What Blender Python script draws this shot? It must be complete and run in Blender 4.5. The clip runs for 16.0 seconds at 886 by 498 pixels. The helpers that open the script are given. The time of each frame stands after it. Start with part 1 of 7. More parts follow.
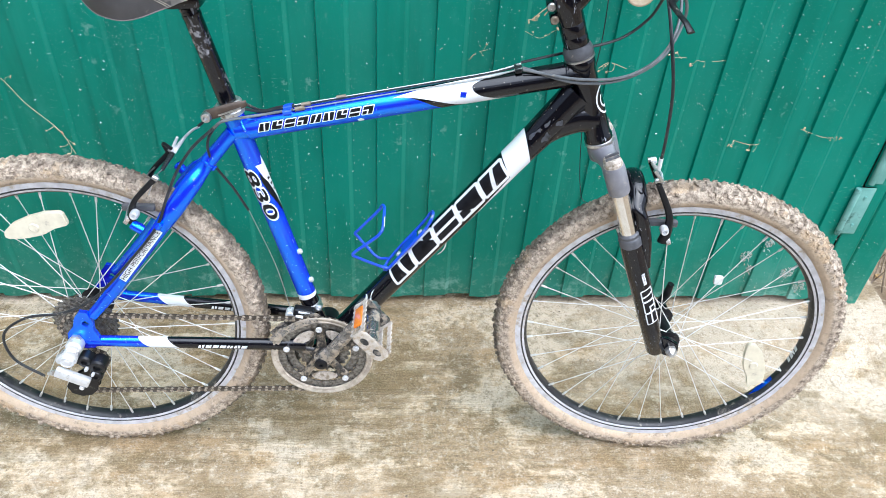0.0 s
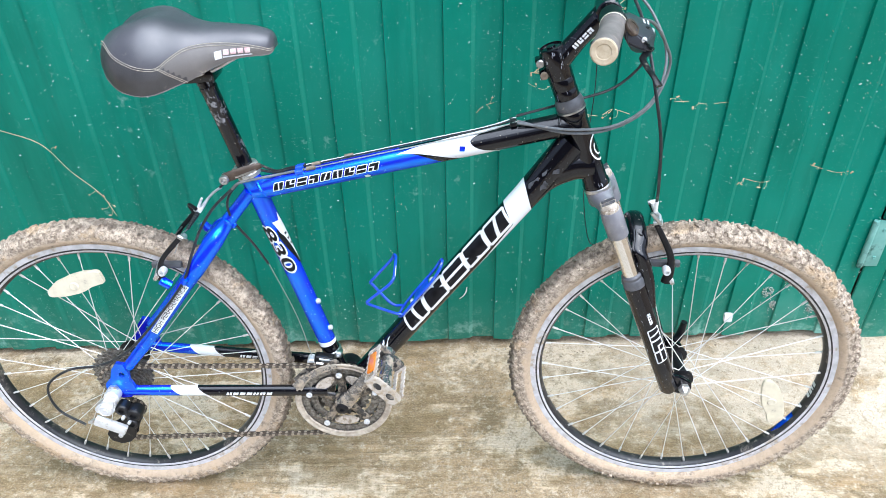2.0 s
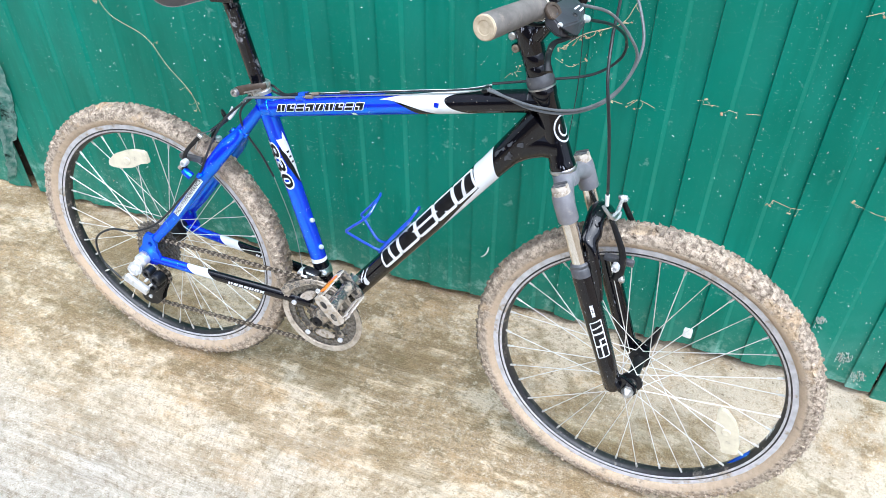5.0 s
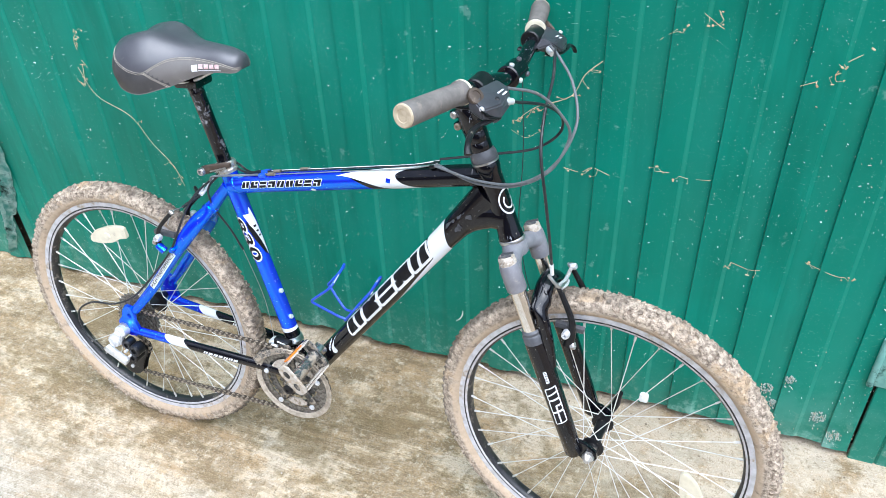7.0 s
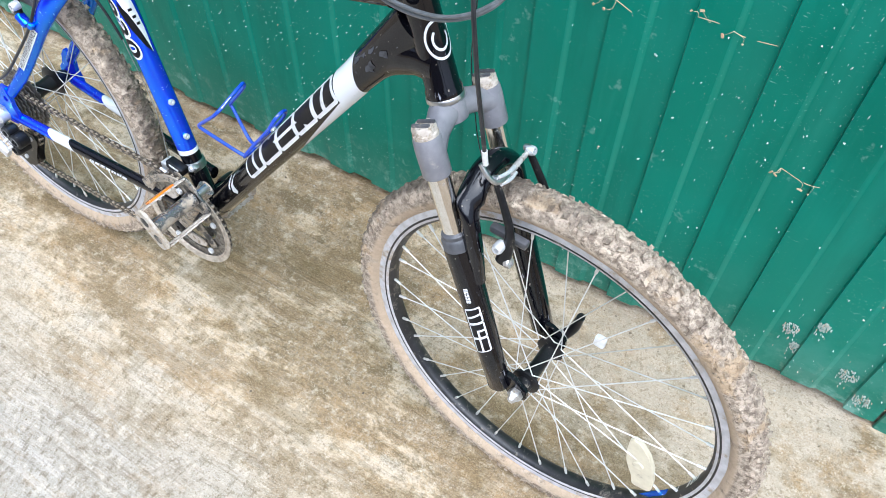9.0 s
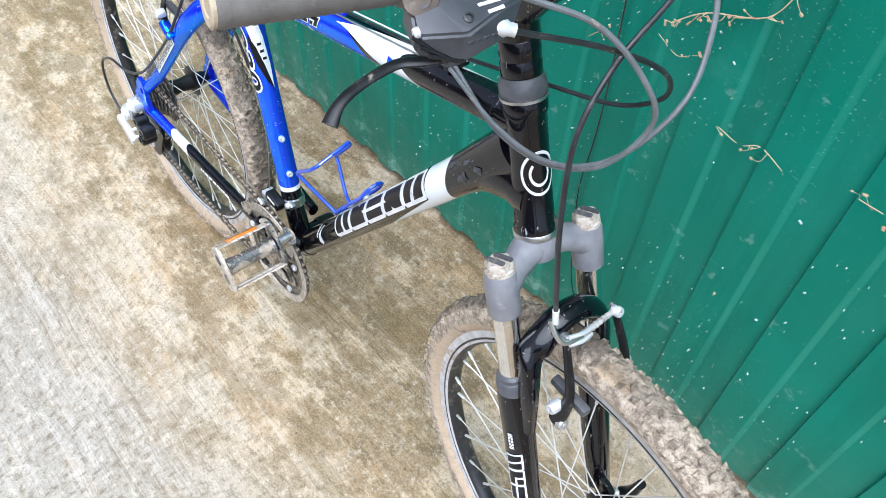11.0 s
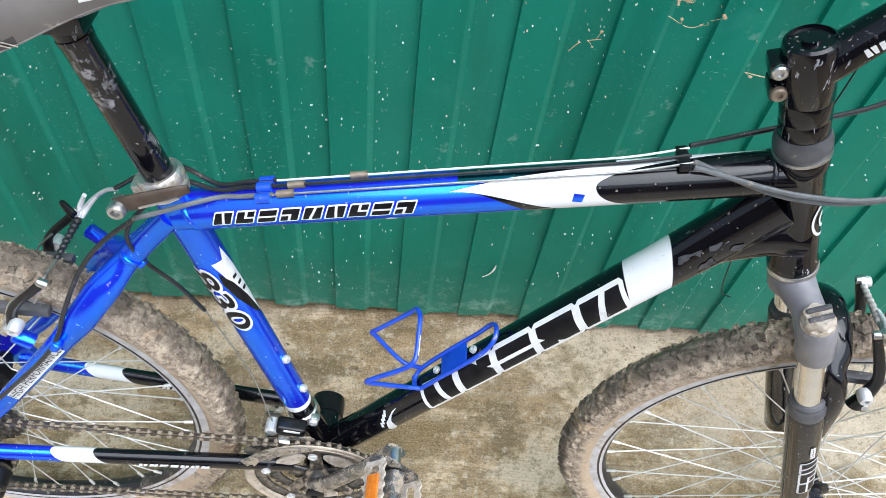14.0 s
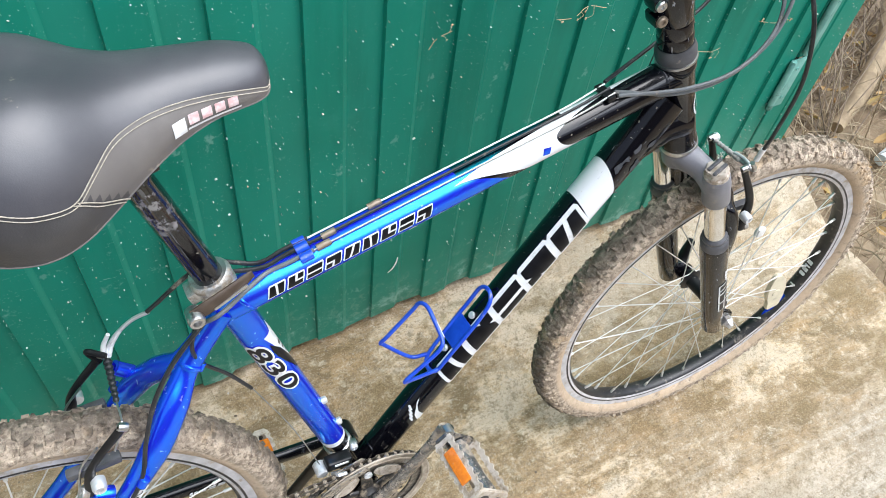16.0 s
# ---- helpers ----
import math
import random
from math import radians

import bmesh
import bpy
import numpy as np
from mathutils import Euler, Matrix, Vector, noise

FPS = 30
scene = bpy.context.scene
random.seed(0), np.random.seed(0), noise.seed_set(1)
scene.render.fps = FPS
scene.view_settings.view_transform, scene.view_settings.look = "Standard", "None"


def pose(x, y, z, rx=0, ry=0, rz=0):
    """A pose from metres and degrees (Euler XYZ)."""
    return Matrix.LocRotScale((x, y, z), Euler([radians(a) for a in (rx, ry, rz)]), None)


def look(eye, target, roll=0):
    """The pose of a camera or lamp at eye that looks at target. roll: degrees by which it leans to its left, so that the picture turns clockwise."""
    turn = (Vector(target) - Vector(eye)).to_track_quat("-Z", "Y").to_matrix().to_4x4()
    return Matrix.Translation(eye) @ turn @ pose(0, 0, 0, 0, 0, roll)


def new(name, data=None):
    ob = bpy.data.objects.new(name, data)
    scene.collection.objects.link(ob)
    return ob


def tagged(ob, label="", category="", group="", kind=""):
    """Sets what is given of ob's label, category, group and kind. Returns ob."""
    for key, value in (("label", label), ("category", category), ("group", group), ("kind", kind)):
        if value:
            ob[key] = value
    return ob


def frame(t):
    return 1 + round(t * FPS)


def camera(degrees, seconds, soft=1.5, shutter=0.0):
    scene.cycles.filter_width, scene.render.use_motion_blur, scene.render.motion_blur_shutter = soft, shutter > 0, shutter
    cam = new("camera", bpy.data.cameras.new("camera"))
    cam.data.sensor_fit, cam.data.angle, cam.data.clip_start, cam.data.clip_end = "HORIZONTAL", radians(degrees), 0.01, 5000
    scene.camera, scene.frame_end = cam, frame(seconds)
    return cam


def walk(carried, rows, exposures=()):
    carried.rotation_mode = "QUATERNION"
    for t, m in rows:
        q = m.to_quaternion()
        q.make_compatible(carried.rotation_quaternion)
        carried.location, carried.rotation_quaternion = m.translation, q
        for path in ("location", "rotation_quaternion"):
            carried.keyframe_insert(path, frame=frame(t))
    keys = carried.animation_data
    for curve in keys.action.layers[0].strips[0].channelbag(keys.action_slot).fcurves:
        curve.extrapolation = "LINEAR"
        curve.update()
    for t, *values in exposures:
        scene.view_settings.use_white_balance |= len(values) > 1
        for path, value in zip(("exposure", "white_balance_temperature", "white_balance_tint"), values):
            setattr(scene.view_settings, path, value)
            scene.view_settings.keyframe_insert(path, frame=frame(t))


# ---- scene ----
from mathutils.bvhtree import BVHTree

cam = camera(59.7, 16.0, soft=0.85)
PATH = [
    (0, (0.095, -0.092, 1.364), (0.187, 1.425, 0.064), 4.0),
    (0.5, (0.087, -0.122, 1.381), (0.092, 1.453, 0.148), 1.2),
    (1, (0.095, -0.133, 1.427), (0.037, 1.512, 0.291), -0.0),
    (1.5, (0.135, -0.135, 1.432), (0.056, 1.51, 0.298), -1.0),
    (2, (0.174, -0.129, 1.41), (0.121, 1.454, 0.189), -1.2),
    (2.5, (0.217, -0.016, 1.384), (0.226, 1.49, 0.067), 1.2),
    (3, (0.27, 0.103, 1.377), (0.219, 1.561, 0.009), 3.2),
    (3.2, (0.309, 0.118, 1.378), (0.127, 1.559, 0.003), 2.4),
    (5.3, (0.637, -0.125, 1.455), (0.049, 1.308, 0.189), -0.5),
    (5.5, (0.662, -0.11, 1.466), (0.047, 1.334, 0.226), -1.0),
    (6, (0.695, -0.082, 1.492), (0.06, 1.388, 0.295), -1.5),
    (6.5, (0.701, -0.074, 1.495), (0.063, 1.405, 0.31), -1.7),
    (7, (0.715, -0.074, 1.485), (0.071, 1.397, 0.293), -2.6),
    (7.5, (0.753, -0.046, 1.45), (0.117, 1.339, 0.155), -3.1),
    (8, (0.753, 0.033, 1.407), (0.162, 1.303, -0.021), -1.9),
    (8.2, (0.743, 0.098, 1.385), (0.189, 1.343, -0.079), -0.5),
    (10.3, (0.762, 0.638, 1.247), (-0.027, 1.293, -0.47), 0.1),
    (10.5, (0.754, 0.624, 1.262), (-0.072, 1.303, -0.428), 0.4),
    (11, (0.701, 0.552, 1.319), (-0.199, 1.362, -0.273), 2.3),
    (11.5, (0.629, 0.432, 1.348), (-0.27, 1.382, -0.165), 4.2),
    (12, (0.525, 0.394, 1.335), (-0.276, 1.436, -0.173), 5.1),
    (12.5, (0.33, 0.464, 1.293), (-0.352, 1.545, -0.245), 3.2),
    (13, (0.216, 0.513, 1.294), (-0.27, 1.651, -0.277), 2.6),
    (13.5, (0.109, 0.518, 1.286), (-0.05, 1.722, -0.303), 5.8),
    (14, (0.033, 0.525, 1.275), (0.127, 1.69, -0.347), 8.9),
    (14.5, (-0.029, 0.618, 1.232), (0.106, 1.668, -0.465), 7.3),
    (15, (-0.079, 0.643, 1.249), (0.223, 1.642, -0.457), 7.5),
    (15.5, (-0.171, 0.578, 1.295), (0.432, 1.563, -0.338), 9.8),
    (16, (-0.249, 0.508, 1.339), (0.48, 1.529, -0.218), 9.2),
]
walk(cam, [(t, look(eye, target, roll)) for t, eye, target, roll in PATH], exposures=[(0, 0.64, 5740, 10), (1.5, 0.72, 5740, 10), (3, 0.60, 5790, 10), (5.4, 0.64, 5720, 10), (7.4, 0.64, 5720, 10), (8, 0.56, 5720, 10), (10.4, 0.52, 5690, 10), (12.4, 0.58, 5940, 10), (13.4, 0.52, 6040, 10), (14.2, 0.43, 6090, 10), (15.2, 0.38, 6140, 10), (16, 0.46, 6190, 10)])

# ---- light: an overcast sky and a very soft sun in front of the wall ----
SUN_UP, SUN_TURN = 68.0, 136.0          # degrees: height, and compass turn of the sun
world = bpy.data.worlds.new("sky")
scene.world = world
world.use_nodes = True
wn = world.node_tree.nodes
sky = wn.new("ShaderNodeTexSky")
sky.sky_type = "NISHITA"
sky.sun_disc = False
sky.sun_elevation, sky.sun_rotation = radians(SUN_UP), radians(SUN_TURN)
sky.air_density, sky.dust_density, sky.ozone_density = 1.0, 4.0, 1.0
cloud = wn.new("ShaderNodeHueSaturation")
cloud.inputs["Saturation"].default_value = 0.55
world.node_tree.links.new(sky.outputs[0], cloud.inputs["Color"])
world.node_tree.links.new(cloud.outputs[0], wn["Background"].inputs["Color"])
wn["Background"].inputs["Strength"].default_value = 0.145
sun = new("sun", bpy.data.lights.new("sun", "SUN"))
sun.data.energy, sun.data.angle, sun.data.color = 3.6, radians(80), (0.955, 0.99, 1.03)
az = radians(SUN_TURN)
sun.matrix_world = look((math.sin(az) * 5, math.cos(az) * 5, 5 * math.tan(radians(SUN_UP))), (0, 0, 0))

# ---- materials ----
class Graph:
    """A small helper to write node graphs in few lines."""
    def __init__(self, name):
        self.m = bpy.data.materials.new(name)
        self.m.use_nodes = True
        self.t = self.m.node_tree
        self.b = self.t.nodes["Principled BSDF"]
        self.co = self.t.nodes.new("ShaderNodeTexCoord").outputs["Object"]

    def put(self, socket, v):
        if isinstance(v, (int, float)):
            socket.default_value = v
        elif isinstance(v, tuple):
            socket.default_value = (*v, 1.0) if len(v) == 3 and len(socket.default_value) == 4 else v
        else:
            self.t.links.new(v, socket)

    def set(self, **kw):
        for k, v in kw.items():
            self.put(self.b.inputs[k.replace("_", " ")], v)
        return self

    def math(self, op, a, b=0.0, c=0.0, clamp=False):
        n = self.t.nodes.new("ShaderNodeMath")
        n.operation, n.use_clamp = op, clamp
        for i, v in enumerate((a, b, c)):
            self.put(n.inputs[i], v)
        return n.outputs[0]

    def xyz(self, co=None):
        n = self.t.nodes.new("ShaderNodeSeparateXYZ")
        self.put(n.inputs[0], co or self.co)
        return n.outputs

    def stretch(self, sx, sy, sz, turn=0.0, co=None):
        n = self.t.nodes.new("ShaderNodeMapping")
        self.put(n.inputs["Vector"], co or self.co)
        n.inputs["Scale"].default_value = (sx, sy, sz)
        n.inputs["Rotation"].default_value = (0, 0, radians(turn))
        return n.outputs[0]

    def noise(self, scale, detail=4.0, rough=0.55, co=None, kind="Fac"):
        n = self.t.nodes.new("ShaderNodeTexNoise")
        self.put(n.inputs["Vector"], co or self.co)
        n.inputs["Scale"].default_value, n.inputs["Detail"].default_value = scale, detail
        n.inputs["Roughness"].default_value = rough
        return n.outputs[kind]

    def cells(self, scale, co=None, out="Distance", feature="F1"):
        n = self.t.nodes.new("ShaderNodeTexVoronoi")
        n.feature = feature
        self.put(n.inputs["Vector"], co or self.co)
        n.inputs["Scale"].default_value = scale
        return n.outputs[out]

    def ramp(self, v, lo, hi):
        n = self.t.nodes.new("ShaderNodeMapRange")
        n.interpolation_type = "SMOOTHSTEP"
        self.put(n.inputs["Value"], v)
        n.inputs["From Min"].default_value, n.inputs["From Max"].default_value = lo, hi
        return n.outputs[0]

    def tint(self, f, a, b):
        out = self.mix(f, a, b)
        out.node.blend_type = "MULTIPLY"
        return out

    def mix(self, f, a, b):
        n = self.t.nodes.new("ShaderNodeMix")
        n.data_type = "RGBA"
        self.put(n.inputs[0], f)
        self.put(n.inputs[6], a)
        self.put(n.inputs[7], b)
        return n.outputs[2]

    def bump(self, height, strength=0.3, dist=0.001):
        n = self.t.nodes.new("ShaderNodeBump")
        self.put(n.inputs["Height"], height)
        n.inputs["Strength"].default_value, n.inputs["Distance"].default_value = strength, dist
        self.t.links.new(n.outputs[0], self.b.inputs["Normal"])
        return self

    def random(self):
        return self.t.nodes.new("ShaderNodeObjectInfo").outputs["Random"]

    def island(self):
        return self.t.nodes.new("ShaderNodeNewGeometry").outputs["Random Per Island"]


MUD, DUST = (0.30, 0.225, 0.15), (0.46, 0.40, 0.31)


def surf(name, c1, c2, scale=25, rough=(0.35, 0.55), metal=0.0, bump=0.1, bscale=250, coat=0.0, dirt=0.0, dirt_col=DUST, dscale=60, grain=0.0005, spec=0.5):
    """A surface with two tones, uneven gloss, fine relief and, if wanted, specks and films of dirt."""
    g = Graph(name)
    n1, n2 = g.noise(scale, 5), g.noise(bscale, 3)
    col = g.mix(g.ramp(n1, 0.3, 0.7), c1, c2)
    ro = g.math("MULTIPLY_ADD", n1, rough[1] - rough[0], rough[0])
    me = metal
    if dirt > 0:
        d = g.math("ADD", g.math("MULTIPLY", g.noise(dscale, 6, 0.7), 0.75), g.math("MULTIPLY", g.noise(9, 3), 0.25))
        f = g.ramp(d, 0.62 - 0.32 * dirt, 0.74 - 0.26 * dirt)
        col = g.mix(f, col, g.mix(n2, dirt_col, tuple(0.6 * v for v in dirt_col)))
        ro = g.math("MAXIMUM", ro, g.math("MULTIPLY", f, 0.85))
        if metal:
            me = g.math("MULTIPLY", g.math("SUBTRACT", 1.0, f), metal)
    g.set(Base_Color=col, Roughness=ro, Metallic=me, Specular_IOR_Level=spec, Coat_Weight=coat, Coat_Roughness=0.08)
    return g.bump(n2, bump, grain).m


BLUE, CYANISH, WHITE, INK = (0.030, 0.013, 0.76), (0.018, 0.020, 0.84), (0.78, 0.80, 0.82), (0.003, 0.003, 0.005)


def paint(name, zones, flake=0.0, gloss=0.14, dust=0.05, chip=0.69):
    """Lacquered tube paint; zones(g, s, h, side) returns the colour from the way along the tube, the height on it and its side."""
    g = Graph(name)
    x, y, z = g.xyz()
    h = g.math("MULTIPLY", x, -1.0)
    col = zones(g, z, h, y)
    scratch = g.noise(1.0, 4, 0.6, g.stretch(260, 260, 60))
    chips = g.math("MULTIPLY", g.ramp(scratch, chip, chip + 0.03), g.ramp(g.noise(14, 2), 0.48, 0.62))
    film = g.math("MULTIPLY", g.ramp(g.noise(38, 6, 0.7), 0.52, 0.85), dust)
    specks = g.ramp(g.noise(210, 2, 0.5), 0.70, 0.74)
    col = g.mix(chips, col, (0.30, 0.31, 0.34))
    col = g.mix(film, col, g.mix(0.5, col, DUST))
    col = g.mix(g.math("MULTIPLY", specks, 0.40), col, DUST)
    ro = g.math("MULTIPLY_ADD", g.noise(60, 4), 0.10, gloss)
    ro = g.math("MAXIMUM", ro, g.math("MULTIPLY", g.math("MAXIMUM", chips, specks), 0.7))
    fl = g.math("MULTIPLY", g.math("SUBTRACT", 1.0, g.math("MAXIMUM", chips, specks)), flake(g, z, h, y) if callable(flake) else flake)
    # the flake in the lacquer: a strong reflection tinted cyan over a deep blue ground
    g.set(Base_Color=col, Roughness=ro, Metallic=g.math("MULTIPLY", fl, 0.25), IOR=g.math("MULTIPLY_ADD", fl, 2.3, 1.45), Specular_IOR_Level=g.math("MULTIPLY_ADD", fl, 0.31, 0.24), Specular_Tint=g.mix(fl, (1.0, 1.0, 1.0), (0.0, 0.68, 1.0)), Coat_Weight=0.55, Coat_Roughness=0.05)
    return g.bump(g.noise(420, 2), 0.05, 0.0004).m


def step(g, v, at, soft=0.0006):
    return g.ramp(v, at - soft, at + soft)


def blue_col(g):
    return g.mix(g.ramp(g.noise(16, 3), 0.35, 0.65), BLUE, CYANISH)


def black_col(g):
    worn = g.math("MULTIPLY", g.ramp(g.noise(45, 6, 0.75), 0.60, 0.70), g.ramp(g.noise(7, 2), 0.5, 0.6))
    return g.mix(g.math("MULTIPLY", worn, 0.35), INK, (0.30, 0.31, 0.33))


def post_col(g, s, h, side):
    """Black with broad rubbed scuffs, mostly on the outer side."""
    pale_mark = g.math("MULTIPLY", g.ramp(g.noise(52, 6, 0.75), 0.52, 0.60), g.ramp(g.noise(19, 3, 0.6), 0.46, 0.56))
    return g.mix(g.math("MULTIPLY", pale_mark, g.math("MULTIPLY_ADD", g.ramp(side, 0.004, -0.010), 0.50, 0.25)), INK, (0.34, 0.34, 0.36))


def spear(g, s, a):
    """How far behind the white spear's tip a point lies, and how far below its middle line."""
    tip = g.math("MAXIMUM", g.math("SUBTRACT", 0.80, a), 0.0)
    over = g.math("MAXIMUM", g.math("ADD", a, -0.80), 0.0)
    edge = g.math("SUBTRACT", s, g.math("MULTIPLY", g.math("POWER", tip, 0.5), 0.056))
    return g.math("SUBTRACT", edge, g.math("MULTIPLY", over, 0.105)), tip


def top_tube_flake(g, s, h, side):
    a = g.math("ARCTAN2", h, g.math("MULTIPLY", side, -1.0))
    return g.math("MULTIPLY", g.math("SUBTRACT", 1.0, step(g, spear(g, s, a)[0], 0.250)), FLAKE)


def top_tube_zones(g, s, h, side):
    """Blue, then a white spear with a black edge, a black streak along the top and a black rounded nose."""
    a = g.math("ARCTAN2", h, g.math("MULTIPLY", side, -1.0))              # 0 on the outer side, a quarter turn on top
    edge, tip = spear(g, s, a)
    col = g.mix(step(g, edge, 0.250), blue_col(g), INK)
    rim_w = g.math("ADD", edge, g.math("MULTIPLY", tip, -0.018))
    col = g.mix(step(g, rim_w, 0.2505), col, WHITE)
    streak = g.math("MULTIPLY", step(g, g.math("SUBTRACT", a, g.math("MULTIPLY", s, 4.2)), 0.02, 0.02), g.math("SUBTRACT", 1.0, step(g, s, 0.392)))
    streak = g.math("MULTIPLY", streak, step(g, s, 0.258))
    col = g.mix(streak, col, INK)
    low = g.math("MINIMUM", g.math("ADD", a, -0.6), 0.0)
    high = g.math("MAXIMUM", g.math("ADD", a, -0.6), 0.0)
    nose = g.math("SUBTRACT", g.math("SUBTRACT", s, g.math("MULTIPLY", g.math("MULTIPLY", low, low), 0.019)), g.math("MULTIPLY", g.math("MULTIPLY", high, high), 0.060))
    return g.mix(step(g, nose, 0.373), col, black_col(g))


def down_tube_zones(g, s, h, side):
    edge = g.math("MULTIPLY_ADD", h, -0.75, s)
    low = g.math("ADD", g.math("MULTIPLY_ADD", s, -0.075, 0.0372), h)   # the white runs on under the lettering and thins out
    inside = g.math("SUBTRACT", 1.0, step(g, edge, 0.530))
    band = g.math("MAXIMUM", step(g, g.math("MULTIPLY_ADD", h, -0.5, s), 0.482), g.math("SUBTRACT", 1.0, step(g, low, -0.009)))
    return g.mix(g.math("MULTIPLY", band, inside), black_col(g), WHITE)


def seat_tube_zones(g, s, h, side):
    col = g.mix(step(g, s, 0.106), black_col(g), WHITE)
    return g.mix(step(g, g.math("MULTIPLY_ADD", h, -0.15, s), 0.116), col, blue_col(g))


def chain_stay_zones(g, s, h, side):
    edge = g.math("MULTIPLY_ADD", h, 1.2, s)
    col = g.mix(step(g, edge, 0.098), blue_col(g), WHITE)
    return g.mix(step(g, edge, 0.148), col, black_col(g))


FLAKE = 1.0        # the blue lacquer is a metallic one, the white and black are not
M_TOP = paint("top_tube_paint", top_tube_zones, top_tube_flake, 0.17)
M_DOWN = paint("down_tube_paint", down_tube_zones, 0.0, 0.10, 0.015, 0.68)
M_SEAT = paint("seat_tube_paint", seat_tube_zones, lambda g, s, h, side: g.math("MULTIPLY", step(g, g.math("MULTIPLY_ADD", h, -0.15, s), 0.116), FLAKE), 0.17)
M_CHAINSTAY = paint("chain_stay_paint", chain_stay_zones, lambda g, s, h, side: g.math("MULTIPLY", g.math("SUBTRACT", 1.0, step(g, g.math("MULTIPLY_ADD", h, 1.2, s), 0.098)), FLAKE), 0.17)
M_BLUE = paint("blue_paint", lambda g, s, h, side: blue_col(g), FLAKE, 0.15)
M_BLACK = paint("black_paint", lambda g, s, h, side: black_col(g), 0.0, 0.10, 0.015, 0.635)
M_POST = paint("seat_post_paint", post_col, 0.0, 0.12, 0.02, 0.595)
M_MUDDY = surf("mud_caked_alloy", (0.48, 0.42, 0.35), (0.64, 0.58, 0.51), 70, (0.45, 0.7), metal=0.25, dirt=0.50, dirt_col=(0.34, 0.27, 0.19), dscale=85, bump=0.5)
M_DECAL_W = surf("white_decal", (0.80, 0.81, 0.82), (0.70, 0.71, 0.72), 60, (0.3, 0.5), dirt=0.12, coat=0.3)
M_DECAL_K = surf("black_decal", (0.004, 0.004, 0.005), (0.010, 0.010, 0.012), 60, (0.25, 0.4), dirt=0.06, spec=0.2)
M_DECAL_P = surf("pink_decal", (0.74, 0.62, 0.62), (0.62, 0.36, 0.36), 200, (0.4, 0.6), dirt=0.1)
M_CROWN = surf("grey_fork_crown", (0.165, 0.163, 0.180), (0.235, 0.232, 0.245), 40, (0.3, 0.45), dirt=0.22, dirt_col=(0.40, 0.37, 0.33), bump=0.2)
M_CHROME = surf("stanchion_steel", (0.84, 0.83, 0.81), (0.74, 0.72, 0.68), 50, (0.10, 0.20), metal=1.0, dirt=0.12, dirt_col=(0.52, 0.44, 0.34))
M_STEEL = surf("bare_steel", (0.62, 0.62, 0.62), (0.45, 0.44, 0.43), 120, (0.25, 0.45), metal=1.0, dirt=0.2)
M_ALLOY = surf("dirty_alloy", (0.66, 0.66, 0.65), (0.50, 0.49, 0.47), 90, (0.3, 0.5), metal=0.9, dirt=0.50, dirt_col=(0.34, 0.28, 0.21), dscale=90)
M_SILVER = surf("silver_casting", (0.78, 0.79, 0.80), (0.66, 0.67, 0.68), 70, (0.3, 0.45), metal=0.55, dirt=0.2)
M_SPOKE = surf("spoke_steel", (0.78, 0.77, 0.74), (0.62, 0.60, 0.55), 40, (0.25, 0.45), metal=0.35, dirt=0.26)
M_RIM = surf("rim_brake_track", (0.66, 0.66, 0.69), (0.50, 0.50, 0.52), 60, (0.35, 0.55), metal=0.35, dirt=0.36, dirt_col=(0.48, 0.40, 0.30), dscale=40)
M_RIM_K = surf("black_rim_bed", (0.012, 0.012, 0.014), (0.03, 0.029, 0.028), 40, (0.3, 0.5), dirt=0.28, dirt_col=(0.30, 0.26, 0.21))
M_PLASTIC = surf("black_plastic", (0.005, 0.005, 0.006), (0.012, 0.012, 0.013), 60, (0.22, 0.42), dirt=0.08, bump=0.12, spec=0.3)
M_PLASTIC_G = surf("worn_grey_plastic", (0.055, 0.057, 0.062), (0.10, 0.10, 0.108), 50, (0.35, 0.5), dirt=0.2, bump=0.15)
M_SHELL = surf("dusty_black_shell", (0.034, 0.035, 0.041), (0.054, 0.055, 0.063), 40, (0.26, 0.38), dirt=0.08, bump=0.08)
M_HOUSING = surf("cable_housing", (0.014, 0.015, 0.017), (0.030, 0.031, 0.033), 60, (0.25, 0.4), dirt=0.16, spec=0.4)
M_HOUSING_G = surf("grey_cable_housing", (0.150, 0.160, 0.165), (0.095, 0.102, 0.106), 60, (0.3, 0.45), dirt=0.2)
M_WIRE = surf("brake_wire", (0.55, 0.55, 0.53), (0.40, 0.39, 0.37), 300, (0.3, 0.5), metal=0.9, dirt=0.2)
M_GRIP = surf("grey_grip_rubber", (0.11, 0.10, 0.09), (0.17, 0.155, 0.14), 50, (0.75, 0.9), bump=0.5, bscale=600, dirt=0.24, dirt_col=(0.28, 0.235, 0.19))
M_GRIP_END = surf("muddy_grip_end", (0.52, 0.43, 0.30), (0.40, 0.32, 0.21), 120, (0.8, 0.95), bump=0.5)
M_SADDLE = surf("saddle_vinyl", (0.050, 0.049, 0.057), (0.074, 0.072, 0.080), 20, (0.30, 0.42), bump=0.35, bscale=900, spec=0.75, dirt=0.02, grain=0.0003)
M_SADDLE_G = surf("saddle_side_vinyl", (0.138, 0.127, 0.120), (0.178, 0.165, 0.154), 25, (0.5, 0.65), bump=0.5, bscale=1500, dirt=0.04, grain=0.0003)
M_SADDLE_K = surf("saddle_bumper", (0.034, 0.033, 0.035), (0.064, 0.062, 0.064), 18, (0.4, 0.6), bump=0.4, bscale=700, dirt=0.08)
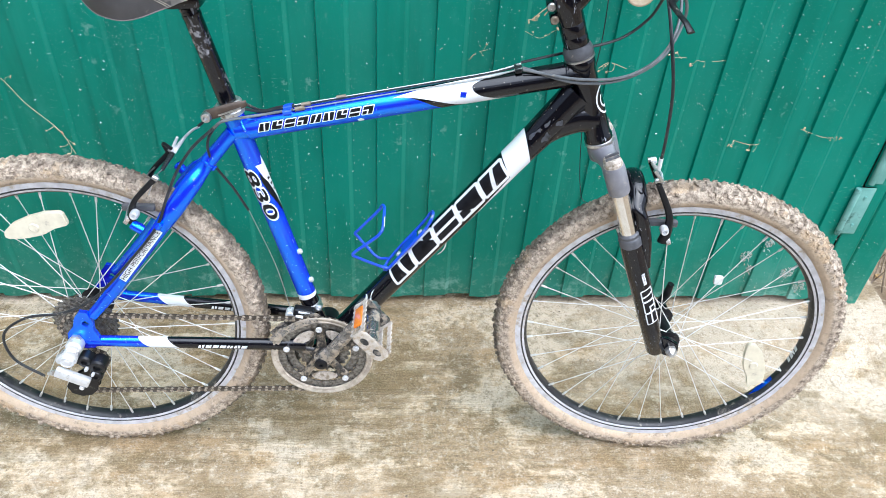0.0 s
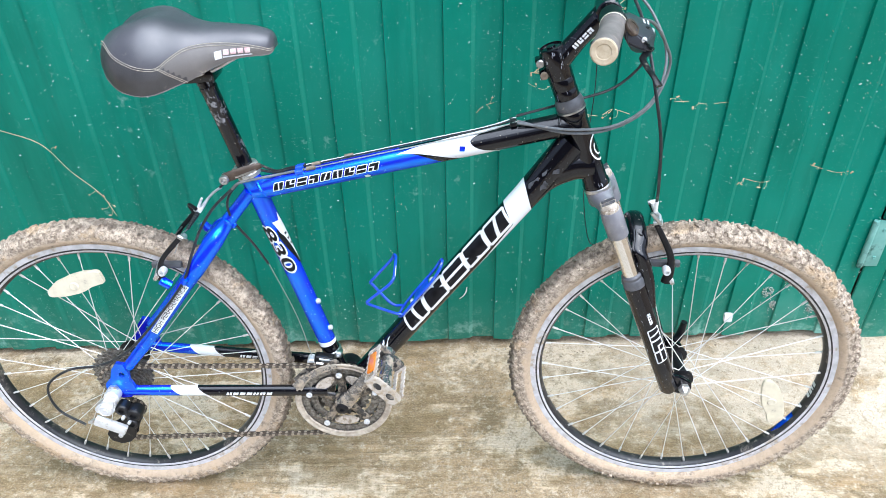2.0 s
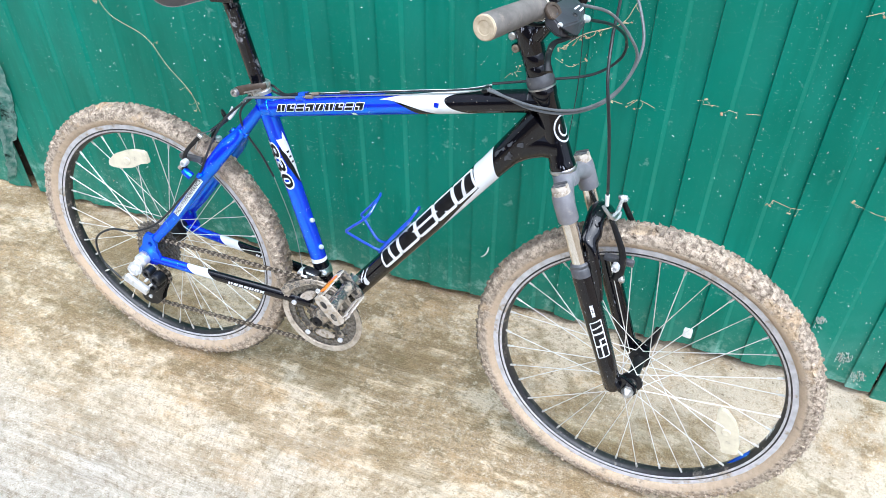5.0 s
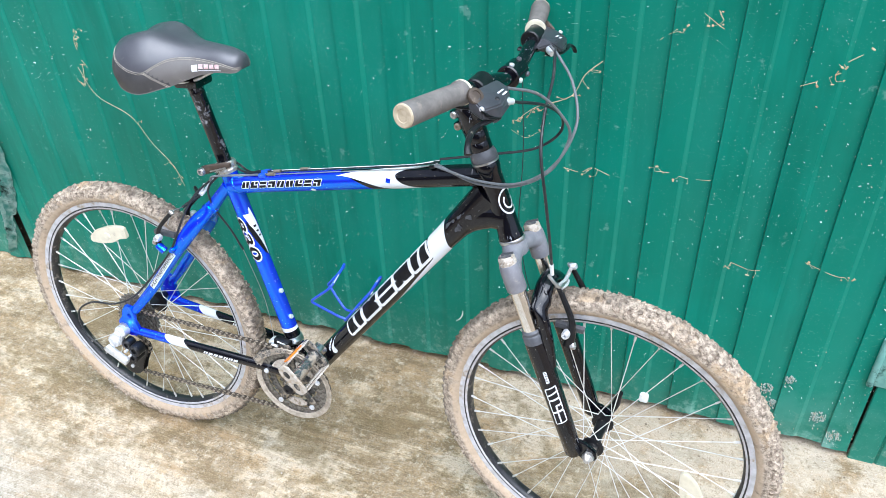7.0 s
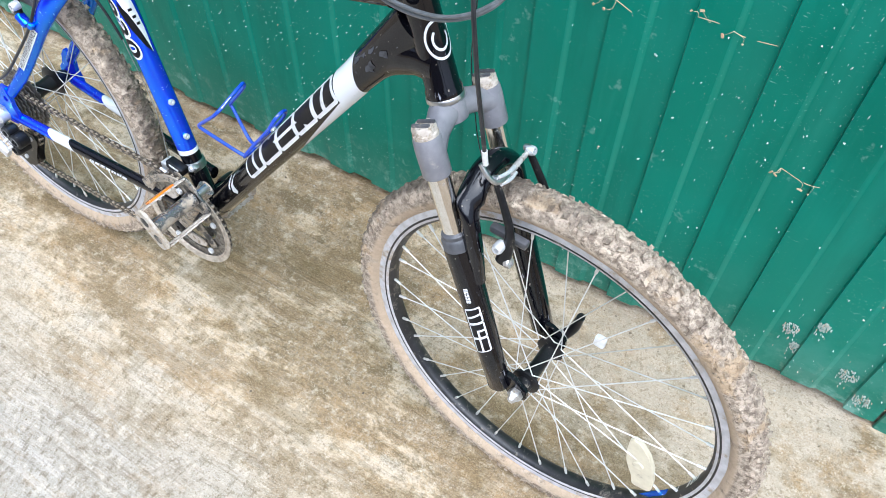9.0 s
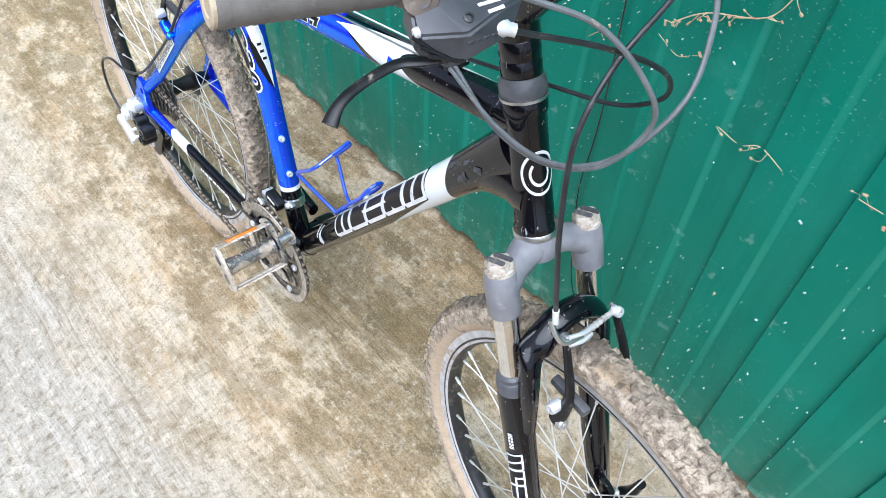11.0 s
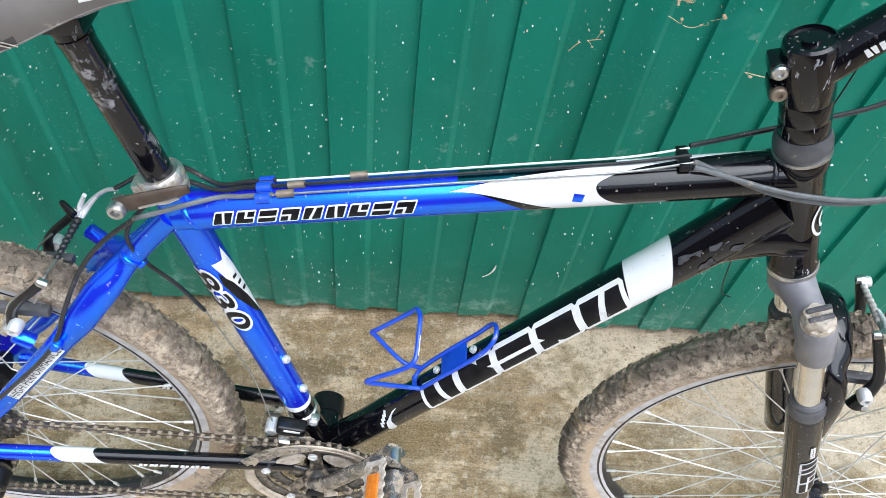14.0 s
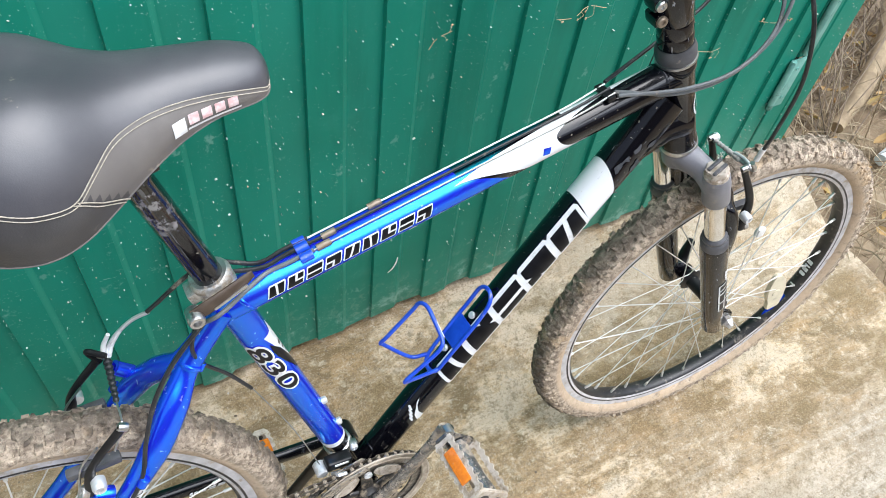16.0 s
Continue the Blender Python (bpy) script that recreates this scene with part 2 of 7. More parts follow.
M_THREAD = surf("beige_thread", (0.44, 0.40, 0.33), (0.30, 0.27, 0.22), 500, (0.8, 0.9), bump=0.4)
M_CAGE = surf("blue_cage_paint", (0.010, 0.055, 0.52), (0.016, 0.085, 0.62), 60, (0.25, 0.4), dirt=0.16, coat=0.4)
M_CLAMP = surf("rusty_clamp", (0.22, 0.17, 0.12), (0.34, 0.29, 0.23), 90, (0.4, 0.65), metal=0.5, dirt=0.40, dirt_col=(0.20, 0.12, 0.065))
M_COG = surf("oily_cogs", (0.30, 0.285, 0.26), (0.075, 0.068, 0.058), 150, (0.28, 0.45), metal=0.7, dirt=0.36, dirt_col=(0.15, 0.115, 0.08), dscale=120)
M_CRANK = surf("muddy_crank_alloy", (0.30, 0.295, 0.29), (0.12, 0.118, 0.115), 70, (0.18, 0.35), metal=0.8, dirt=0.50, dirt_col=(0.50, 0.415, 0.31), dscale=60)
M_GUARD = surf("muddy_clear_plastic", (0.50, 0.43, 0.34), (0.28, 0.235, 0.18), 80, (0.35, 0.6), dirt=0.34, dirt_col=(0.42, 0.345, 0.26), dscale=110, bump=0.4)
M_LEVER = surf("brown_lever", (0.050, 0.034, 0.024), (0.085, 0.062, 0.045), 60, (0.4, 0.6), metal=0.2, dirt=0.16, dirt_col=(0.30, 0.24, 0.18))
M_SCUFF = surf("grey_scuff", (0.020, 0.021, 0.025), (0.070, 0.073, 0.082), 160, (0.5, 0.7), bump=0.3)
M_AMBER = surf("amber_reflector", (0.75, 0.22, 0.015), (0.62, 0.16, 0.01), 200, (0.15, 0.3), bump=0.4, bscale=500, coat=0.6, dirt=0.12)
M_CREAM = surf("cream_reflector", (0.72, 0.66, 0.50), (0.62, 0.56, 0.42), 60, (0.3, 0.5), dirt=0.18, coat=0.3)
M_BOOT = surf("dirty_pale_rubber", (0.42, 0.41, 0.38), (0.26, 0.25, 0.23), 120, (0.5, 0.7), dirt=0.3, dirt_col=(0.20, 0.16, 0.12))
M_PEARL = surf("clear_reflector", (0.80, 0.80, 0.78), (0.68, 0.67, 0.65), 200, (0.25, 0.4), coat=0.4)


def tyre_material():
    g = Graph("muddy_tyre_rubber")
    x, y, z = g.xyz()
    r = g.math("SQRT", g.math("ADD", g.math("MULTIPLY", x, x), g.math("MULTIPLY", z, z)))
    fine, crumb = g.noise(230, 6, 0.78), g.noise(90, 6, 0.72)
    mud = g.mix(g.ramp(crumb, 0.40, 0.60), (0.280, 0.218, 0.162), (0.660, 0.545, 0.415))
    mud = g.mix(g.math("MULTIPLY", g.ramp(g.noise(13, 3), 0.44, 0.60), 0.30), mud, (0.380, 0.310, 0.240))
    mud = g.mix(g.math("MULTIPLY", g.ramp(g.noise(24, 4), 0.54, 0.66), 0.60), mud, (0.620, 0.440, 0.255))
    mud = g.mix(g.math("MULTIPLY", g.ramp(fine, 0.54, 0.64), 0.55), mud, (0.700, 0.610, 0.500))
    mud = g.mix(g.math("MULTIPLY", g.math("SUBTRACT", 1.0, g.ramp(fine, 0.36, 0.46)), 0.70), mud, (0.070, 0.056, 0.044))
    wall = g.math("MULTIPLY", g.math("SUBTRACT", 1.0, g.ramp(r, 0.2915, 0.2975)), g.ramp(g.noise(42, 5, 0.7), 0.28, 0.50))
    col = g.mix(g.math("MULTIPLY", wall, 0.8), mud, (0.620, 0.480, 0.335))
    bare = g.math("MULTIPLY", g.ramp(r, 0.3110, 0.3195), g.math("MULTIPLY", g.ramp(g.noise(30, 6, 0.72), 0.30, 0.58), g.math("MULTIPLY_ADD", g.ramp(x, 0.10, -0.08), 0.85, 0.15)))      # the mud has worn off the crown
    col = g.mix(g.math("MULTIPLY", bare, 0.70), col, (0.110, 0.088, 0.070))
    off = g.math("ADD", r, -0.2990)
    out = g.math("SQRT", g.math("ADD", g.math("MULTIPLY", off, off), g.math("MULTIPLY", y, y)))       # distance from the tyre's core
    knob = g.math("MULTIPLY", g.math("MULTIPLY", g.ramp(out, 0.0228, 0.0250), g.ramp(r, 0.3120, 0.3190)), g.ramp(g.noise(48, 6, 0.75), 0.36, 0.62))
    knob = g.math("MULTIPLY", knob, g.math("MULTIPLY_ADD", g.ramp(x, 0.10, -0.08), 0.6, 0.4))
    col = g.mix(g.math("MULTIPLY", knob, 0.72), col, (0.085, 0.069, 0.056))
    g.set(Base_Color=col, Roughness=0.9, Specular_IOR_Level=0.25)
    return g.bump(g.math("ADD", fine, g.math("MULTIPLY", crumb, 1.4)), 0.9, 0.0036).m


M_TYRE = tyre_material()


def wall_material():
    g = Graph("green_painted_sheet")
    x, y, z = g.xyz()
    col = g.mix(g.ramp(g.noise(3.0, 4), 0.3, 0.7), (0.0070, 0.172, 0.114), (0.0090, 0.214, 0.150))
    dim = g.noise(1.0, 5, 0.65, g.stretch(9, 9, 1.3))
    col = g.mix(g.math("MULTIPLY", g.math("SUBTRACT", 1.0, g.ramp(dim, 0.36, 0.52)), 0.45), col, (0.0008, 0.118, 0.078))
    streak = g.noise(1.0, 4, 0.6, g.stretch(34, 34, 2.2))
    col = g.mix(g.math("MULTIPLY", g.ramp(streak, 0.56, 0.78), 0.22), col, (0.030, 0.245, 0.175))
    faded = g.math("MULTIPLY", g.ramp(g.noise(7, 5, 0.65), 0.60, 0.76), 0.26)
    col = g.mix(faded, col, (0.055, 0.285, 0.215))
    # pans between the ribs are paler, with a pale line at one edge
    u = g.math("FRACT", g.math("DIVIDE", g.math("ADD", x, 11.1 - 0.025), 0.111))
    pan = g.math("MULTIPLY", g.ramp(u, 0.54, 0.58), g.math("SUBTRACT", 1.0, g.ramp(u, 0.90, 0.97)))
    col = g.mix(g.math("MULTIPLY", pan, g.math("MULTIPLY", g.ramp(g.noise(2.6, 4, 0.6), 0.35, 0.65), 0.06)), col, (0.09, 0.30, 0.235))
    pale_mark = g.math("MULTIPLY", g.math("SUBTRACT", 1.0, g.ramp(g.math("ABSOLUTE", g.math("ADD", u, -0.505)), 0.004, 0.050)), g.ramp(g.noise(1.0, 5, 0.7, g.stretch(40, 40, 3.2)), 0.34, 0.58))
    col = g.mix(g.math("MULTIPLY", pale_mark, 0.13), col, (0.12, 0.37, 0.27))
    low = g.math("SUBTRACT", 1.0, g.ramp(z, 0.06, 0.24))
    splash = g.math("MULTIPLY", g.ramp(g.noise(40, 7, 0.75), 0.52, 0.66), low)
    col = g.mix(g.math("MULTIPLY", splash, 0.40), col, (0.34, 0.42, 0.34))
    chalk = g.math("MULTIPLY", g.ramp(g.noise(15, 6, 0.72), 0.53, 0.66), g.math("SUBTRACT", 1.0, g.ramp(z, 0.08, 0.17)))
    col = g.mix(g.math("MULTIPLY", chalk, 0.62), col, (0.30, 0.52, 0.45))
    bloom = g.math("MULTIPLY", g.math("MULTIPLY", g.ramp(g.noise(9, 6, 0.7), 0.46, 0.64), g.ramp(x, 0.50, 0.95)), g.math("SUBTRACT", 1.0, g.ramp(z, 0.10, 0.36)))
    col = g.mix(g.math("MULTIPLY", bloom, 0.20), col, (0.22, 0.46, 0.39))
    col = g.mix(g.math("MULTIPLY", low, 0.14), col, (0.16, 0.27, 0.20))
    # chalky rain specks and faint wipes in loose swarms
    dots = g.math("MULTIPLY", g.ramp(g.noise(420, 1, 0.3), 0.735, 0.755), g.ramp(g.noise(5, 3), 0.42, 0.60))
    smear = g.math("MULTIPLY", g.ramp(g.noise(1.0, 4, 0.7, g.stretch(70, 70, 260)), 0.645, 0.70), g.ramp(g.noise(4.5, 4, 0.65), 0.44, 0.58))
    wipe = g.math("MULTIPLY", g.ramp(g.noise(21, 5, 0.7), 0.635, 0.70), 0.20)
    col = g.mix(g.math("MAXIMUM", wipe, g.math("MAXIMUM", g.math("MULTIPLY", dots, 0.5), g.math("MULTIPLY", smear, 0.50))), col, (0.45, 0.62, 0.55))
    ro = g.math("MULTIPLY_ADD", g.noise(18, 5), 0.22, 0.30)
    ro = g.math("MAXIMUM", ro, g.math("MULTIPLY", splash, 0.8))
    g.set(Base_Color=col, Roughness=ro, Specular_IOR_Level=0.22)
    return g.bump(g.math("ADD", g.noise(4, 3), g.math("MULTIPLY", g.noise(300, 2), 0.02)), 0.25, 0.004).m


def concrete_material():
    g = Graph("brushed_concrete")
    x, y, z = g.xyz()
    wob = g.math("MULTIPLY_ADD", g.noise(2.2, 3), 0.05, y)
    comb = g.t.nodes.new("ShaderNodeCombineXYZ")
    for i, v in enumerate((x, wob, z)):
        g.put(comb.inputs[i], v)
    flow = comb.outputs[0]
    comb_l = g.noise(1.0, 5, 0.66, g.stretch(1.6, 46, 1, -2.0, flow))            # broom lines
    comb_f = g.noise(1.0, 5, 0.74, g.stretch(16, 150, 1, -2.0, flow))
    crumb = g.noise(105, 7, 0.80)
    grit = g.noise(330, 5, 0.82)
    mott = g.noise(30, 8, 0.80, g.stretch(0.85, 1.15, 1))
    blot = g.noise(5.0, 8, 0.70, g.stretch(0.70, 1.3, 1, -2.0))
    patch = g.noise(11, 7, 0.74, g.stretch(0.75, 1.25, 1, -2.0))
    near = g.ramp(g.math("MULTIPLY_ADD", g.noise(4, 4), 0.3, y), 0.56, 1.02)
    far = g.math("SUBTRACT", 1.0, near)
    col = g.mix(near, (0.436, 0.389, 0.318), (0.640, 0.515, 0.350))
    # brown earth and moss in patches drawn out along the broom lines, thicker along the gate
    stain = g.ramp(g.math("MULTIPLY_ADD", near, 0.085, blot), 0.525, 0.585)
    brown = g.mix(g.ramp(crumb, 0.42, 0.56), (0.105, 0.072, 0.034), (0.330, 0.228, 0.115))
    col = g.mix(g.math("MULTIPLY", stain, g.math("MULTIPLY_ADD", near, 0.54, 0.16)), col, brown)
    tan = g.ramp(g.noise(8, 6, 0.7, g.stretch(0.6, 1.4, 1, -2.0)), 0.53, 0.60)
    col = g.mix(g.math("MULTIPLY", tan, g.math("MULTIPLY_ADD", near, 0.28, 0.26)), col, (0.480, 0.330, 0.175))
    moss = g.math("MULTIPLY", g.ramp(patch, 0.535, 0.60), g.math("MULTIPLY_ADD", near, 0.93, 0.07))
    col = g.mix(g.math("MULTIPLY", moss, 0.66), col, (0.155, 0.118, 0.056))
    pale = g.math("SUBTRACT", 1.0, g.ramp(blot, 0.41, 0.47))
    col = g.mix(g.math("MULTIPLY", pale, g.math("MULTIPLY_ADD", near, 0.16, 0.36)), col, (0.590, 0.535, 0.445))
    col = g.mix(g.math("MULTIPLY", g.math("SUBTRACT", 1.0, g.ramp(patch, 0.38, 0.44)), 0.42), col, (0.590, 0.520, 0.410))
    col = g.mix(g.math("MULTIPLY", g.ramp(mott, 0.545, 0.60), g.math("MULTIPLY_ADD", near, 0.06, 0.30)), col, (0.225, 0.165, 0.090))
    col = g.mix(g.math("MULTIPLY", g.math("SUBTRACT", 1.0, g.ramp(mott, 0.39, 0.45)), 0.48), col, (0.610, 0.545, 0.440))
    # the lines themselves: pale ridges and dark thin grooves
    col = g.mix(g.math("MULTIPLY", g.ramp(comb_l, 0.545, 0.60), g.math("MULTIPLY_ADD", far, 0.28, 0.10)), col, (0.630, 0.585, 0.510))
    col = g.mix(g.math("MULTIPLY", g.math("SUBTRACT", 1.0, g.ramp(comb_l, 0.385, 0.425)), g.math("MULTIPLY_ADD", far, 0.30, 0.16)), col, (0.215, 0.162, 0.102))
    col = g.mix(g.math("MULTIPLY", g.ramp(comb_f, 0.56, 0.63), 0.14), col, (0.660, 0.615, 0.540))
    col = g.mix(g.math("MULTIPLY", g.math("SUBTRACT", 1.0, g.ramp(comb_f, 0.36, 0.43)), g.math("MULTIPLY_ADD", far, 0.22, 0.10)), col, (0.190, 0.142, 0.085))
    # crumbs and crusts a finger wide
    clump = g.noise(52, 7, 0.72)
    col = g.mix(g.math("MULTIPLY", g.ramp(clump, 0.545, 0.61), 0.50), col, (0.185, 0.138, 0.072))
    col = g.mix(g.math("MULTIPLY", g.math("SUBTRACT", 1.0, g.ramp(clump, 0.375, 0.45)), 0.55), col, (0.700, 0.630, 0.505))
    # paler in blotches by the far end of the slab
    pale_end = g.math("MULTIPLY", g.ramp(x, 0.35, 0.70), g.ramp(g.math("MULTIPLY_ADD", x, 0.10, y), 0.98, 1.16))
    pale_end = g.math("MULTIPLY", pale_end, g.ramp(g.noise(11, 6, 0.68), 0.34, 0.54))
    col = g.mix(g.math("MULTIPLY", pale_end, 0.7), col, (0.56, 0.505, 0.415))
    col = g.mix(g.math("MULTIPLY", g.ramp(crumb, 0.535, 0.590), 0.52), col, (0.160, 0.116, 0.064))
    col = g.mix(g.math("MULTIPLY", g.ramp(grit, 0.56, 0.61), 0.48), col, (0.72, 0.675, 0.585))
    col = g.mix(g.math("MULTIPLY", g.math("SUBTRACT", 1.0, g.ramp(grit, 0.38, 0.43)), 0.52), col, (0.140, 0.108, 0.068))
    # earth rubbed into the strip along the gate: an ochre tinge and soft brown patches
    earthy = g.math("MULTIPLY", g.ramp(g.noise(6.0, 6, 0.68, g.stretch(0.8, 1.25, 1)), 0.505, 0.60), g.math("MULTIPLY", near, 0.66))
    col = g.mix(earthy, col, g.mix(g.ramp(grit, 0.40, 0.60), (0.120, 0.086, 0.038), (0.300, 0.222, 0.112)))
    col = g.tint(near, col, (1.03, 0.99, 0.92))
    g.set(Base_Color=col, Roughness=g.math("MULTIPLY_ADD", blot, 0.3, 0.62), Specular_IOR_Level=0.3)
    hgt = g.math("ADD", g.math("MULTIPLY", comb_l, 1.3), g.math("ADD", g.math("MULTIPLY", crumb, 0.5), g.math("MULTIPLY_ADD", comb_f, 0.15, g.math("MULTIPLY", grit, 0.45))))
    return g.bump(hgt, 1.0, 0.006).m


# dark surface of the added wall behind the walk
M_FAR_WALL = surf("added_dark_wall", (0.10, 0.085, 0.07), (0.17, 0.15, 0.125), 3, (0.8, 0.9), bump=0.4, bscale=40)
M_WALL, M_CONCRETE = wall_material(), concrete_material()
# dark backing colour that stands in for shade in the gate's gaps
M_GAP = surf("dark_gap_backing", (0.05, 0.038, 0.026), (0.10, 0.075, 0.05), 30, (0.8, 0.95), bump=0.8, bscale=80, grain=0.004)
M_HINGE = surf("worn_pale_green_paint", (0.13, 0.34, 0.29), (0.22, 0.45, 0.40), 22, (0.4, 0.6), dirt=0.30, dirt_col=(0.03, 0.12, 0.09), dscale=26, bump=0.4)
M_CHIPPED = surf("chipped_pale_green_paint", (0.46, 0.62, 0.57), (0.07, 0.29, 0.23), 38, (0.35, 0.6), dirt=0.35, dirt_col=(0.012, 0.05, 0.04), dscale=45, bump=0.6, grain=0.002)
M_SOIL = surf("leafy_soil", (0.17, 0.12, 0.07), (0.30, 0.23, 0.145), 9, (0.85, 0.95), bump=0.9, bscale=70, dirt=0.3, dirt_col=(0.40, 0.33, 0.22), grain=0.006)
M_WOOD = surf("weathered_branch", (0.36, 0.28, 0.17), (0.24, 0.18, 0.11), 30, (0.7, 0.9), bump=0.6, bscale=120, grain=0.003)
M_PIPE = surf("pale_blue_pipe", (0.55, 0.66, 0.68), (0.70, 0.74, 0.73), 20, (0.4, 0.6), dirt=0.2)


def island_material(name, a, b, c, rough=0.85):
    g = Graph(name)
    k = g.island()
    col = g.mix(g.ramp(k, 0.0, 0.6), a, b)
    col = g.mix(g.ramp(k, 0.72, 0.95), col, c)
    col = g.mix(g.math("MULTIPLY", g.noise(90, 4), 0.4), col, tuple(0.45 * v for v in a))
    return g.set(Base_Color=col, Roughness=rough).bump(g.noise(300, 3), 0.3, 0.001).m


M_STRAW = island_material("dry_straw", (0.40, 0.31, 0.19), (0.58, 0.49, 0.34), (0.24, 0.18, 0.11))
M_LEAF = island_material("dead_leaf", (0.34, 0.20, 0.08), (0.46, 0.31, 0.13), (0.50, 0.40, 0.12))
M_FLECK = island_material("dried_flecks", (0.38, 0.51, 0.45), (0.57, 0.63, 0.57), (0.55, 0.38, 0.26))
M_TWIG = island_material("dry_twigs", (0.20, 0.155, 0.11), (0.36, 0.29, 0.21), (0.10, 0.075, 0.05))
M_VINE = island_material("dried_tendril", (0.54, 0.40, 0.22), (0.70, 0.56, 0.36), (0.58, 0.26, 0.16))
M_GRIT = island_material("grit_crumbs", (0.16, 0.12, 0.075), (0.42, 0.34, 0.23), (0.62, 0.58, 0.50))
M_CHAIN = surf("oily_chain_links", (0.050, 0.040, 0.032), (0.11, 0.088, 0.066), 200, (0.35, 0.55), metal=0.3, dirt=0.15)
M_CHAIN_MUD = surf("mud_coated_chain_links", (0.22, 0.18, 0.13), (0.35, 0.295, 0.225), 160, (0.6, 0.8), dirt=0.2, dirt_col=(0.20, 0.15, 0.10))
M_SPIDER = surf("muddy_black_spider", (0.016, 0.015, 0.015), (0.035, 0.032, 0.029), 60, (0.3, 0.5), dirt=0.55, dirt_col=(0.38, 0.31, 0.22), dscale=80)
M_PEDAL = surf("pale_worn_pedal", (0.58, 0.53, 0.46), (0.44, 0.38, 0.31), 90, (0.45, 0.65), metal=0.2, dirt=0.45, dirt_col=(0.46, 0.37, 0.26), dscale=120, bump=0.4)

# ---- mesh helpers ----
def part(name, bm, material, parent=None, label="", m=None, smooth=True):
    """Links a bmesh as one mesh object; material: one, or a list by material index."""
    me = bpy.data.meshes.new(name)
    bmesh.ops.recalc_face_normals(bm, faces=bm.faces)
    bm.to_mesh(me)
    bm.free()
    for one in material if isinstance(material, list) else [material]:
        me.materials.append(one)
    if smooth:
        me.shade_smooth()
        me.set_sharp_from_angle(angle=radians(38))
    return link(name, me, parent, label, m)


def link(name, me, parent=None, label="", m=None):
    ob = new(name, me)
    if m is not None:
        ob.matrix_basis = m
    ob.parent = parent
    if label:
        ob["label"] = label
    return ob


def along(p0, p1, side=(0, 1, 0)):
    """The pose whose z runs from p0 to p1 and whose y stays close to side."""
    p0, z = Vector(p0), (Vector(p1) - Vector(p0)).normalized()
    x = Vector(side).cross(z)
    if x.length < 1e-4:
        x = Vector((1, 0, 0)).cross(z)
    x.normalize()
    y = z.cross(x)
    return Matrix(((x.x, y.x, z.x, p0.x), (x.y, y.y, z.y, p0.y), (x.z, y.z, z.z, p0.z), (0, 0, 0, 1)))


def grid_faces(bm, rows, closed=True, mat=0):
    """Quads between successive rings of vertices."""
    for a, b in zip(rows, rows[1:]):
        n = len(a)
        for i in range(n if closed else n - 1):
            bm.faces.new((a[i], a[(i + 1) % n], b[(i + 1) % n], b[i])).material_index = mat


def cap(bm, ring, mat=0):
    bm.faces.new(ring).material_index = mat


def tube(length, radius, seg=32, rings=24, bm=None, m=None):
    """A tube along z; radius(s) gives the half widths (x, y) at s, or one number."""
    bm = bm or bmesh.new()
    rows = []
    for k in range(rings + 1):
        s = length * k / rings
        r = radius(s) if callable(radius) else radius
        rx, ry = r if isinstance(r, tuple) else (r, r)
        row = [Vector((rx * math.cos(a), ry * math.sin(a), s)) for a in (2 * math.pi * i / seg for i in range(seg))]
        rows.append([bm.verts.new(m @ v if m else v) for v in row])
    grid_faces(bm, rows)
    cap(bm, rows[0]), cap(bm, rows[-1])
    return bm


def lathe(profile, seg=32, bm=None, m=None, closed=False, mats=None):
    """Turns (radius, height) pairs about z."""
    bm = bm or bmesh.new()
    rows = []
    for r, h in profile:
        row = [Vector((r * math.cos(a), r * math.sin(a), h)) for a in (2 * math.pi * i / seg for i in range(seg))]
        rows.append([bm.verts.new(m @ v if m else v) for v in row])
    pairs = list(zip(rows, rows[1:])) + ([(rows[-1], rows[0])] if closed else [])
    for k, (a, b) in enumerate(pairs):
        grid_faces(bm, [a, b], mat=mats[k] if mats else 0)
    if not closed:
        cap(bm, rows[0], mats[0] if mats else 0), cap(bm, rows[-1], mats[-1] if mats else 0)
    return bm


def spline(points, steps=8):
    """A smooth line through the points."""
    p = [Vector(q) for q in points]
    p = [2 * p[0] - p[1]] + p + [2 * p[-1] - p[-2]]
    out = []
    for a, b, c, d in zip(p, p[1:], p[2:], p[3:]):
        for k in range(steps):
            t = k / steps
            out.append(0.5 * (2 * b + (c - a) * t + (2 * a - 5 * b + 4 * c - d) * t * t + (3 * b - a - 3 * c + d) * t ** 3))
    return out + [p[-2]]


def sweep(points, radius, seg=10, bm=None, flat=1.0, side=(0, 1, 0), steps=8, ends=True):
    """A round or flattened bar along a smooth line; radius: a number or one for each given point. flat scales it across side."""
    bm = bm or bmesh.new()
    line = spline(points, steps)
    n = len(points)
    rows, up = [], Vector(side)
    for k, p in enumerate(line):
        t = (line[min(k + 1, len(line) - 1)] - line[max(k - 1, 0)]).normalized()
        u = (up - t * up.dot(t)).normalized()
        v = t.cross(u)
        if isinstance(radius, (int, float)):
            r = radius
        else:
            f = k / steps
            i = min(int(f), n - 2)
            e = f - i
            e = e * e * (3 - 2 * e)
            r = radius[i] * (1 - e) + radius[i + 1] * e
        rows.append([bm.verts.new(p + u * (r * flat * math.cos(a)) + v * (r * math.sin(a))) for a in (2 * math.pi * i / seg for i in range(seg))])
    grid_faces(bm, rows)
    if ends:
        cap(bm, rows[0]), cap(bm, rows[-1])
    return bm


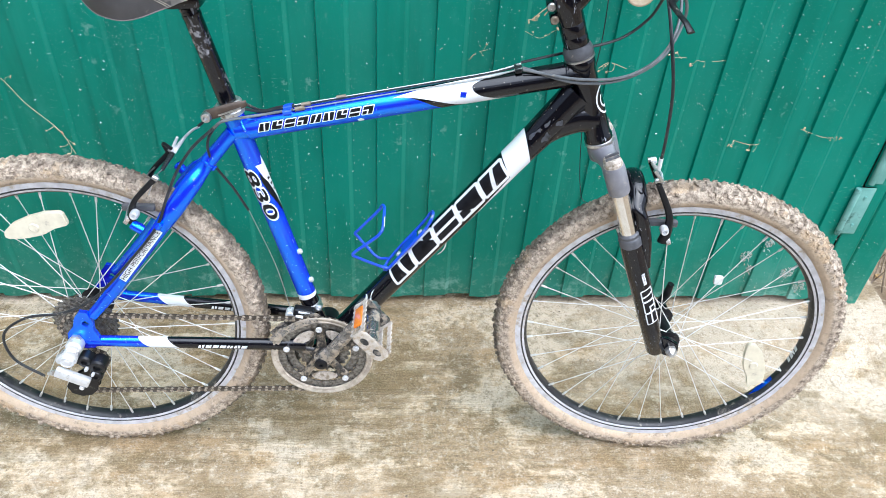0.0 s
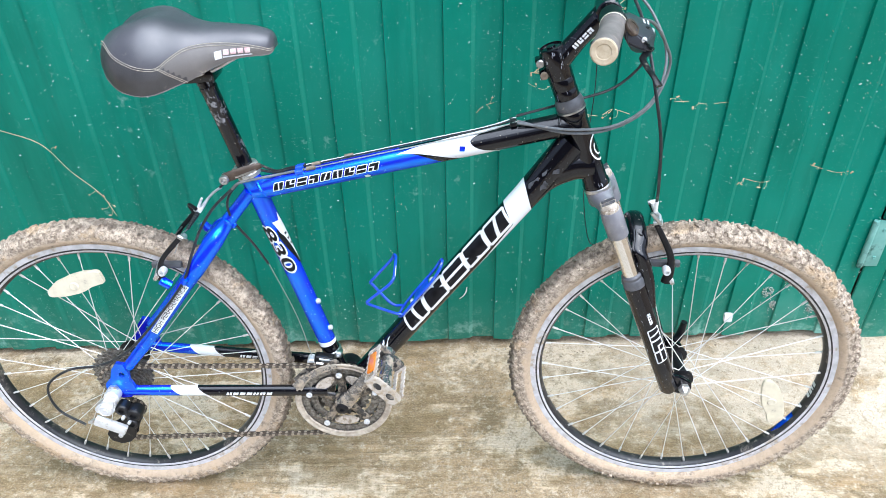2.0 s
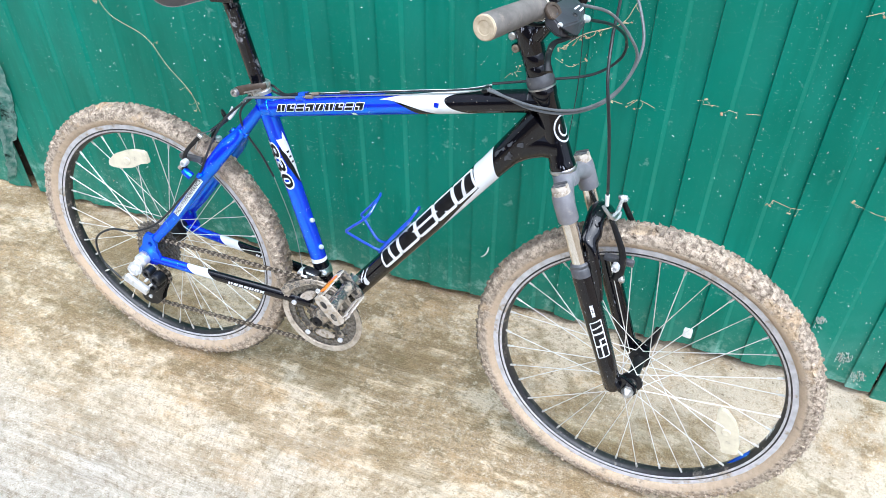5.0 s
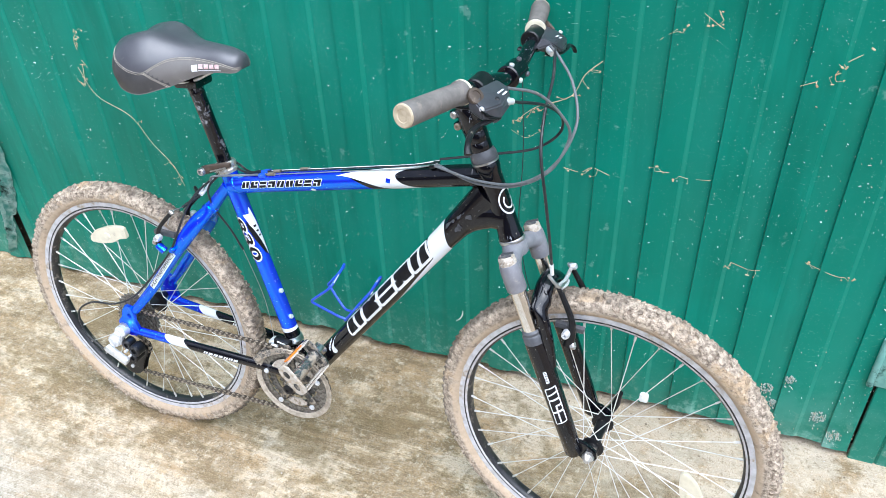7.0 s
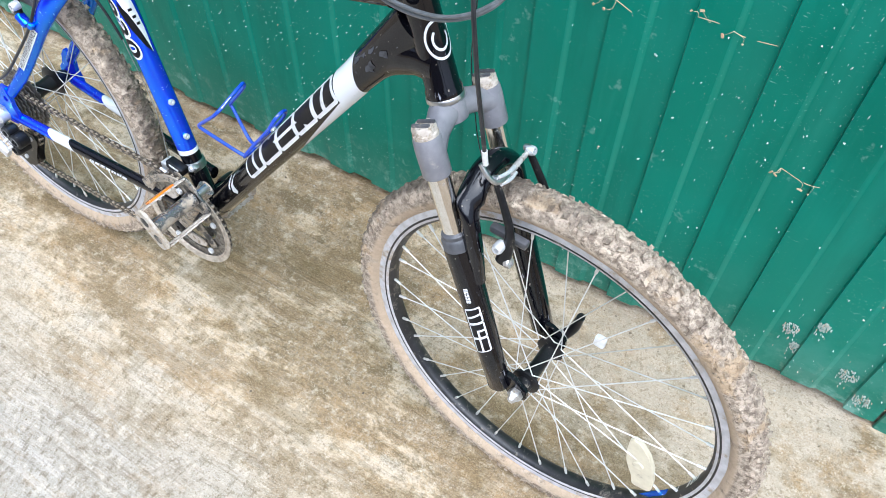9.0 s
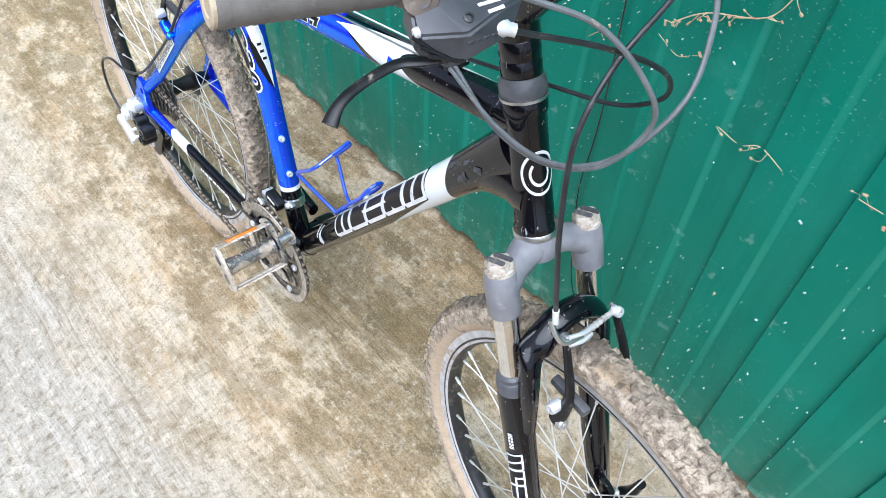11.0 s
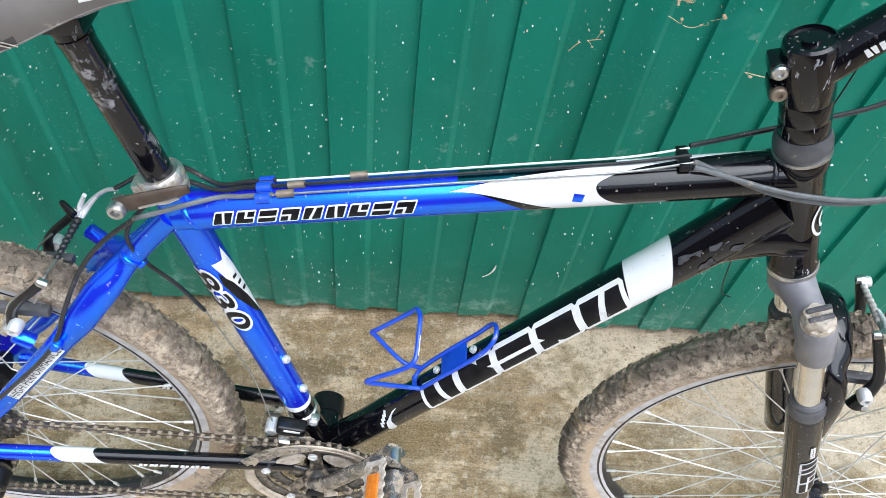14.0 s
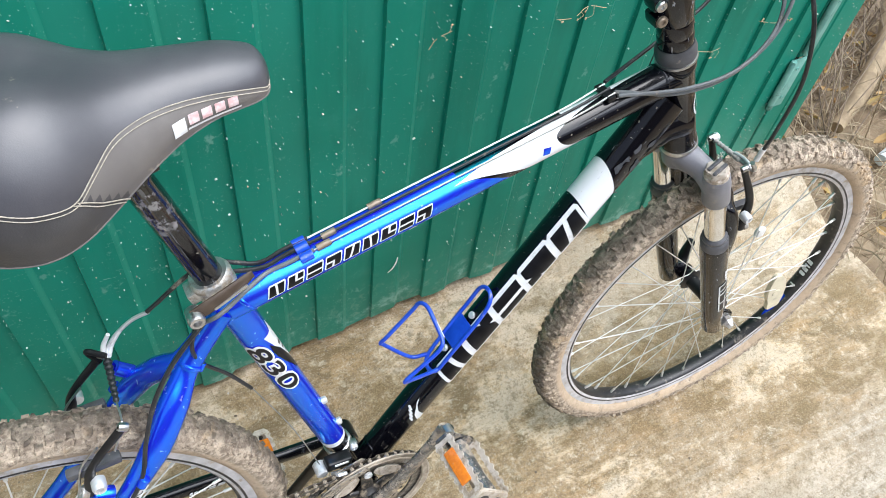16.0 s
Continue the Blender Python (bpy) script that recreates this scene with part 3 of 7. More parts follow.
def box(sx, sy, sz, bevel=0.0, bm=None, m=None, segs=2):
    """A box about its middle with rounded edges."""
    one = bmesh.new()
    bmesh.ops.create_cube(one, size=1.0)
    for v in one.verts:
        v.co = Vector((v.co.x * sx, v.co.y * sy, v.co.z * sz))
    if bevel:
        bmesh.ops.bevel(one, geom=one.edges[:], offset=bevel, segments=segs, affect="EDGES", profile=0.6)
    return merge(one, bm, m)


def merge(one, bm=None, m=None, mat=None):
    """Adds the bmesh one, moved by m, to bm."""
    if m is not None:
        bmesh.ops.transform(one, matrix=m, verts=one.verts)
    if mat is not None:
        for f in one.faces:
            f.material_index = mat
    if bm is None:
        return one
    tmp = bpy.data.meshes.new("tmp")
    one.to_mesh(tmp)
    one.free()
    bm.from_mesh(tmp)
    bpy.data.meshes.remove(tmp)
    return bm


def plate(outline, thick, bevel=0.0, bm=None, m=None, holes=()):
    """A flat plate from an outline in x and z, thick along y about 0."""
    one = bmesh.new()
    a = [one.verts.new((x, -thick / 2, z)) for x, z in outline]
    b = [one.verts.new((x, thick / 2, z)) for x, z in outline]
    one.faces.new(a), one.faces.new(b[::-1])
    n = len(a)
    for i in range(n):
        one.faces.new((a[i], b[i], b[(i + 1) % n], a[(i + 1) % n]))
    if bevel:
        bmesh.ops.bevel(one, geom=[e for e in one.edges if len(e.link_faces) == 2 and abs(e.link_faces[0].normal.dot(e.link_faces[1].normal)) < 0.8], offset=bevel, segments=2, affect="EDGES")
    return merge(one, bm, m)


def bolt(r, h, bm=None, m=None):
    """A small bolt head along z."""
    return lathe([(r * 0.98, 0), (r, h * 0.15), (r, h * 0.75), (r * 0.8, h), (r * 0.45, h), (r * 0.42, h * 0.6)], 12, bm, m)


def letters(text, size, grow=0.0):
    """Flat letters in x and y from the built-in font, centred."""
    cu = bpy.data.curves.new("letters", "FONT")
    cu.body, cu.size, cu.offset, cu.resolution_u = text, size, grow, 4
    cu.align_x, cu.align_y = "CENTER", "CENTER"
    ob = bpy.data.objects.new("letters", cu)
    scene.collection.objects.link(ob)
    bpy.context.view_layer.update()
    me = bpy.data.meshes.new_from_object(ob.evaluated_get(bpy.context.evaluated_depsgraph_get()))
    bpy.data.objects.remove(ob)
    bm = bmesh.new()
    bm.from_mesh(me)
    bpy.data.meshes.remove(me)
    return bm


def polygons(shapes):
    """Flat shapes in x and y."""
    bm = bmesh.new()
    for shape in shapes:
        bm.faces.new([bm.verts.new((x, y, 0)) for x, y in shape])
    bmesh.ops.triangulate(bm, faces=bm.faces)
    return bm


def wrap(bm, radius, lift, at, turn=0.0, shear=0.0, tilt=0.0, flip=1):
    """Lays flat shapes (x along a tube, y round it) on a tube along z of that radius: at s along it, turned round it by an angle."""
    for v in bm.verts:
        x, y = v.co.x + shear * v.co.y, v.co.y
        v.co = Vector((flip * (x * math.cos(tilt) - y * math.sin(tilt)), flip * (x * math.sin(tilt) + y * math.cos(tilt)), 0))
    ys = [v.co.y for v in bm.verts]
    cut = math.floor(min(ys) / 0.0022) * 0.0022
    while cut < max(ys):
        bmesh.ops.bisect_plane(bm, geom=bm.verts[:] + bm.edges[:] + bm.faces[:], plane_co=(0, cut, 0), plane_no=(0, 1, 0))
        cut += 0.0022
    for v in bm.verts:
        s = at + v.co.x
        r = (radius(s) if callable(radius) else radius) + lift
        a = turn + v.co.y / r
        v.co = Vector((-r * math.sin(a), -r * math.cos(a), s))
    return bm


def block_glyphs(count, pitch, height, gap=0.14):
    """A row of plain blocks, each cut by a slit or two, in place of a maker's lettering."""
    cuts = [[[(0, 0), (0.52, 0), (0.36, 1), (0, 1)], [(0.68, 0), (1, 0), (1, 1), (0.52, 1)]],
            [[(0, 0), (1, 0), (1, 0.40), (0, 0.40)], [(0, 0.56), (1, 0.56), (1, 1), (0, 1)]],
            [[(0, 0), (0.32, 0), (0.50, 1), (0, 1)], [(0.50, 0), (1, 0), (1, 1), (0.66, 1)]],
            [[(0, 0), (1, 0), (1, 0.42), (0.44, 0.42), (0.44, 1), (0, 1)], [(0.60, 0.58), (1, 0.58), (1, 1), (0.60, 1)]],
            [[(0, 0), (0.42, 0), (0.42, 0.44), (0, 0.44)], [(0.58, 0), (1, 0), (1, 1), (0, 1), (0, 0.60), (0.58, 0.60)]]]
    out = []
    for k in range(count):
        x0, w = (k - count / 2) * pitch + gap * pitch / 2, pitch * (1 - gap)
        for shape in cuts[k * 3 % 5]:
            out.append([(x0 + w * u, height * (v - 0.5)) for u, v in shape])
    return out


def block_backs(count, pitch, height, d, gap=0.14):
    """The plates behind such blocks, larger by d on every side, with cut corners."""
    out = []
    for k in range(count):
        x0, x1, h = (k - count / 2) * pitch + gap * pitch / 2 - d, (k - count / 2 + 1) * pitch - gap * pitch / 2 + d, height / 2 + d
        c = d * 0.8
        out.append([(x0 + c, -h), (x1 - c, -h), (x1, -h + c), (x1, h - c), (x1 - c, h), (x0 + c, h), (x0, h - c), (x0, -h + c)])
    return out


def stretched(bm, sx, sy):
    for v in bm.verts:
        v.co.x *= sx
        v.co.y *= sy
    return bm


def holed_plate(outline, hole, r, thick, bm=None, m=None):
    """A flat plate in x and z with a round hole, thick along y about 0."""
    one, n = bmesh.new(), len(outline)
    a = [math.atan2(z - hole[1], x - hole[0]) for x, z in outline]
    inner = [(hole[0] + r * math.cos(t), hole[1] + r * math.sin(t)) for t in a]
    rows = [[one.verts.new((x, y, z)) for x, z in pts] for pts, y in ((inner, -thick / 2), (outline, -thick / 2), (outline, thick / 2), (inner, thick / 2))]
    grid_faces(one, rows + [rows[0]])
    return merge(one, bm, m)

# ---- the place: slab, earth, sheet-metal gate ----
WALL_Y, EDGE_X = 1.25, 1.275
BOTTOM = lambda x: 0.056 + 0.035 * x            # lower edge of the metal sheets


def slab_height(x, y):
    f = min(max((y - 1.02) / 0.23, 0.0), 1.0)
    rise = max(0.036 + 0.034 * x, 0.0) * f * f * (3 - 2 * f)
    return rise + 0.0035 * noise.noise((x * 3.1, y * 3.1, 0.3)) + 0.0015 * noise.noise((x * 11, y * 14, 2.0))


def slab():
    bm = bmesh.new()
    xs = [-3.4 + (EDGE_X + 3.4) * i / 170 for i in range(171)]
    ys = [-1.6 + 3.3 * j / 130 for j in range(131)]
    rng = random.Random(4)
    rows = []
    for j, y in enumerate(ys):
        row = []
        for i, x in enumerate(xs):
            ragged = 0.008 * noise.noise((y * 9, 7.7, 0)) if i == len(xs) - 1 else 0
            row.append(bm.verts.new((x + ragged, y, slab_height(x, y) - (0.004 if i == len(xs) - 1 else 0))))
        rows.append(row)
    grid_faces(bm, rows, closed=False)
    rim = [r[-1] for r in rows]
    low = [bm.verts.new((v.co.x + 0.004 * rng.random(), v.co.y, -0.14)) for v in rim]
    for k in range(len(rim) - 1):
        bm.faces.new((rim[k], rim[k + 1], low[k + 1], low[k]))
    return bm


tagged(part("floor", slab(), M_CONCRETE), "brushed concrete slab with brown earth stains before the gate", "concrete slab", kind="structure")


def earth():
    bm = bmesh.new()
    xs = [-400, -60, -12, -5] + [-3.5 + 0.25 * i for i in range(18)] + [1.26 + 0.06 * i for i in range(30)] + [3.4, 5, 12, 60, 400]
    ys = [-400, -60, -12, -5, -2] + [-1.6 + 0.12 * i for i in range(46)] + [4.5, 7, 14, 60, 400]
    rows = []
    for y in ys:
        row = []
        for x in xs:
            hump = 0.03 * noise.noise((x * 2.2, y * 2.2, 5)) + 0.012 * noise.noise((x * 9, y * 9, 1))
            near = 1.0 if x > 1.25 else 0.0
            row.append(bm.verts.new((x, y, -0.075 + near * hump * (1 if abs(x) < 5 and abs(y) < 5 else 0) - (0.03 if x < 1.2 else 0))))
        rows.append(row)
    grid_faces(bm, rows, closed=False)
    return bm


tagged(part("ground", earth(), M_SOIL), "bare brown earth strewn with dry litter", "earth", kind="structure")

PITCH, GROOVE = 0.111, 0.025


def sheet_profile(x0, x1):
    """The sheet's ribs: (x, depth) pairs; each rib's left flank is the steep one."""
    pts = []
    k = math.floor((x0 - GROOVE) / PITCH) - 1
    while GROOVE + k * PITCH < x1 + PITCH:
        g = GROOVE + k * PITCH
        for dx, d in ((-0.0004, 0.0066), (0.0012, 0.0), (0.030, -0.0004), (0.052, 0.0), (0.0605, 0.0064), (0.085, 0.0066)):
            if x0 < g + dx < x1:
                pts.append((g + dx, d))
        k += 1

    def depth(x):
        u = (x - GROOVE) % PITCH
        return 0.0 if u < 0.052 else 0.0065
    return [(x0, depth(x0))] + pts + [(x1, depth(x1))]


def corrugated(x0, x1, top, seed):
    """A ribbed metal sheet with a slightly bent and ragged lower edge."""
    rng = random.Random(seed)
    bm = bmesh.new()
    prof = sheet_profile(x0, x1)
    zs = [0.0, 0.012, 0.05, 0.12, 0.25, 0.45, 0.7, 1.0, 1.4, 1.9, top]
    rows = []
    rag = [BOTTOM(x) + 0.006 * noise.noise((x * 14, seed, 0)) + rng.uniform(-0.0015, 0.0015) for x, _ in prof]
    for z in zs:
        row = []
        for (x, d), b in zip(prof, rag):
            zz = b + (top - b) * z / top
            bend = 0.0025 * noise.noise((x * 2.0, zz * 1.6, seed)) + (0.006 * noise.noise((x * 8, 3, seed)) * (1 - z / 0.05) if z < 0.05 else 0)
            row.append(bm.verts.new((x, WALL_Y + d + bend, zz)))
        rows.append(row)
    grid_faces(bm, rows, closed=False)
    back = bmesh.ops.duplicate(bm, geom=bm.faces[:])["geom"]
    bmesh.ops.translate(bm, vec=(0, 0.0015, 0), verts=[v for v in back if isinstance(v, bmesh.types.BMVert)])
    bmesh.ops.reverse_faces(bm, faces=[f for f in back if isinstance(f, bmesh.types.BMFace)])
    return bm


SEAM_R, SEAM_L, CORNER = 1.078, -1.305, 1.204
gate = tagged(part("door_1", corrugated(SEAM_L + 0.016, SEAM_R - 0.003, 2.3, 3), M_WALL, smooth=False), "green painted corrugated metal garage gate flecked with dried plant bits", "metal gate", kind="structure")
tagged(part("door_2", corrugated(-3.4, SEAM_L - 0.026, 2.3, 8), M_WALL, smooth=False), "green corrugated metal gate leaf beside a hinge gap", "metal gate", kind="structure")


def gap_backing():
    """Closed body added behind the sheets, so that no light leaks through the gaps."""
    bm = box(4.75, 3.0, 2.45, 0.004, m=pose(-1.04 - 0.165, WALL_Y + 0.045 + 1.5, 1.245))
    return bm


tagged(part("wall_back", gap_backing(), M_GAP), "added dark body that darkens the gaps behind the metal gate", "shed wall", kind="structure")


def gate_post():
    """A folded flat strip of sheet that closes the gate's side, with a shallow crease and a notch for the hinge leaf."""
    bm = bmesh.new()
    foot = BOTTOM(CORNER) - 0.035
    for z0, z1, cut in ((foot, 0.302, 0.004), (0.302, 0.428, 0.026), (0.428, 2.3, 0.004)):
        left = SEAM_R + cut
        prof = [(left, 0.002), (left + 0.001, 0.0), (SEAM_R + 0.052, -0.001), (SEAM_R + 0.056, 0.003), (SEAM_R + 0.060, -0.001), (CORNER - 0.003, 0.0), (CORNER, 0.003), (CORNER, 0.055)]
        n = max(2, int((z1 - z0) / 0.2))
        rows = []
        for k in range(n + 1):
            z = z0 + (z1 - z0) * k / n
            rows.append([bm.verts.new((x + 0.002 * noise.noise((x * 3, z * 2, 4)), WALL_Y + d, z)) for x, d in prof])
        grid_faces(bm, rows, closed=False)
    back = bmesh.ops.duplicate(bm, geom=bm.faces[:])["geom"]
    bmesh.ops.translate(bm, vec=(-0.001, 0.0015, 0), verts=[v for v in back if isinstance(v, bmesh.types.BMVert)])
    return bm


tagged(part("wall_post", gate_post(), M_WALL, smooth=False), "flat green metal post strip beside the gate", "gate post", kind="structure")


def hinge_plate(x, z, w, h, lean):
    """A flat hinge leaf with rounded corners and a rolled knuckle."""
    bm = box(w, 0.004, h, 0.0015)
    lathe([(0.006, -h / 2), (0.0065, -h / 2 + 0.002), (0.0065, h / 2 - 0.002), (0.006, h / 2)], 14, bm, pose(-w / 2, -0.003, 0))
    ob = part("gate_hinge", bm, M_HINGE, m=pose(x, WALL_Y - 0.0045, z, 0, lean, 0))
    for s in (-0.3, 0.3):
        part("screw", bolt(0.0042, 0.003), M_HINGE, ob, m=pose(w * 0.12, -0.0015, s * h, 90))
    return tagged(ob, "pale green worn metal hinge plate on the gate seam", "hinge", "gate hinges")


hinge_plate(1.0845, 0.365, 0.040, 0.126, 0)
hinge_plate(1.0985, 0.74, 0.026, 0.60, 0)


def bent_strip(x, z, w, h, seed):
    """A crumpled strip of sheet with its paint chipped pale, curled away from the gate's rim."""
    bm, rows = bmesh.new(), []
    for i in range(25):
        f = i / 24
        half = 0.5 * w * (0.35 + 0.65 * math.sin(math.pi * f) ** 0.7) * (1 + 0.35 * noise.noise((f * 9, seed, 0)))
        row = []
        for j in range(9):
            u = j / 8 - 0.5
            curl = 0.020 * (0.5 - u) ** 2 + 0.006 * noise.noise((u * 4, f * 11, seed))
            row.append(bm.verts.new((x + 2 * half * u - 0.055 * f * f + 0.02, WALL_Y - 0.004 - curl, z + h * (0.5 - f))))
        rows.append(row)
    grid_faces(bm, rows, closed=False)
    bmesh.ops.solidify(bm, geom=bm.faces[:], thickness=0.0015)
    return tagged(part("gate_hinge", bm, M_CHIPPED), "crumpled hinge strip with chipped pale green paint", "hinge", "gate hinges")


bent_strip(-1.270, 0.340, 0.040, 0.290, 2.0)
bent_strip(-1.342, 0.150, 0.022, 0.220, 7.0)


def far_wall():
    """An added unseen wall behind the walk; it dims low sky and darkens reflections."""
    bm = box(16.0, 0.30, 3.0, 0.02, m=pose(-1.0, -5.6, 1.42))
    box(16.4, 0.9, 0.10, 0.01, bm, pose(-1.0, -5.5, 2.98))
    return bm


tagged(part("wall_south", far_wall(), M_FAR_WALL), "added plain dark wall, unseen, that dims low sky", "shed wall", kind="structure")

# ---- the bicycle; x forward, y towards the wall, z up, before it leans ----
bike = tagged(new("bicycle"), "muddy blue, white and black mountain bike leaning on the green gate", "bicycle")
bike.matrix_basis = Matrix.Translation((0, 0.882, 0)) @ pose(0, 0, 0, -5.7)

REAR, FRONT, BB = Vector((-0.479, 0, 0.325)), Vector((0.585, 0, 0.325)), Vector((-0.055, 0, 0.279))
ST_TOP = Vector((-0.1835, 0, 0.742))
TT0, TT1 = Vector((-0.177, 0, 0.7072)), Vector((0.350, 0, 0.824))
DT0, DT1 = Vector((-0.0424, 0, 0.2778)), Vector((0.352, 0, 0.789))
HT0, HT1 = Vector((0.395, 0, 0.712)), Vector((0.343, 0, 0.847))      # head tube, foot and head
AXIS = (HT1 - HT0).normalized()
STEER = Matrix.Translation(HT0) @ Matrix.Rotation(radians(-4.0), 4, AXIS) @ Matrix.Translation(-HT0)


def on_axis(d, y=0.0, ahead=0.0):
    """A point d above the head tube's foot along the steering axis, y to the side and some way ahead of it."""
    out = Vector((AXIS.z, 0, -AXIS.x))
    return HT0 + AXIS * d + out * ahead + Vector((0, y, 0))


# frame tubes
TT_R, ST_R = 0.0192, 0.0168
DT_R = lambda s: 0.0205 + 0.0022 * min(s / 0.5, 1)


def frame_tube(name, p0, p1, radius, material, label, rings=24, side=(0, 1, 0)):
    return part(name, tube((p1 - p0).length, radius, 40, rings), material, bike, label, along(p0, p1, side))


top_tube = frame_tube("top_tube", TT0, TT1, TT_R, M_TOP, "top tube fading from blue over white to black", 10)
dt_len = (DT1 - DT0).length


def dt_radius(s):
    f = max(0.0, (s - 0.52) / (dt_len - 0.52))
    r = DT_R(s)
    return (r + 0.006 * f, r - 0.002 * f)


down_tube = frame_tube("down_tube", DT0, DT1, dt_radius, M_DOWN, "black down tube with a white band", 40)
seat_tube = frame_tube("seat_tube", BB, ST_TOP, ST_R, M_SEAT, "blue seat tube, black at its foot", 10)
head_tube = part("head_tube", lathe([(0.0205, -0.004), (0.0222, 0.0), (0.0222, 0.010), (0.0205, 0.014), (0.0200, 0.07), (0.0205, 0.128), (0.0222, 0.132), (0.0222, 0.143), (0.0205, 0.146)], 36), M_BLACK, bike, "scuffed black head tube", along(HT0, HT1))
gus = sweep([DT0 + (DT1 - DT0) * 0.80, DT0 + (DT1 - DT0) * 0.88 + Vector((0.004, 0, -0.004)), (0.350, 0, 0.748), (0.385, 0, 0.752)], [0.0200, 0.0215, 0.0250, 0.0275], 26, flat=0.80)
part("gusset", gus, M_BLACK, bike, "black flare where the down tube meets the head tube")
part("bottom_bracket", lathe([(0.018, -0.037), (0.0205, -0.036), (0.0205, 0.036), (0.018, 0.037)], 30), M_BLACK, bike, "", pose(BB.x, 0, BB.z, 90))

for sgn in (-1, 1):
    ys = (-0.009, -0.011, -0.015, -0.031, -0.044) if sgn < 0 else (-0.003, -0.004, 0.000, 0.020, 0.040)
    stay = sweep([(-0.182, ys[0], 0.706), (-0.207, ys[1], 0.676), (-0.230, ys[2], 0.648), (-0.254, ys[3], 0.620), (-0.280, ys[4], 0.585), (-0.318, sgn * 0.049, 0.533), (-0.395, sgn * 0.055, 0.432), (-0.446, sgn * 0.064, 0.372)],
                 [0.0112, 0.0114, 0.0122, 0.0160, 0.0156, 0.0124, 0.0114, 0.0100], 24, flat=0.80)
    stay_ob = part("seat_stay", stay, M_BLUE, bike, "blue bowed seat stay, thicker below its weld")
    if sgn < 0:
        collar = along((-0.226, -0.014, 0.653), (-0.240, -0.020, 0.637))
        part("weld_bead", lathe([(0.0112, -0.002), (0.0122, -0.001), (0.0123, 0.001), (0.0114, 0.003)], 30, m=collar), M_BLUE, stay_ob)
        part("cable_boss", lathe([(0.0032, -0.005), (0.0042, -0.004), (0.0042, 0.004), (0.0032, 0.005)], 16, m=along((-0.217, -0.016, 0.646), (-0.231, -0.021, 0.629))), M_BLUE, stay_ob, "small blue cable boss")
    else:
        part("cable_boss", lathe([(0.0050, -0.012), (0.0080, -0.011), (0.0080, 0.011), (0.0050, 0.012), (0.0042, 0.006)], 18, m=along((-0.288, 0.046, 0.606), (-0.300, 0.046, 0.620))), M_BLUE, stay_ob, "hollow blue cable boss")
    part("brake_post", lathe([(0.0085, -0.006), (0.0085, 0.012), (0.0070, 0.014)], 18, m=along((-0.340, sgn * 0.050, 0.548), (-0.362, sgn * 0.050, 0.565))), M_BLUE, stay_ob, "blue brake boss")
    c0, c1 = Vector((-0.462, sgn * 0.066, 0.316)), Vector((-0.085, sgn * 0.044, 0.298))
    part("chain_stay", tube((c1 - c0).length, lambda s: (0.0105 + 0.002 * s / 0.37, 0.009), 24, 6), M_CHAINSTAY, bike, "chain stay in blue, white and black", along(c0, c1))
    edge = [(-0.494, 0.322), (-0.482, 0.306), (-0.466, 0.304), (-0.450, 0.306), (-0.438, 0.318), (-0.440, 0.332), (-0.446, 0.346), (-0.444, 0.362), (-0.450, 0.384), (-0.464, 0.386), (-0.474, 0.372), (-0.480, 0.352), (-0.492, 0.338)]
    drop = holed_plate(edge, (-0.457, 0.360), 0.0060, 0.008, m=Matrix.Translation((0, sgn * 0.069, 0)))
    part("dropout", drop, M_BLUE, bike)

# weld beads where the tubes meet
def weld(p0, p1, at, r, material, tilt=0.0):
    """A scalloped bead round a tube, leaning by tilt along it."""
    bm, rows, n = bmesh.new(), [], 72
    for i in range(n):
        a = 2 * math.pi * i / n
        ripple = 0.0002 * math.sin(a * 24)
        rows.append([bm.verts.new(((r + (0.0010 + ripple) * math.cos(b)) * math.cos(a), (r + (0.0010 + ripple) * math.cos(b)) * math.sin(a), at + tilt * math.cos(a) + 0.0024 * math.sin(b))) for b in (2 * math.pi * j / 8 for j in range(8))])
    grid_faces(bm, rows + [rows[0]])
    return part("weld_bead", bm, material, bike, "", along(p0, p1))


weld(TT0, TT1, 0.018, TT_R, M_BLUE, 0.006)
weld(BB, ST_TOP, (ST_TOP - BB).length - 0.010, ST_R, M_BLUE)
weld(DT0, DT1, 0.030, 0.0206, M_BLACK, -0.010)
weld(TT0, TT1, (TT1 - TT0).length - 0.026, TT_R, M_BLACK, -0.004)
for sgn in (-1, 1):
    part("cable_stop", lathe([(0.0030, 0), (0.0052, 0.001), (0.0052, 0.011), (0.0030, 0.012)], 14, m=along((-0.300, sgn * 0.062, 0.566), (-0.318, sgn * 0.064, 0.542))), M_BLUE, bike, "small blue cable stop")

# lettering and bands on the tubes


def decal(name, shape, material, parent, radius, lift, at, turn, label="", **kw):
    return part(name, wrap(shape, radius, lift, at, turn, **kw), material, parent, label, smooth=False)


decal("lettering_edge", polygons(block_backs(9, 0.0204, 0.0118, 0.0013, 0.24)), M_DECAL_W, top_tube, TT_R, 0.0004, 0.130, 0.20, "white edge of blocky lettering", shear=0.45)
decal("lettering", polygons(block_glyphs(9, 0.0204, 0.0118, 0.24)), M_DECAL_K, top_tube, TT_R, 0.0008, 0.130, 0.20, "row of black blocky marks", shear=0.45)
decal("paint_chip", polygons([[(-0.004, -0.003), (0.004, -0.004), (0.005, 0.001), (0.001, 0.004), (-0.005, 0.003)]]), M_DECAL_W, top_tube, TT_R, 0.0004, 0.197, -0.62, "white paint chip")
decal("blue_mark", polygons([[(-0.005, -0.003), (0.003, -0.005), (0.006, 0.003), (-0.003, 0.005)]]), M_BLUE, top_tube, TT_R, 0.0004, 0.358, 0.15)

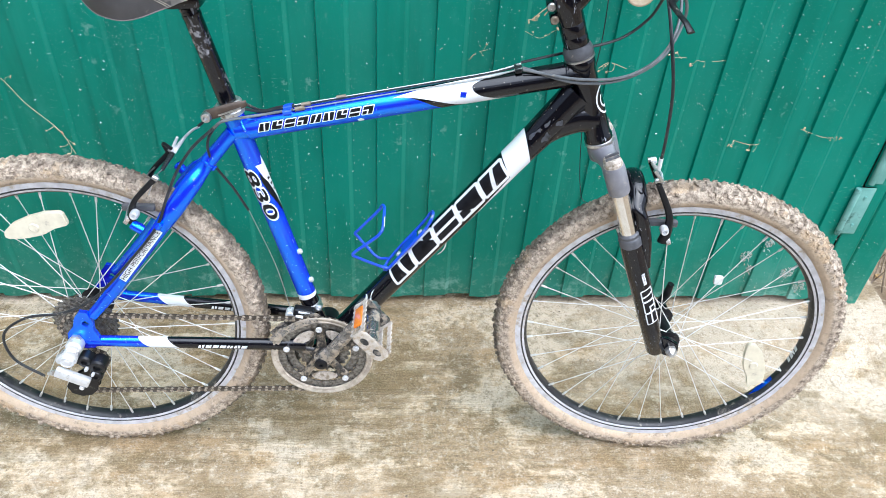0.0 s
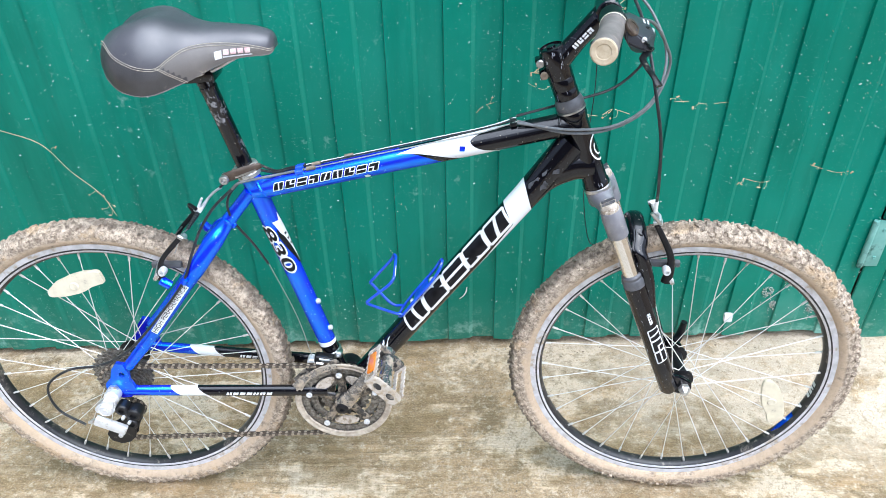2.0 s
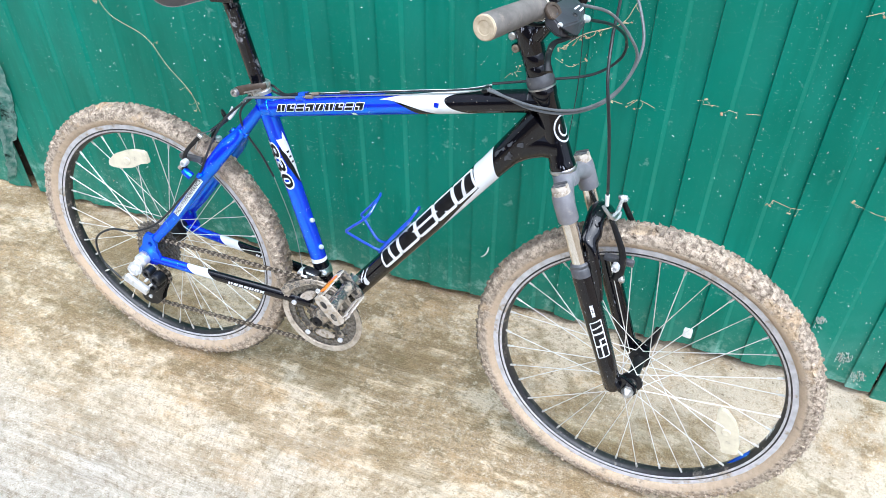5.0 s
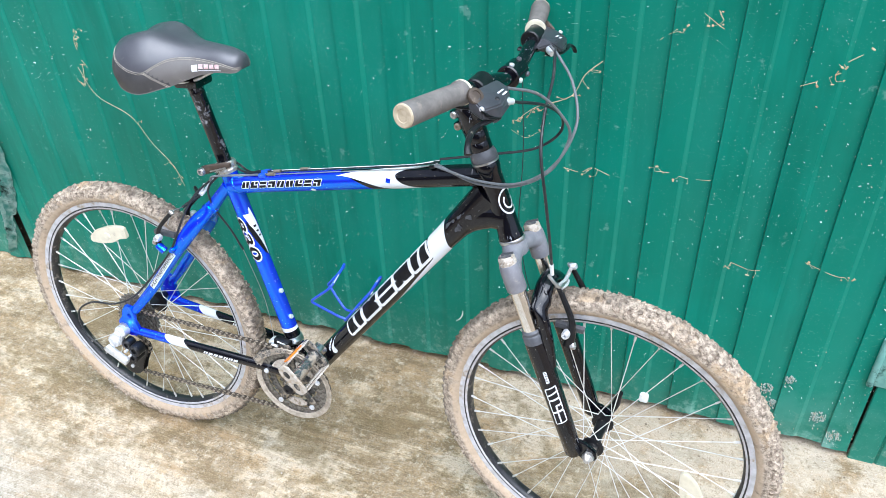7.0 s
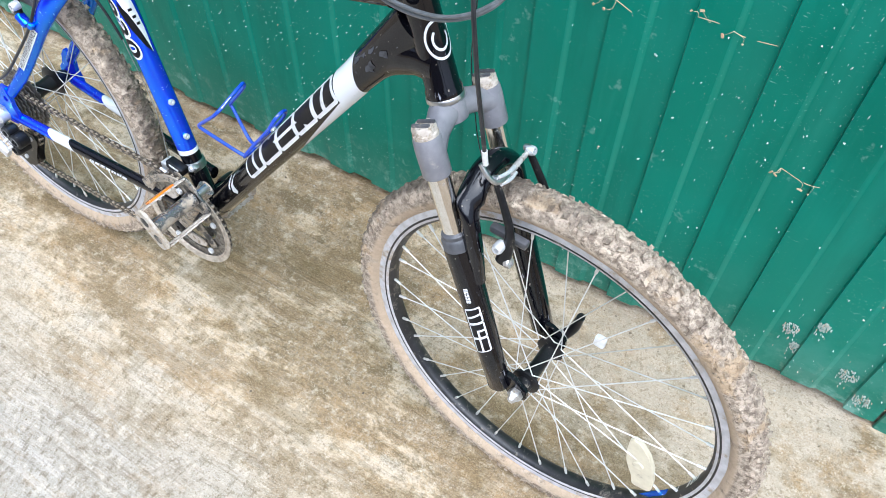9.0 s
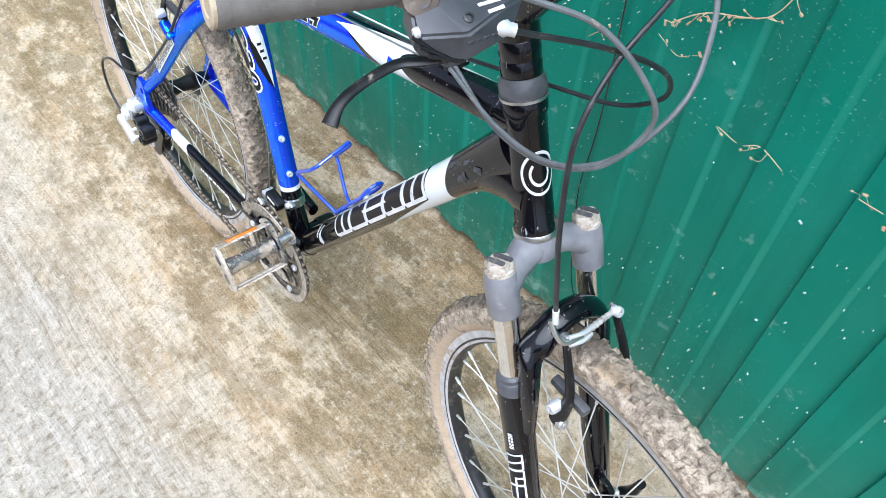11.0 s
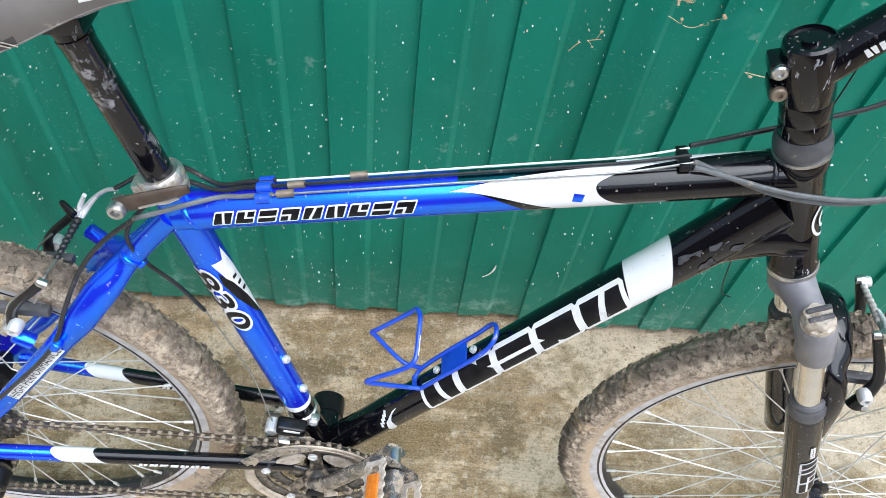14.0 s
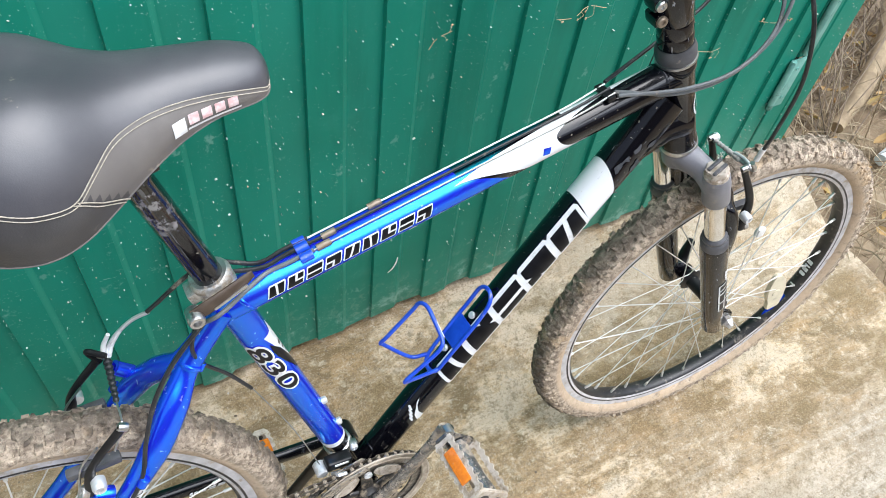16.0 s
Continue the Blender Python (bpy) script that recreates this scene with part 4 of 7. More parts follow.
decal("lettering_edge", polygons(block_backs(5, 0.058, 0.0275, 0.0054, 0.17)), M_DECAL_W, down_tube, DT_R, 0.0007, 0.340, 0.42, "white edge of large blocky lettering", shear=0.30)
decal("lettering", polygons(block_glyphs(5, 0.058, 0.0275, 0.17)), M_DECAL_K, down_tube, DT_R, 0.0012, 0.340, 0.42, "row of large black blocky marks", shear=0.30)
rng_scuff = random.Random(8)
for k in range(7):
    scuff = [(0.0065 * rng_scuff.uniform(0.4, 1.5) * math.cos(t), 0.0055 * rng_scuff.uniform(0.4, 1.5) * math.sin(t)) for t in (2 * math.pi * i / 9 for i in range(9))]
    decal("scuff", polygons([scuff]), M_SCUFF, down_tube, lambda s: dt_radius(s)[1], 0.0009, 0.572 + rng_scuff.uniform(-0.024, 0.024), 0.30 + rng_scuff.uniform(-0.45, 0.45), "grey scuffed paint")
decal("badge", polygons([[(0.020, 0.016), (0.012, 0.015), (0.000, 0.004), (-0.004, -0.010), (-0.013, -0.013), (-0.016, -0.006), (-0.008, 0.005)]] + [[(-0.020 + 0.005 * k, 0.002 + 0.004 * k), (-0.017 + 0.005 * k, 0.000 + 0.004 * k), (-0.013 + 0.005 * k, 0.007 + 0.004 * k), (-0.016 + 0.005 * k, 0.009 + 0.004 * k)] for k in range(4)]), M_DECAL_W, down_tube, DT_R, 0.0006, 0.132, 0.10, "white badge")

burst = [[(0.052, -0.006), (0.038, -0.001), (0.040, 0.011), (0.020, 0.006), (0.002, 0.004), (-0.060, -0.013), (-0.022, -0.015), (0.020, -0.012)]]
decal("burst_mark", polygons(burst), M_DECAL_W, seat_tube, ST_R, 0.0004, 0.344, -1.05, "white pointed flash")
decal("burst_core", polygons([[(0.026, 0.010), (0.010, 0.011), (-0.015, 0.006), (-0.048, -0.005), (-0.060, -0.013), (-0.022, -0.006), (0.006, 0.001)]] + [[(0.012 - 0.011 * k, -0.001 - 0.002 * k), (0.008 - 0.011 * k, -0.001 - 0.002 * k), (0.008 - 0.011 * k, -0.007 - 0.002 * k), (0.012 - 0.011 * k, -0.007 - 0.002 * k)] for k in range(3)]), M_DECAL_K, seat_tube, ST_R, 0.0008, 0.344, -1.05, "black core of the flash")
decal("number_edge", stretched(letters("830", 0.040, 0.0030), 1.64, 0.72), M_DECAL_W, seat_tube, ST_R, 0.0011, 0.331, 0.20, "white edge of the number", flip=-1, shear=0.18, tilt=0.12)
decal("number", stretched(letters("830", 0.040, 0.0006), 1.64, 0.72), M_DECAL_K, seat_tube, ST_R, 0.0016, 0.331, 0.20, "black number 830", flip=-1, shear=0.18, tilt=0.12)

ring = bmesh.new()
for a0, a1, rr in ((0, 2 * math.pi, 0.019), (0.7, 5.2, 0.011)):
    n = 40
    inner = [ring.verts.new(((rr - 0.0026) * math.cos(a0 + (a1 - a0) * i / n) * 1.25, (rr - 0.0026) * math.sin(a0 + (a1 - a0) * i / n), 0)) for i in range(n + 1)]
    outer = [ring.verts.new((rr * math.cos(a0 + (a1 - a0) * i / n) * 1.25, rr * math.sin(a0 + (a1 - a0) * i / n), 0)) for i in range(n + 1)]
    for i in range(n):
        ring.faces.new((inner[i], inner[i + 1], outer[i + 1], outer[i]))
decal("head_badge", ring, M_DECAL_W, head_tube, 0.0203, 0.0006, 0.072, -1.25, "round white outline badge")

for stay_ob in [o for o in bike.children if o.name.startswith("chain_stay")]:
    decal("lettering", polygons(block_glyphs(7, 0.0125, 0.0062, 0.22)), M_DECAL_W, stay_ob, 0.0095, 0.0014, 0.232, 0.05, "small white blocky marks", shear=0.4)
near_stay = [o for o in bike.children if o.name.startswith("seat_stay")][0]
s0, s1 = Vector((-0.3810, -0.0645, 0.450)), Vector((-0.304, -0.0590, 0.552))
box_w = (s1 - s0).length
text_pose = along(s0, s1)


def flat_label(bm, lift):
    """Turns shapes in x and y to lie on the stay's outer side, x running up it."""
    for v in bm.verts:
        v.co = Vector((-v.co.y, -lift, v.co.x + box_w / 2))
    return bm


part("label_panel", flat_label(polygons([[(-0.062, -0.0062), (0.062, -0.0062), (0.062, 0.0062), (-0.062, 0.0062)]]), 0.0), M_DECAL_W, near_stay, "white label", text_pose, smooth=False)
part("label_words", flat_label(letters("HIGH PERFORMANCE", 0.0125, 0.0), 0.0005), M_DECAL_K, near_stay, "black words high performance", text_pose, smooth=False)


# ---- wheels ----
def tyre_mesh(seed):
    rng = random.Random(seed)
    bm = bmesh.new()
    rc, rt, n, k = 0.2990, 0.0222, 300, 22
    rows = []
    for i in range(n):
        a = 2 * math.pi * i / n
        row = []
        for j in range(k):
            b = math.pi * (-0.82 + 1.64 * j / (k - 1))
            r = rt * (1 + 0.03 * noise.noise((math.cos(a) * 9, math.sin(a) * 9, b * 2)) + 0.055 * noise.noise((math.cos(a) * 42, math.sin(a) * 42, b * 4)) * (1 if abs(b) < 1.5 else 0.2))
            rr = rc + r * math.cos(b)
            row.append(bm.verts.new((rr * math.cos(a), r * 1.02 * math.sin(b), rr * math.sin(a))))
        rows.append(row)
    grid_faces(bm, rows + [rows[0]], closed=False)
    count = 112
    rows_of_knobs = ((-0.24, 0.0105, 0.0095, 0.0042, 0.0, 0.55), (0.24, 0.0105, 0.0095, 0.0042, 0.5, -0.55), (-0.66, 0.0085, 0.0085, 0.0040, 0.5, -0.35), (0.66, 0.0085, 0.0085, 0.0040, 0.0, 0.35), (-1.04, 0.0092, 0.0088, 0.0048, 0.0, 0.15), (1.04, 0.0092, 0.0088, 0.0048, 0.5, -0.15), (-1.40, 0.0042, 0.0066, 0.0016, 0.5, 0.0), (1.40, 0.0042, 0.0066, 0.0016, 0.0, 0.0))
    for i in range(count):
        for b, w, l, hgt, sh, lean in rows_of_knobs:
            a = 2 * math.pi * (i + sh + rng.uniform(-0.13, 0.13)) / count
            if rng.random() < 0.05:
                continue
            caked = 0.5 + 0.5 * noise.noise((math.cos(a) * 5, math.sin(a) * 5, 3.3 + b))
            hh, ww, ll = hgt * rng.uniform(0.60, 1.20) * (1.05 - 0.55 * caked), w * 0.92 * rng.uniform(0.7, 1.25), l * 0.92 * rng.uniform(0.7, 1.3)
            jit = lambda: Vector((rng.uniform(-1, 1), rng.uniform(-1, 1), rng.uniform(-1, 1))) * 0.0016
            er, et = Vector((math.cos(a), 0, math.sin(a))), Vector((-math.sin(a), 0, math.cos(a)))
            ey = Vector((0, 1, 0))
            nrm = er * math.cos(b) + ey * math.sin(b)
            tan = -er * math.sin(b) + ey * math.cos(b)
            base = er * rc + nrm * (rt * 0.985)
            dl = (et + tan * (lean + rng.uniform(-0.18, 0.18))).normalized()
            quad = [(-1, -1), (1, -1), (1, 1), (-1, 1)]
            lo = [bm.verts.new(base + dl * (p * ll / 2) + tan * (q * ww / 2)) for p, q in quad]
            hi = [bm.verts.new(base + nrm * hh * rng.uniform(0.85, 1.1) + dl * (p * ll * 0.37) + tan * (q * ww * 0.38) + jit()) for p, q in quad]
            bm.faces.new(hi)
            for e in range(4):
                bm.faces.new((lo[e], lo[(e + 1) % 4], hi[(e + 1) % 4], hi[e]))
    me = bpy.data.meshes.new("tyre")
    bmesh.ops.recalc_face_normals(bm, faces=bm.faces)
    bm.to_mesh(me)
    bm.free()
    me.materials.append(M_TYRE)
    me.shade_smooth()
    me.set_sharp_from_angle(angle=radians(50))
    return me


Y_AXIS = pose(0, 0, 0, -90)       # turns z into y
rim_profile = [(0.2850, -0.0115), (0.2858, -0.0130), (0.2845, -0.0142), (0.2720, -0.0138), (0.2705, -0.0132), (0.2690, -0.0138), (0.2650, -0.0125), (0.2605, -0.0075), (0.2595, 0.0), (0.2605, 0.0075), (0.2650, 0.0125), (0.2690, 0.0138), (0.2705, 0.0132), (0.2720, 0.0138), (0.2845, 0.0142), (0.2858, 0.0130), (0.2850, 0.0115), (0.2780, 0.0100), (0.2780, -0.0100)]
rim_slots = [0, 0, 0, 1, 1, 0, 1, 1, 1, 1, 0, 1, 1, 0, 0, 0, 1, 1, 1]


def wheel(name, label, centre, hub_profile, flange, flange_y, dish, parent_pose, phase, turn):
    rim = part(name, lathe(rim_profile, 120, m=Y_AXIS, closed=True, mats=rim_slots), [M_RIM, M_RIM_K], bike, label, parent_pose @ Matrix.Translation(centre))
    link("tyre", TYRE, rim, "dried mud caked on a knobbly black tyre", pose(0, 0, 0, 0, turn, 0))
    hub = part("hub", lathe(hub_profile, 28, m=Y_AXIS), M_PLASTIC, rim, "black hub")
    p = []
    for side in (-1, 1):
        for i in range(18):
            lead = 1 if i % 2 else -1
            a = 2 * math.pi * (i + (0.25 if side > 0 else -0.25)) / 18 + phase
            ah = a + lead * radians(62)
            p.append((Vector((flange * math.cos(ah), side * flange_y + dish, flange * math.sin(ah))), Vector((0.2606 * math.cos(a), side * 0.003, 0.2606 * math.sin(a)))))
    shared = {}
    for h, e in p:
        key = round((e - h).length, 4)
        if key not in shared:
            bm = tube(key, 0.00092, 6, 1)
            lathe([(0.0019, key - 0.013), (0.0022, key - 0.012), (0.0022, key - 0.001), (0.0014, key)], 6, bm)
            ob = part("spoke", bm, M_SPOKE, rim, "", along(h, e))
            shared[key] = ob.data
        else:
            link("spoke", shared[key], rim, "", along(h, e))
    return rim


TYRE = tyre_mesh(2)
front_hub = [(0.0045, -0.060), (0.0085, -0.058), (0.0085, -0.048), (0.012, -0.047), (0.013, -0.038), (0.021, -0.036), (0.0215, -0.0325), (0.012, -0.030), (0.0105, 0.0), (0.012, 0.030), (0.0215, 0.0325), (0.021, 0.036), (0.013, 0.038), (0.012, 0.047), (0.0085, 0.048), (0.0085, 0.058), (0.0045, 0.060)]
rear_hub = [(0.0045, -0.074), (0.009, -0.072), (0.009, -0.062), (0.013, -0.060), (0.016, -0.022), (0.0295, -0.020), (0.0300, -0.0165), (0.016, -0.013), (0.013, 0.010), (0.016, 0.030), (0.0300, 0.0335), (0.0295, 0.037), (0.015, 0.040), (0.012, 0.058), (0.009, 0.062), (0.009, 0.072), (0.0045, 0.074)]
front_wheel = wheel("front_wheel", "front wheel with grey rim and muddy tyre", FRONT, front_hub, 0.0190, 0.0335, 0.0, STEER, 0.10, 0)
rear_wheel = wheel("rear_wheel", "rear wheel with grey rim and muddy tyre", REAR, rear_hub, 0.0265, 0.0270, 0.008, Matrix(), 0.03, 180)


def reflector(parent, x, z, w, h, turn, y, material, label):
    """A lens-shaped spoke reflector with a raised middle."""
    half = [(-0.50, -0.24), (-0.46, 0.00), (-0.27, 0.31), (-0.02, 0.45), (0.24, 0.50), (0.45, 0.44), (0.50, 0.34), (0.50, -0.16), (0.46, -0.26), (0.28, -0.22), (0.13, -0.42), (0.0, -0.48), (-0.15, -0.46), (-0.30, -0.43), (-0.45, -0.38)]
    out = [(w * u, h * v) for u, v in half]
    bm = plate(out, 0.009, 0.0018)
    ob = part("reflector", bm, material, parent, label, pose(x, y, z, 0, turn, 0))
    part("reflector_boss", lathe([(0.0085, -0.0030), (0.0085, 0.0008), (0.0070, 0.0020), (0.0030, 0.0014), (0.0010, 0.0014)], 20), material, ob, "", pose(0, -0.0045, -0.002, 90))
    return ob


reflector(rear_wheel, -0.050, 0.195, 0.116, 0.042, -14, -0.010, M_CREAM, "cream spoke reflector")
reflector(front_wheel, 0.186, -0.068, 0.112, 0.044, 78, -0.008, M_CREAM, "cream spoke reflector")
part("clip_reflector", box(0.016, 0.010, 0.018, 0.004), M_PEARL, front_wheel, "small white clip on the spokes", pose(0.071, 0.004, 0.120))
# printed marks on the front rim
for a0, a1 in ((-13.5, -12.0), (-11.3, -9.6), (-8.9, -8.1), (-7.4, -5.6), (-19.5, -18.9)):
    mark, row = bmesh.new(), []
    for i in range(5):
        a = radians(a0 + (a1 - a0) * i / 4)
        row.append([mark.verts.new((0.2590 * math.cos(a), y, 0.2590 * math.sin(a))) for y in (-0.0058, 0.0058)])
    for u, v in zip(row, row[1:]):
        mark.faces.new((u[0], u[1], v[1], v[0]))
    part("rim_mark", mark, M_DECAL_W, front_wheel, "small white mark inside the rim", smooth=False)
blue = bmesh.new()
row = []
for i in range(15):
    a = radians(-38 + 13 * i / 14)
    w = 0.0050 * min(1.0, i / 5)
    row.append([blue.verts.new((0.2593 * math.cos(a), y, 0.2593 * math.sin(a))) for y in (-w - 0.0004, w + 0.0004)])
for u, v in zip(row, row[1:]):
    blue.faces.new((u[0], u[1], v[1], v[0]))
part("rim_flash", blue, M_BLUE, front_wheel, "blue flash inside the rim", smooth=False)


# ---- fork ----
def leg_line(d, y):
    return on_axis(d, y, 0.012)


LEG = 0.059
crown = bmesh.new()
sweep([on_axis(-0.036, -LEG, 0.012), on_axis(-0.024, -0.036, 0.008), on_axis(-0.016, 0, 0.0), on_axis(-0.024, 0.036, 0.008), on_axis(-0.036, LEG, 0.012)], [0.018, 0.0155, 0.020, 0.0155, 0.018], 18, crown, side=tuple(AXIS))
lathe([(0.0205, -0.030), (0.0215, -0.028), (0.0215, -0.004), (0.0195, -0.001)], 28, crown, along(HT0, HT1))
for sgn in (-1, 1):
    lathe([(0.0164, -0.068), (0.0174, -0.066), (0.0176, -0.032), (0.0168, -0.020), (0.0158, -0.017)], 26, crown, along(leg_line(0, sgn * LEG), leg_line(0.1, sgn * LEG)))
fork = part("fork", crown, M_CROWN, bike, "scuffed grey suspension fork crown", STEER)
for sgn in (-1, 1):
    top = leg_line(0, sgn * LEG)
    leg_pose = along(top, leg_line(0.1, sgn * LEG))
    knob = lathe([(0.0152, -0.020), (0.0152, -0.013), (0.0146, -0.012), (0.0146, -0.006), (0.0130, -0.003), (0.0070, -0.0035), (0.0020, -0.0030)], 24)
    for k, v in enumerate(knob.verts):
        if v.co.z > -0.0125 and k % 24 % 4 in (0, 1):
            v.co.x, v.co.y = v.co.x * 0.88, v.co.y * 0.88
    fork_cap = part("fork_cap", knob, M_MUDDY, fork, "mud-caked notched top cap", leg_pose)
    for k in range(2):
        part("cap_rib", box(0.022, 0.0045, 0.004, 0.0012, m=pose(0.001, 0.005 - 0.010 * k, -0.0020, 0, 0, 12)), M_PLASTIC_G, fork_cap, "dark raised rib")
    part("stanchion", tube(0.125, 0.0138, 24, 4), M_CHROME, fork, "dirty steel stanchion", leg_pose @ pose(0, 0, -0.170))
    part("fork_seal", lathe([(0.0160, -0.176), (0.0188, -0.174), (0.0190, -0.158), (0.0168, -0.155), (0.0172, -0.150), (0.0148, -0.147)], 24), M_PLASTIC_G, fork, "dusty wiper seal", leg_pose)
    low = lathe([(0.0120, -0.425), (0.0165, -0.418), (0.0172, -0.36), (0.0186, -0.26), (0.0196, -0.18), (0.0190, -0.172)], 26)
    leg = part("lower_leg", low, M_BLACK, fork, "black fork lower leg", leg_pose)
    tip = plate([(0.555, 0.352), (0.575, 0.350), (0.598, 0.336), (0.600, 0.318), (0.588, 0.306), (0.572, 0.310), (0.552, 0.324)], 0.009, 0.002, m=Matrix.Translation((0, sgn * 0.0535, 0)))
    part("fork_tip", tip, M_BLACK, fork)
    nut = lathe([(0.0095, 0), (0.0110, 0.002), (0.0110, 0.009), (0.0070, 0.013), (0.0050, 0.018), (0.0030, 0.019)], 6 if sgn < 0 else 18, m=pose(FRONT.x, sgn * 0.057, FRONT.z, 90 * (1 if sgn < 0 else -1)))
    part("axle_nut", nut, M_ALLOY, fork)
    if sgn < 0:
        decal("lettering_edge", polygons(block_backs(3, 0.026, 0.0185, 0.0022, 0.16)), M_DECAL_W, leg, lambda s: 0.0183, 0.0010, -0.300, -0.38, "white blocky marks", shear=-0.2, flip=-1)
        decal("lettering", polygons(block_glyphs(3, 0.026, 0.0185, 0.16)), M_DECAL_K, leg, lambda s: 0.0183, 0.0014, -0.300, -0.38, "black blocky marks", shear=-0.2, flip=-1)
        decal("small_mark", polygons(block_glyphs(5, 0.005, 0.006, 0.2)), M_DECAL_W, leg, lambda s: 0.0193, 0.0010, -0.238, -0.38, flip=-1)
lever = sweep([(0.588, 0.070, 0.325), (0.597, 0.076, 0.342), (0.602, 0.077, 0.372)], [0.0090, 0.0080, 0.0062], 12, flat=1.2)
part("quick_release", lever, M_PLASTIC, fork, "black quick release lever")
# arch between the lower legs, over the tyre
arch = sweep([on_axis(-0.225, -0.053, 0.020), on_axis(-0.165, -0.053, 0.030), on_axis(-0.116, -0.047, 0.036), on_axis(-0.092, -0.025, 0.041), on_axis(-0.085, 0.0, 0.042), on_axis(-0.092, 0.025, 0.041), on_axis(-0.116, 0.047, 0.036), on_axis(-0.165, 0.053, 0.030), on_axis(-0.225, 0.053, 0.020)],
             [0.017, 0.0190, 0.0175, 0.0160, 0.0155, 0.0160, 0.0175, 0.0190, 0.017], 18, flat=0.66, side=(0, 0.3, 1))
part("brake_arch", arch, M_BLACK, fork, "glossy black fork arch")


# ---- rim brakes ----
def brake_arm(parent, boss, head, sgn, out, slim=1.0):
    """A brake arm from its boss to its head, with pad, spring bolt and link."""
    boss, head = Vector(boss), Vector(head)
    mid = boss.lerp(head, 0.45) + Vector(out)
    arm = part("brake_arm", sweep([boss, boss.lerp(head, 0.2) + Vector(out) * 0.7, mid, head], [0.0095 * slim, 0.0080 * slim, 0.0058 * slim, 0.0048], 14, flat=0.75), M_PLASTIC, parent, "worn dark brake arm")
    part("pivot_bolt", bolt(0.0075, 0.007), M_ALLOY, arm, "", along(boss, boss + Vector(out)) @ pose(0, 0, 0.006))
    inner = boss.lerp(head, 0.24) + Vector(out) * 0.25
    pad = box(0.052, 0.011, 0.011, 0.003, m=Matrix.Translation(inner + Vector((0, -sgn * 0.014, 0))))
    part("brake_pad", pad, M_PLASTIC_G, arm, "grey worn brake pad")
    part("pad_nut", bolt(0.0072, 0.014), M_SILVER, arm, "silver pad nut", along(inner, inner + Vector((0, sgn, 0))) @ pose(0, 0, 0.002))
    part("head_bolt", bolt(0.0044, 0.009), M_STEEL, arm, "", along(head, head + Vector(out)) @ pose(0, 0, -0.004))
    return arm


fwd = Vector((AXIS.z, 0, -AXIS.x))
for sgn in (-1, 1):
    brake_arm(fork, on_axis(-0.194, sgn * 0.045, 0.062), on_axis(-0.080, sgn * 0.034, 0.074), sgn, fwd * 0.014)
part("noodle", sweep([on_axis(-0.050, -0.050, 0.072), on_axis(-0.066, -0.049, 0.077), on_axis(-0.078, -0.043, 0.080), on_axis(-0.082, -0.030, 0.081), on_axis(-0.083, -0.018, 0.080)], 0.0030, 10), M_STEEL, fork, "silver brake noodle")
for d in (-0.0048, 0.0048):
    part("noodle_link", sweep([on_axis(-0.080 + d, -0.036, 0.081), on_axis(-0.083 + d, -0.020, 0.083), on_axis(-0.084 + d * 0.8, -0.006, 0.081)], 0.0024, 10), M_SILVER, fork, "silver bar of the brake link")
front_boot = [on_axis(-0.083, -0.018, 0.080).lerp(on_axis(-0.083, 0.030, 0.076), k / 16) for k in range(17)]
part("noodle_boot", sweep(front_boot, [(0.0043 if k % 2 else 0.0034) - 0.00006 * k for k in range(17)], 12, steps=3), M_BOOT, fork, "ribbed pale boot")
part("link_bolt", bolt(0.0062, 0.010), M_SILVER, fork, "silver cable bolt", along(on_axis(-0.083, 0.033, 0.074), on_axis(-0.083, 0.033, 0.2)))

back = Vector((-0.80, 0, 0.60))
for sgn in (-1, 1):
    brake_arm(bike, (-0.350, sgn * 0.048, 0.556), (-0.301, sgn * 0.046, 0.640), sgn, back * 0.012, 0.72)
    part("return_spring", sweep([(-0.362, sgn * 0.046, 0.560), (-0.350, sgn * 0.038, 0.590), (-0.330, sgn * 0.038, 0.612)], 0.0012, 6), M_STEEL, bike, "thin steel return spring")
part("rear_noodle", sweep([(-0.246, 0.034, 0.692), (-0.262, 0.043, 0.679), (-0.280, 0.049, 0.660), (-0.292, 0.048, 0.646), (-0.297, 0.040, 0.639)], 0.0022, 10), M_SILVER, bike, "silver rear brake noodle")
boot_line = [Vector((-0.297, 0.038, 0.639)).lerp(Vector((-0.300, -0.014, 0.637)), k / 16) for k in range(17)]
part("rear_noodle_boot", sweep(boot_line, [(0.0048 if k % 2 else 0.0036) - 0.0001 * k for k in range(17)], 12, steps=3), M_HOUSING, bike, "black ribbed boot")
for d in (-0.0042, 0.0042):
    part("noodle_sleeve", sweep([(-0.282 + d * 1.4, 0.048, 0.664), (-0.292 + d, 0.049, 0.648), (-0.297 + d * 0.5, 0.042, 0.638)], [0.0022, 0.0027, 0.0026], 10), M_PEARL, bike, "white prong of the forked sleeve")
part("rear_brake_wire", sweep([(-0.300, -0.014, 0.637), (-0.301, -0.044, 0.641), (-0.316, -0.048, 0.610)], 0.0011, 6), M_WIRE, bike)
link_loop = sweep([(-0.304, 0.043, 0.634), (-0.312, 0.046, 0.652), (-0.296, 0.034, 0.650)], 0.0032, 8)
part("brake_link", link_loop, M_PLASTIC, bike, "black bow of the rear brake")

